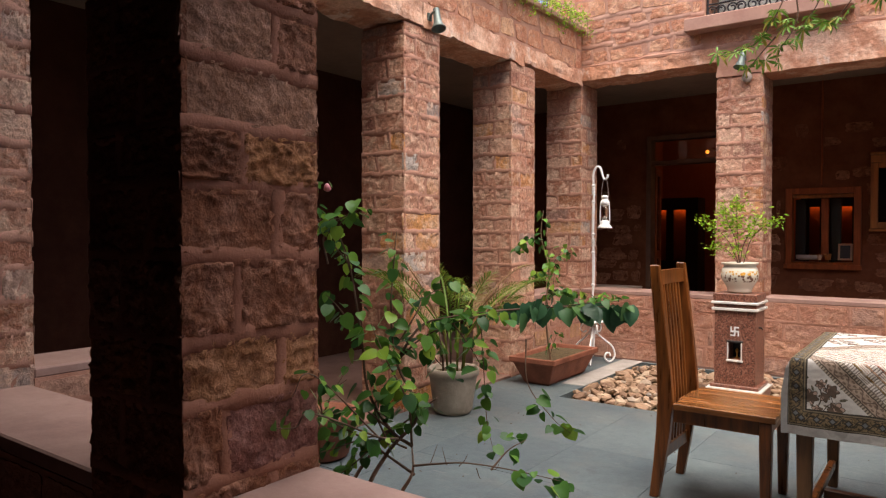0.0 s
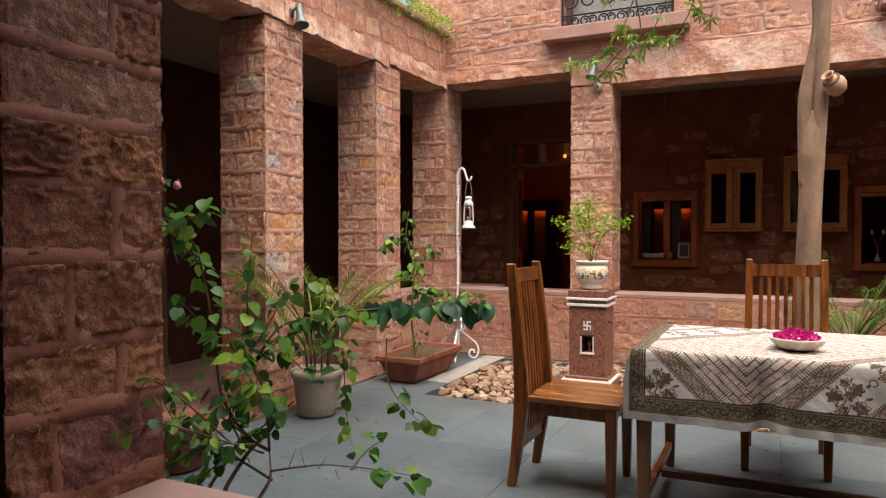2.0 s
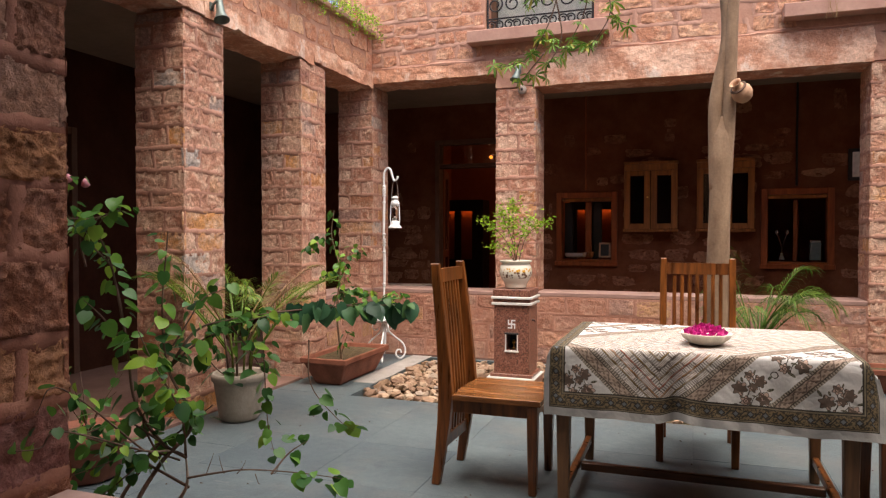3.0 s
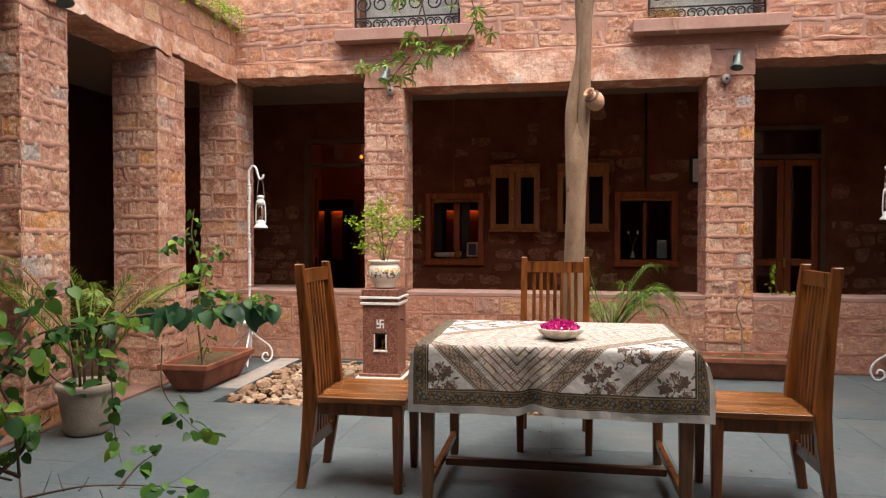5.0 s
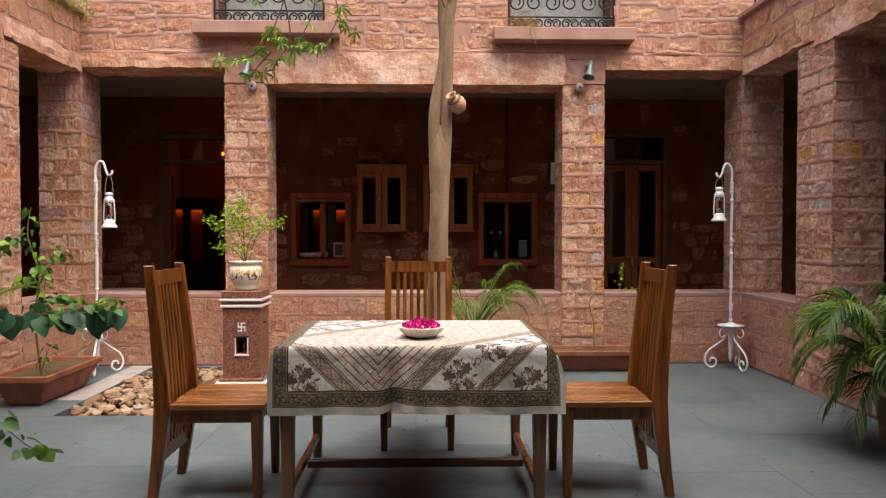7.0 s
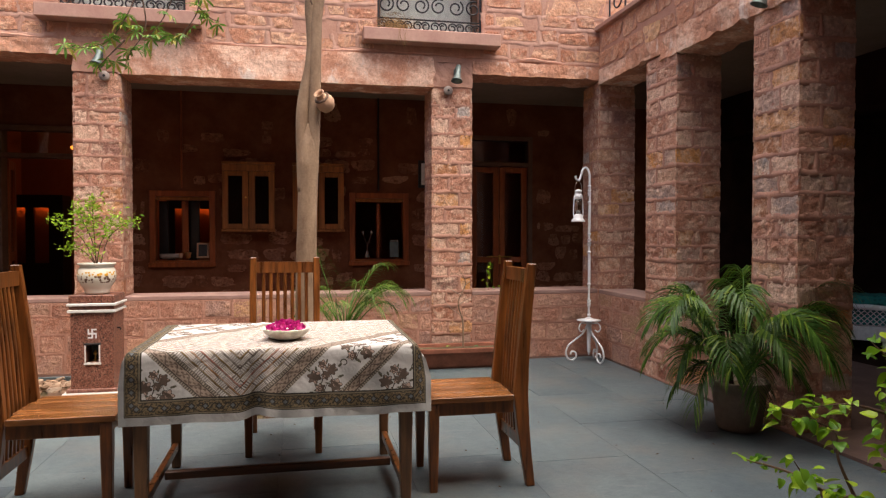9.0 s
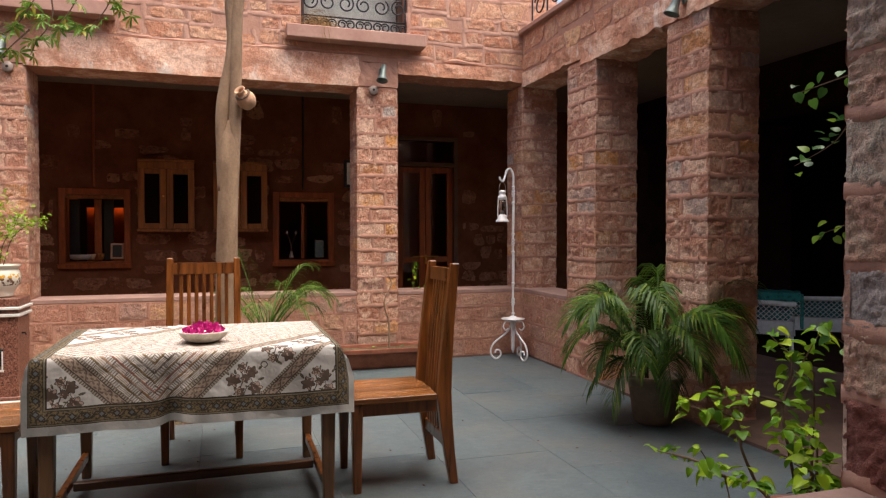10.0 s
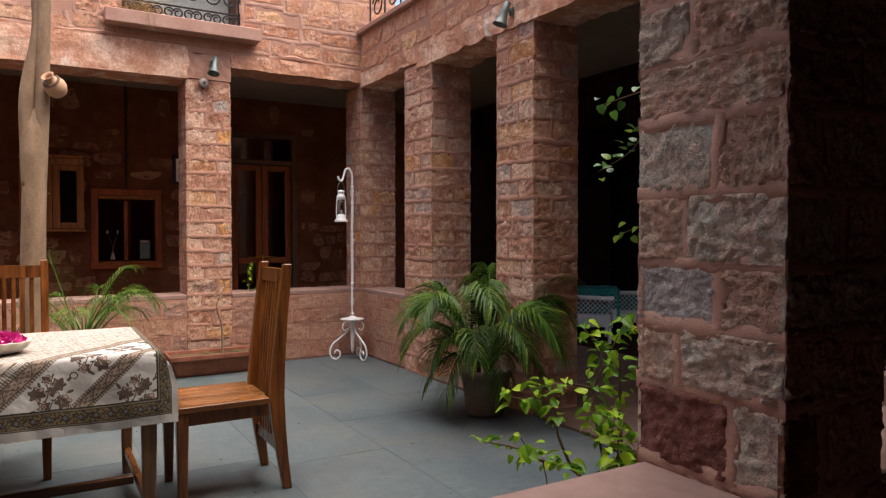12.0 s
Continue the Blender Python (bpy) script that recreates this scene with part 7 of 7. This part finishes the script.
def wicker_sofa(m, label):
    so = thing("wicker_sofa", label, "sofa", "wicker seats", m=m)
    part("seat_frame", block(0, 1.4, 0, 0.7, 0.17, 0.31, 0.015, 2), M_WICKER, so)
    part("front_rail", block(-0.01, 1.41, -0.012, -0.002, 0.17, 0.30, 0.004), M_WICKER, so)
    for x in (0.02, 1.38):
        for y in (0.02, 0.68):
            part("leg", tube(bmesh.new(), [(x, y, 0), (x, y, 0.22)], 0.02, 8), M_WICKER, so)
    for x in (0.0, 1.4):
        wicker(so, "arm_panel", 0.7, 0.17, Matrix.Translation((x, 0, 0.31)) @ pose(0, 0, 0, 0, 0, 90))
        part("arm_roll", tube(bmesh.new(), [(x, -0.02, 0.485), (x, 0.36, 0.495), (x, 0.72, 0.485)], 0.026, 8), M_WICKER, so, smooth=True)
    wicker(so, "back_panel", 1.4, 0.19, Matrix.Translation((0, 0.7, 0.31)))
    part("back_roll", tube(bmesh.new(), [(0, 0.7, 0.50), (0.2, 0.72, 0.51), (0.7, 0.72, 0.52), (1.2, 0.72, 0.51), (1.4, 0.7, 0.50)], 0.026, 8), M_WICKER, so, smooth=True)
    part("seat_cushion", block(0.04, 1.36, 0.03, 0.66, 0.312, 0.41, 0.03, 3), M_TEAL, so, "teal printed cushion", smooth=True)
    part("back_cushion", block(0.05, 1.35, 0.56, 0.68, 0.41, 0.52, 0.04, 3), M_TEAL, so, "teal printed cushion", smooth=True)
    bm = rough(block(-0.02, 0.34, -0.06, 0.68, 0.515, 0.60, 0.03, 2), 0.07, 0.014)
    box(bm, 0.02, 0.30, -0.085, -0.06, 0.24, 0.57)
    part("throw", bm, M_TEAL, so, "teal printed throw over the arm")


wicker_sofa(pose(5.52, 5.66, 0.018, 0, 0, 46), "white wicker sofa with teal printed cushions")
wicker_sofa(pose(7.3, 5.6, 0.018, 0, 0, 136), "white wicker sofa with teal cushions in the dim room")

# plants on the west terrace edge
te = thing("terrace_shrub", "straggling green and dry plants over the terrace coping", "plant")
for k in range(34):
    y = 4.45 + k * 0.06
    e = uni(0.04, 0.22)
    sprig([(W - 0.05, y, TOP + 0.05), (W + 0.0, y + 0.02, TOP + 0.12), (W + 0.06 + e * 0.3, y + 0.04, TOP + 0.10), (W + 0.07 + e * 0.2, y + uni(-0.05, 0.1), TOP + 0.05 - e)], 40, 0.035, 0.016, M_SMALL, te, M_TWIG)

# dry straw caught in the grille of the upper window
straw = bmesh.new()
bmesh.ops.create_icosphere(straw, subdivisions=4, radius=1.0)
for v in straw.verts:
    n = v.co.copy()
    f = 1 + 0.25 * noise.noise(n * 2.5) + 0.12 * noise.noise(n * 8) + 0.06 * noise.noise(n * 20)
    v.co = Vector((0.99 + 0.17 * n.x * f, N + 0.12 + 0.065 * n.y * f, 3.055 + 0.13 * max(0.0, n.z * f)))
for k in range(150):
    a = uni(0, 6.283)
    c = Vector((0.95 + RND.gauss(0, 0.09), N - 0.01 + uni(-0.04, 0.06), 3.07 + abs(RND.gauss(0, 0.06))))
    d = Vector((math.cos(a), 0.35 * math.sin(a), uni(-0.5, 0.5))) * uni(0.04, 0.11)
    tube(straw, [c - d, c + Vector((0, 0, uni(-0.01, 0.02))), c + d], 0.0014, 3, False)
for k in range(5):
    x = 0.97 + k * 0.02
    tube(straw, curve_pts([(x, N - 0.05, 3.08), (x + uni(-0.02, 0.02), N - 0.165, 3.07), (x + uni(-0.02, 0.02), N - 0.17, 2.98), (x + uni(-0.03, 0.03), N - 0.165, 2.90 + uni(-0.03, 0.03))], 3), 0.0015, 3, False)
M_STRAW = plain_stone("dry straw", (0.20, 0.11, 0.045), (0.45, 0.30, 0.14), 0.9, 20.0, 0.6)
solid("straw_nest", straw, M_STRAW, "untidy nest of dry straw on the upper window sill", "nest", kind="stuff")

# small dry bits lying about the court
bits = bmesh.new()
for k in range(90):
    x, y, a, s_ = uni(W + 0.2, E - 0.2), uni(S + 0.2, 4.7), uni(0, 6.283), uni(0.004, 0.012)
    dx, dy = s_ * math.cos(a), s_ * math.sin(a)
    v = [bits.verts.new(p) for p in ((x - dx, y - dy, 0.002), (x + dy * 0.4, y - dx * 0.4, 0.003), (x + dx, y + dy, 0.004), (x - dy * 0.4, y + dx * 0.4, 0.003), (x, y, 0.008))]
    for i in range(4):
        bits.faces.new((v[i], v[(i + 1) % 4], v[4]))
    bits.faces.new((v[3], v[2], v[1], v[0]))
solid("leaf_litter", bits, M_TWIG, "scattered specks of dry leaf on the paving", "litter", kind="stuff")

# ---- stones, slabs and pebbles ----
def stone_meshes(tag, count, nx, ny, relief, corner, material, ragged=1.0, round_=0.0, grain=(3.0, 2.2), floor_=-1.0):
    out = []
    for s in range(count):
        bm = bmesh.new()
        jit = [[(uni(-1, 1) * corner, uni(-1, 1) * corner) for _ in range(2)] for _ in range(2)]
        grid = []
        for j in range(ny + 1):
            row = []
            for i in range(nx + 1):
                a, b = i / nx, j / ny
                x, y = a - 0.5, b - 0.5
                x, y = x * math.sqrt(1 - round_ * 2 * y * y), y * math.sqrt(1 - round_ * 2 * x * x)
                jx = sum(jit[p][q][0] * (a if p else 1 - a) * (b if q else 1 - b) for p in (0, 1) for q in (0, 1))
                jy = sum(jit[p][q][1] * (a if p else 1 - a) * (b if q else 1 - b) for p in (0, 1) for q in (0, 1))
                rim = i in (0, nx) or j in (0, ny)
                p = Vector((x * grain[0] + s * 7.3, y * grain[1], s * 1.7))
                z = relief * (0.85 + 0.6 * noise.noise(p * 1.3) + 0.5 * noise.noise(p * 3.4) - 1.1 * abs(noise.noise(p * 2.3 + Vector((3, 1, 0)))) - 0.9 * abs(noise.noise(p * 5.5)) + 0.5 * noise.noise(p * 11.0) + 0.5 * noise.noise(p * 23.0))
                z = max(z, floor_ + 0.25 * z)
                if rim:
                    z = 0.002 + 0.4 * max(0.0, z)
                    x += 0.03 * ragged * noise.noise(p * 2.6 + Vector((9, 0, 0)))
                    y += 0.045 * ragged * noise.noise(p * 2.6 + Vector((0, 9, 0)))
                    if i in (0, nx) and j in (0, ny):
                        x, y = x * 0.975, y * 0.94
                row.append(bm.verts.new((x * (1 - 0.02 * rim) + jx, y * (1 - 0.03 * rim) + jy, z)))
            grid.append(row)
        for j in range(ny):
            for i in range(nx):
                bm.faces.new((grid[j][i], grid[j][i + 1], grid[j + 1][i + 1], grid[j + 1][i]))
        ring = grid[0][:-1] + [r[-1] for r in grid[:-1]] + grid[-1][:0:-1] + [r[0] for r in grid[:0:-1]]
        edge = [bm.verts.new(v.co) for v in ring]
        low = [bm.verts.new((v.co.x * 1.01, v.co.y * 1.01, -0.012)) for v in ring]
        for k in range(len(ring)):
            q = (k + 1) % len(ring)
            bm.faces.new((edge[k], low[k], low[q], edge[q]))
        out.append(link_mesh(tag, bm, material, True))
    return out


ST_FAR = stone_meshes("stone", 30, 14, 7, 0.0088, 0.02, M_STONE, 0.5)
ST_NEAR = {k: {g: stone_meshes("stone", 4, nx, 20, 0.0125, 0.012, m, 0.35, 0.0, (gx, 2.9), 0.003) for g, nx, gx in (("slim", 20, 1.15), ("wide", 36, 2.3), ("full", 48, 3.4))} for k, m in M_NEAR.items()}
ST_PAR = stone_meshes("stone", 24, 12, 7, 0.0075, 0.04, M_PARA, 1.0)
ST_WARM = stone_meshes("stone", 30, 10, 6, 0.010, 0.14, M_WARM, 1.6, 0.10)
ST_RUB = stone_meshes("stone", 24, 12, 9, 0.006, 0.16, M_RUBBLE, 3.0, 0.45)
FACE = {"E": (Vector((0, 1, 0)), Vector((1, 0, 0))), "W": (Vector((0, -1, 0)), Vector((-1, 0, 0))),
        "N": (Vector((-1, 0, 0)), Vector((0, 1, 0))), "S": (Vector((1, 0, 0)), Vector((0, -1, 0)))}


def put_stone(parent, meshes, origin, face, u, z, w, h, depth=1.0):
    ud, nd = FACE[face]
    ob = new("stone", meshes[RND.randrange(len(meshes))])
    flip = RND.choice((1, -1))
    p = origin + ud * u + Vector((0, 0, z))
    q = Matrix(((ud.x * w, 0, nd.x * depth, p.x), (ud.y * w, 0, nd.y * depth, p.y), (0, h, 0, p.z), (0, 0, 0, 1)))
    if flip < 0:
        q = q @ Matrix.Diagonal((-1, -1, 1, 1))
    ob.parent = parent
    ob.matrix_basis = q


def corner_of(face, x0, x1, y0, y1):
    return {"E": (Vector((x1, y0, 0)), y1 - y0), "W": (Vector((x0, y1, 0)), y1 - y0), "N": (Vector((x1, y1, 0)), x1 - x0), "S": (Vector((x0, y0, 0)), x1 - x0)}[face]


def ribbon(bm, o, face, u0, z0, u1, z1, width, proud):
    """A smeared band of pointing along a joint, proud of the stones."""
    ud, nd = FACE[face]
    a, b = o + ud * u0 + Vector((0, 0, z0)), o + ud * u1 + Vector((0, 0, z1))
    d = (b - a).normalized()
    across = nd.cross(d)
    n = max(3, int((b - a).length / 0.028))
    rows, sd = [], uni(0, 90)
    for i in range(n + 1):
        p = a.lerp(b, i / n)
        q = Vector((i * 0.45 + sd, sd, 0))
        p = p + across * width * 0.22 * noise.noise(q)
        hw = width * 0.5 * (1.0 + 0.4 * noise.noise(q * 1.7 + Vector((0, 7, 0))) + 0.4 * noise.noise(q * 5.0))
        h = proud * (0.85 + 0.5 * noise.noise(q * 1.3 + Vector((0, 0, 5))))
        rows.append([bm.verts.new(p + across * hw * c + nd * (h * e - 0.002)) for c, e in ((-1.0, 0.0), (-0.84, 0.92), (0.0, 1.0), (0.84, 0.92), (1.0, 0.0))])
    for r0, r1 in zip(rows, rows[1:]):
        for k in range(4):
            bm.faces.new((r0[k], r1[k], r1[k + 1], r0[k + 1]))


# the two pillars beside the camera: course joints, and for each course where it is split and the tones of its stones
# (west ones lowered for shade, east ones raised for light)
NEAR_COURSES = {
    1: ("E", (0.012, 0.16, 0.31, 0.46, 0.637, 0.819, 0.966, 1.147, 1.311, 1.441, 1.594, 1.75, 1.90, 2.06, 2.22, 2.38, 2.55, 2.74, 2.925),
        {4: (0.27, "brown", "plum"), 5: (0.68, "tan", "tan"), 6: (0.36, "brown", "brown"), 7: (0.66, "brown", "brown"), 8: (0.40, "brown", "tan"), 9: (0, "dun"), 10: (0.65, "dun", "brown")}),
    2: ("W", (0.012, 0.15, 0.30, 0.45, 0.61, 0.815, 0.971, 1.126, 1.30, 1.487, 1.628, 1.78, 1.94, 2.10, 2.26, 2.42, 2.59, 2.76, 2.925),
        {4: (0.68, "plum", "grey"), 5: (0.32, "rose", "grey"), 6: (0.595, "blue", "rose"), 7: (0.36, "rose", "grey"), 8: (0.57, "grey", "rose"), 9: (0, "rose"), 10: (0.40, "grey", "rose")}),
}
for k, (ob, x0, x1, y0, y1, top, faces) in enumerate(PILLARS):
    near = NEAR_COURSES.get(k)
    if near:
        heights = [(a, b - a) for a, b in zip(near[1], near[1][1:])]
    else:
        z, heights = 0.012, []
        while z < top - 0.05:
            h = uni(0.115, 0.150)
            if top - z - h < 0.07:
                h = top - z - 0.008
            heights.append((z, h))
            z += h
    joints = bmesh.new()
    proud = 0.0095 if near else 0.0070
    for n, face in enumerate(faces):
        o, width = corner_of(face, x0, x1, y0, y1)
        for i, (z, h) in enumerate(heights):
            j = uni(0.042, 0.056) if near else uni(0.038, 0.052)
            tones = ()
            if near and face == near[0] and i in near[2]:
                s, *tones = near[2][i]
            elif RND.random() < 0.10:
                s = 0
            else:
                s = uni(0.56, 0.70)
                s = s if (i + n) % 2 else 1 - s
            cuts = [0, s * width, width] if s else [0, width]
            for c, (a, b) in enumerate(zip(cuts, cuts[1:])):
                a0 = a - 0.002 if a == 0 else a + 0.006
                b0 = b + 0.002 if b == width else b - 0.006
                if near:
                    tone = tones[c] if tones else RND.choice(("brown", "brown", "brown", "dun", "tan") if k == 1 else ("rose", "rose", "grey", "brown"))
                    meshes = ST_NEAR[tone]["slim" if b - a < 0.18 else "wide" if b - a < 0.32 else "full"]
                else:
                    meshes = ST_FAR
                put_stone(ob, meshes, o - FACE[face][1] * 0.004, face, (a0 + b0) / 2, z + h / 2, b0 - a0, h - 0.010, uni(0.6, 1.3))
            ribbon(joints, o - FACE[face][1] * 0.004, face, -0.004, z + uni(-0.004, 0.004), width + 0.004, z + uni(-0.004, 0.004), j, proud)
            if s:
                ribbon(joints, o - FACE[face][1] * 0.004, face, s * width, z + 0.004, s * width + uni(-0.008, 0.008), z + h - 0.004, j * 0.85, proud * 0.95)
    tagged(part("mortar_joints", joints, {1: M_SHADEMORTAR, 2: M_LITMORTAR}.get(k, M_MORTAR), ob, "", True), "smeared pink mortar pointing", kind="stuff")


def lay(parent, meshes, origin, face, width, z0, z1, course, length, joint=0.024, skip=0.0, holes=(), pointed=None):
    z = z0
    while z < z1 - 0.03:
        h = uni(*course)
        if z1 - z - h < course[0] * 0.6:
            h = z1 - z
        u = -uni(0, length[0] * 0.5)
        while u < width:
            w = uni(*length)
            a, b = max(u, 0.004), min(u + w, width - 0.004)
            u += w
            if b - a < 0.05 or RND.random() < skip:
                continue
            dz = uni(-0.022, 0.022) if holes else uni(-0.008, 0.008)
            lo, hi = z + joint / 2 + dz, z + h - joint / 2 + dz
            for (ha, hb, hl, hh) in holes:
                if hi > hl - 0.01 and lo < hh + 0.01 and b > ha and a < hb:
                    if a < ha - 0.08:
                        b = ha - 0.012
                    elif b > hb + 0.08:
                        a = hb + 0.012
                    elif lo < hl - 0.08:
                        hi = hl - 0.012
                    else:
                        a = b
            if b - a > 0.06 and hi - lo > 0.04:
                put_stone(parent, meshes, origin, face, (a + b) / 2, (lo + hi) / 2, b - a - joint, hi - lo, uni(0.8, 1.5))
                if pointed is not None and a > 0.05:
                    lean = 0.03 if holes else 0.01
                    ribbon(pointed, origin, face, a, z + 0.004, a + uni(-lean, lean), z + h - 0.004, joint * (1.15 if holes else 1.5), 0.0045 if holes else 0.0035)
                if pointed is not None and holes:
                    ribbon(pointed, origin, face, a, lo - joint / 2 + uni(-0.006, 0.006), b, lo - joint / 2 + uni(-0.006, 0.006), joint * 1.15, 0.005)
        if pointed is not None and z > z0 and not holes:
            ribbon(pointed, origin, face, 0.0, z, width, z + uni(-0.006, 0.006), joint * 1.5, 0.0035)
        z += h


x0, joints = W - T, bmesh.new()
lay(NORTH, ST_WARM, Vector((x0, N, 0)), "S", E + T - x0, 2.855, 3.75, (0.12, 0.21), (0.15, 0.42), 0.042, 0.06,
    [(a - x0 - 0.0, b - x0 + 0.0, c - 0.14, d) for a, b, c, d in WIN], joints)
tagged(part("mortar_joints", joints, M_RAISED, NORTH, "", True), "pale raised mortar pointing", kind="stuff")
lay(WEST, ST_WARM, Vector((W, S, 0)), "E", N - S, 2.805, TOP, (0.15, 0.2), (0.2, 0.42), 0.026)
lay(EAST, ST_WARM, Vector((E, N, 0)), "W", N - S, 2.805, TOP, (0.15, 0.2), (0.22, 0.45), 0.026)
for ob, x0, x1, y0, y1, top, faces in PARAPETS:
    for face in faces:
        o, width = corner_of(face, x0, x1, y0, y1)
        joints = bmesh.new()
        lay(ob, ST_PAR, o, face, width, 0.01, top, (0.14, 0.19), (0.20, 0.42), 0.024, pointed=joints)
        tagged(part("mortar_joints", joints, M_MORTAR, ob, "", True), "smeared pink mortar pointing", kind="stuff")
shut = [(a + 3.9 - 0.04, b + 3.9 + 0.04, c - 0.05, d + 0.04) for a, b, c, d in NICHES + DOORS_N]
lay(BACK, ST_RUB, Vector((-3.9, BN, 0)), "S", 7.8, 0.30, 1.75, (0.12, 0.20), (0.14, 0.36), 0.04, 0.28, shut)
# Sparser stones on the upper wall, to darken it where shade falls.
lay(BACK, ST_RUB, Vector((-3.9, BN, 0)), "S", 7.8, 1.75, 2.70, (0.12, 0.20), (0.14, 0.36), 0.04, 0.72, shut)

# slate slabs of the court
def slab_mesh(w, d):
    bm = block(-w / 2, w / 2, -d / 2, d / 2, -0.011, 0.0, 0.0009)
    return link_mesh("slab", bm, M_SLATE)


SLABS = {}
x = W
cols = [0.60, 0.64, 0.58, 0.62, 0.60, 0.64, 0.58, 0.62, 0.60, 0.54]
cols[-1] = (E - W) - sum(cols[:-1])
for ci, w in enumerate(cols):
    y = S
    while y < N - 0.02:
        d = RND.choice((0.62, 0.78, 0.94))
        if N - y - d < 0.3:
            d = N - y
        xa, xb, ya, yb = x, x + w, y, y + d
        y += d
        for (p, q, r, s2) in ((xa, xb, ya, min(yb, bed[2])), (xa, min(xb, bed[0]), max(ya, bed[2]), yb), (max(xa, bed[1]), xb, max(ya, bed[2]), yb), (max(xa, bed[0]), min(xb, bed[1]), max(ya, bed[3]), yb)):
            if q - p > 0.04 and s2 - r > 0.04:
                key = (round(q - p, 3), round(s2 - r, 3))
                if key not in SLABS:
                    SLABS[key] = slab_mesh(key[0] - 0.0012, key[1] - 0.0012)
                ob = new("slab", SLABS[key])
                ob.parent = FLOOR
                ob.matrix_basis = pose((p + q) / 2, (r + s2) / 2, uni(-0.0006, 0.0006), uni(-0.08, 0.08), uni(-0.08, 0.08), 0)
    x += w

# loose stones in the bed
bm = bmesh.new()
protos = []
for s in range(6):
    pb = bmesh.new()
    bmesh.ops.create_icosphere(pb, subdivisions=1, radius=1.0)
    protos.append([(v.co * (1 + 0.38 * noise.noise(v.co * 1.5 + Vector((s * 5, 0, 0))))).copy() for v in pb.verts])
    faces_ = [[v.index for v in f.verts] for f in pb.faces]
    pb.free()
verts_, polys_ = [], []
for k in range(1700):
    px, py = uni(bed[0] + 0.04, bed[1] - 0.04), uni(bed[2] + 0.03, bed[3] - 0.04)
    if px > -0.9 and RND.random() < 0.6:
        continue
    sz = uni(0.018, 0.046)
    m = pose(px, py, -0.045 + sz * 0.5 + uni(0, 0.03), uni(-25, 25), uni(-25, 25), uni(0, 360)) @ Matrix.Diagonal((sz * uni(1.0, 1.7), sz * uni(0.8, 1.1), sz * uni(0.5, 0.8), 1))
    base = len(verts_)
    pr = protos[k % 6]
    verts_ += [tuple(m @ c) for c in pr]
    polys_ += [[base + i for i in f] for f in faces_]
me = bpy.data.meshes.new("pebbles")
me.from_pydata(verts_, [], polys_)


def pebble_mat():
    m, nt, b = material("buff pebbles", 0.8)
    rnd = nt.nodes.new("ShaderNodeNewGeometry").outputs["Random Per Island"]
    col = ramp(nt, rnd, [(0.0, (0.17, 0.10, 0.065)), (0.3, (0.28, 0.175, 0.11)), (0.6, (0.34, 0.23, 0.155)), (0.85, (0.42, 0.31, 0.215)), (1.0, (0.23, 0.19, 0.16))])
    n = noise_tex(nt, coords(nt), 40.0, 5.0)
    nt.links.new(mix(nt, 0.5, col, ramp(nt, n, [(0.3, (0.7, 0.7, 0.7)), (0.7, (1.2, 1.2, 1.2))]), "MULTIPLY"), b.inputs["Base Color"])
    bump(nt, b, n, 0.4, 0.004)
    return m


me.materials.append(pebble_mat())
tagged(new("pebbles", me), "loose buff and brown stones filling the bed", "pebbles", kind="stuff")
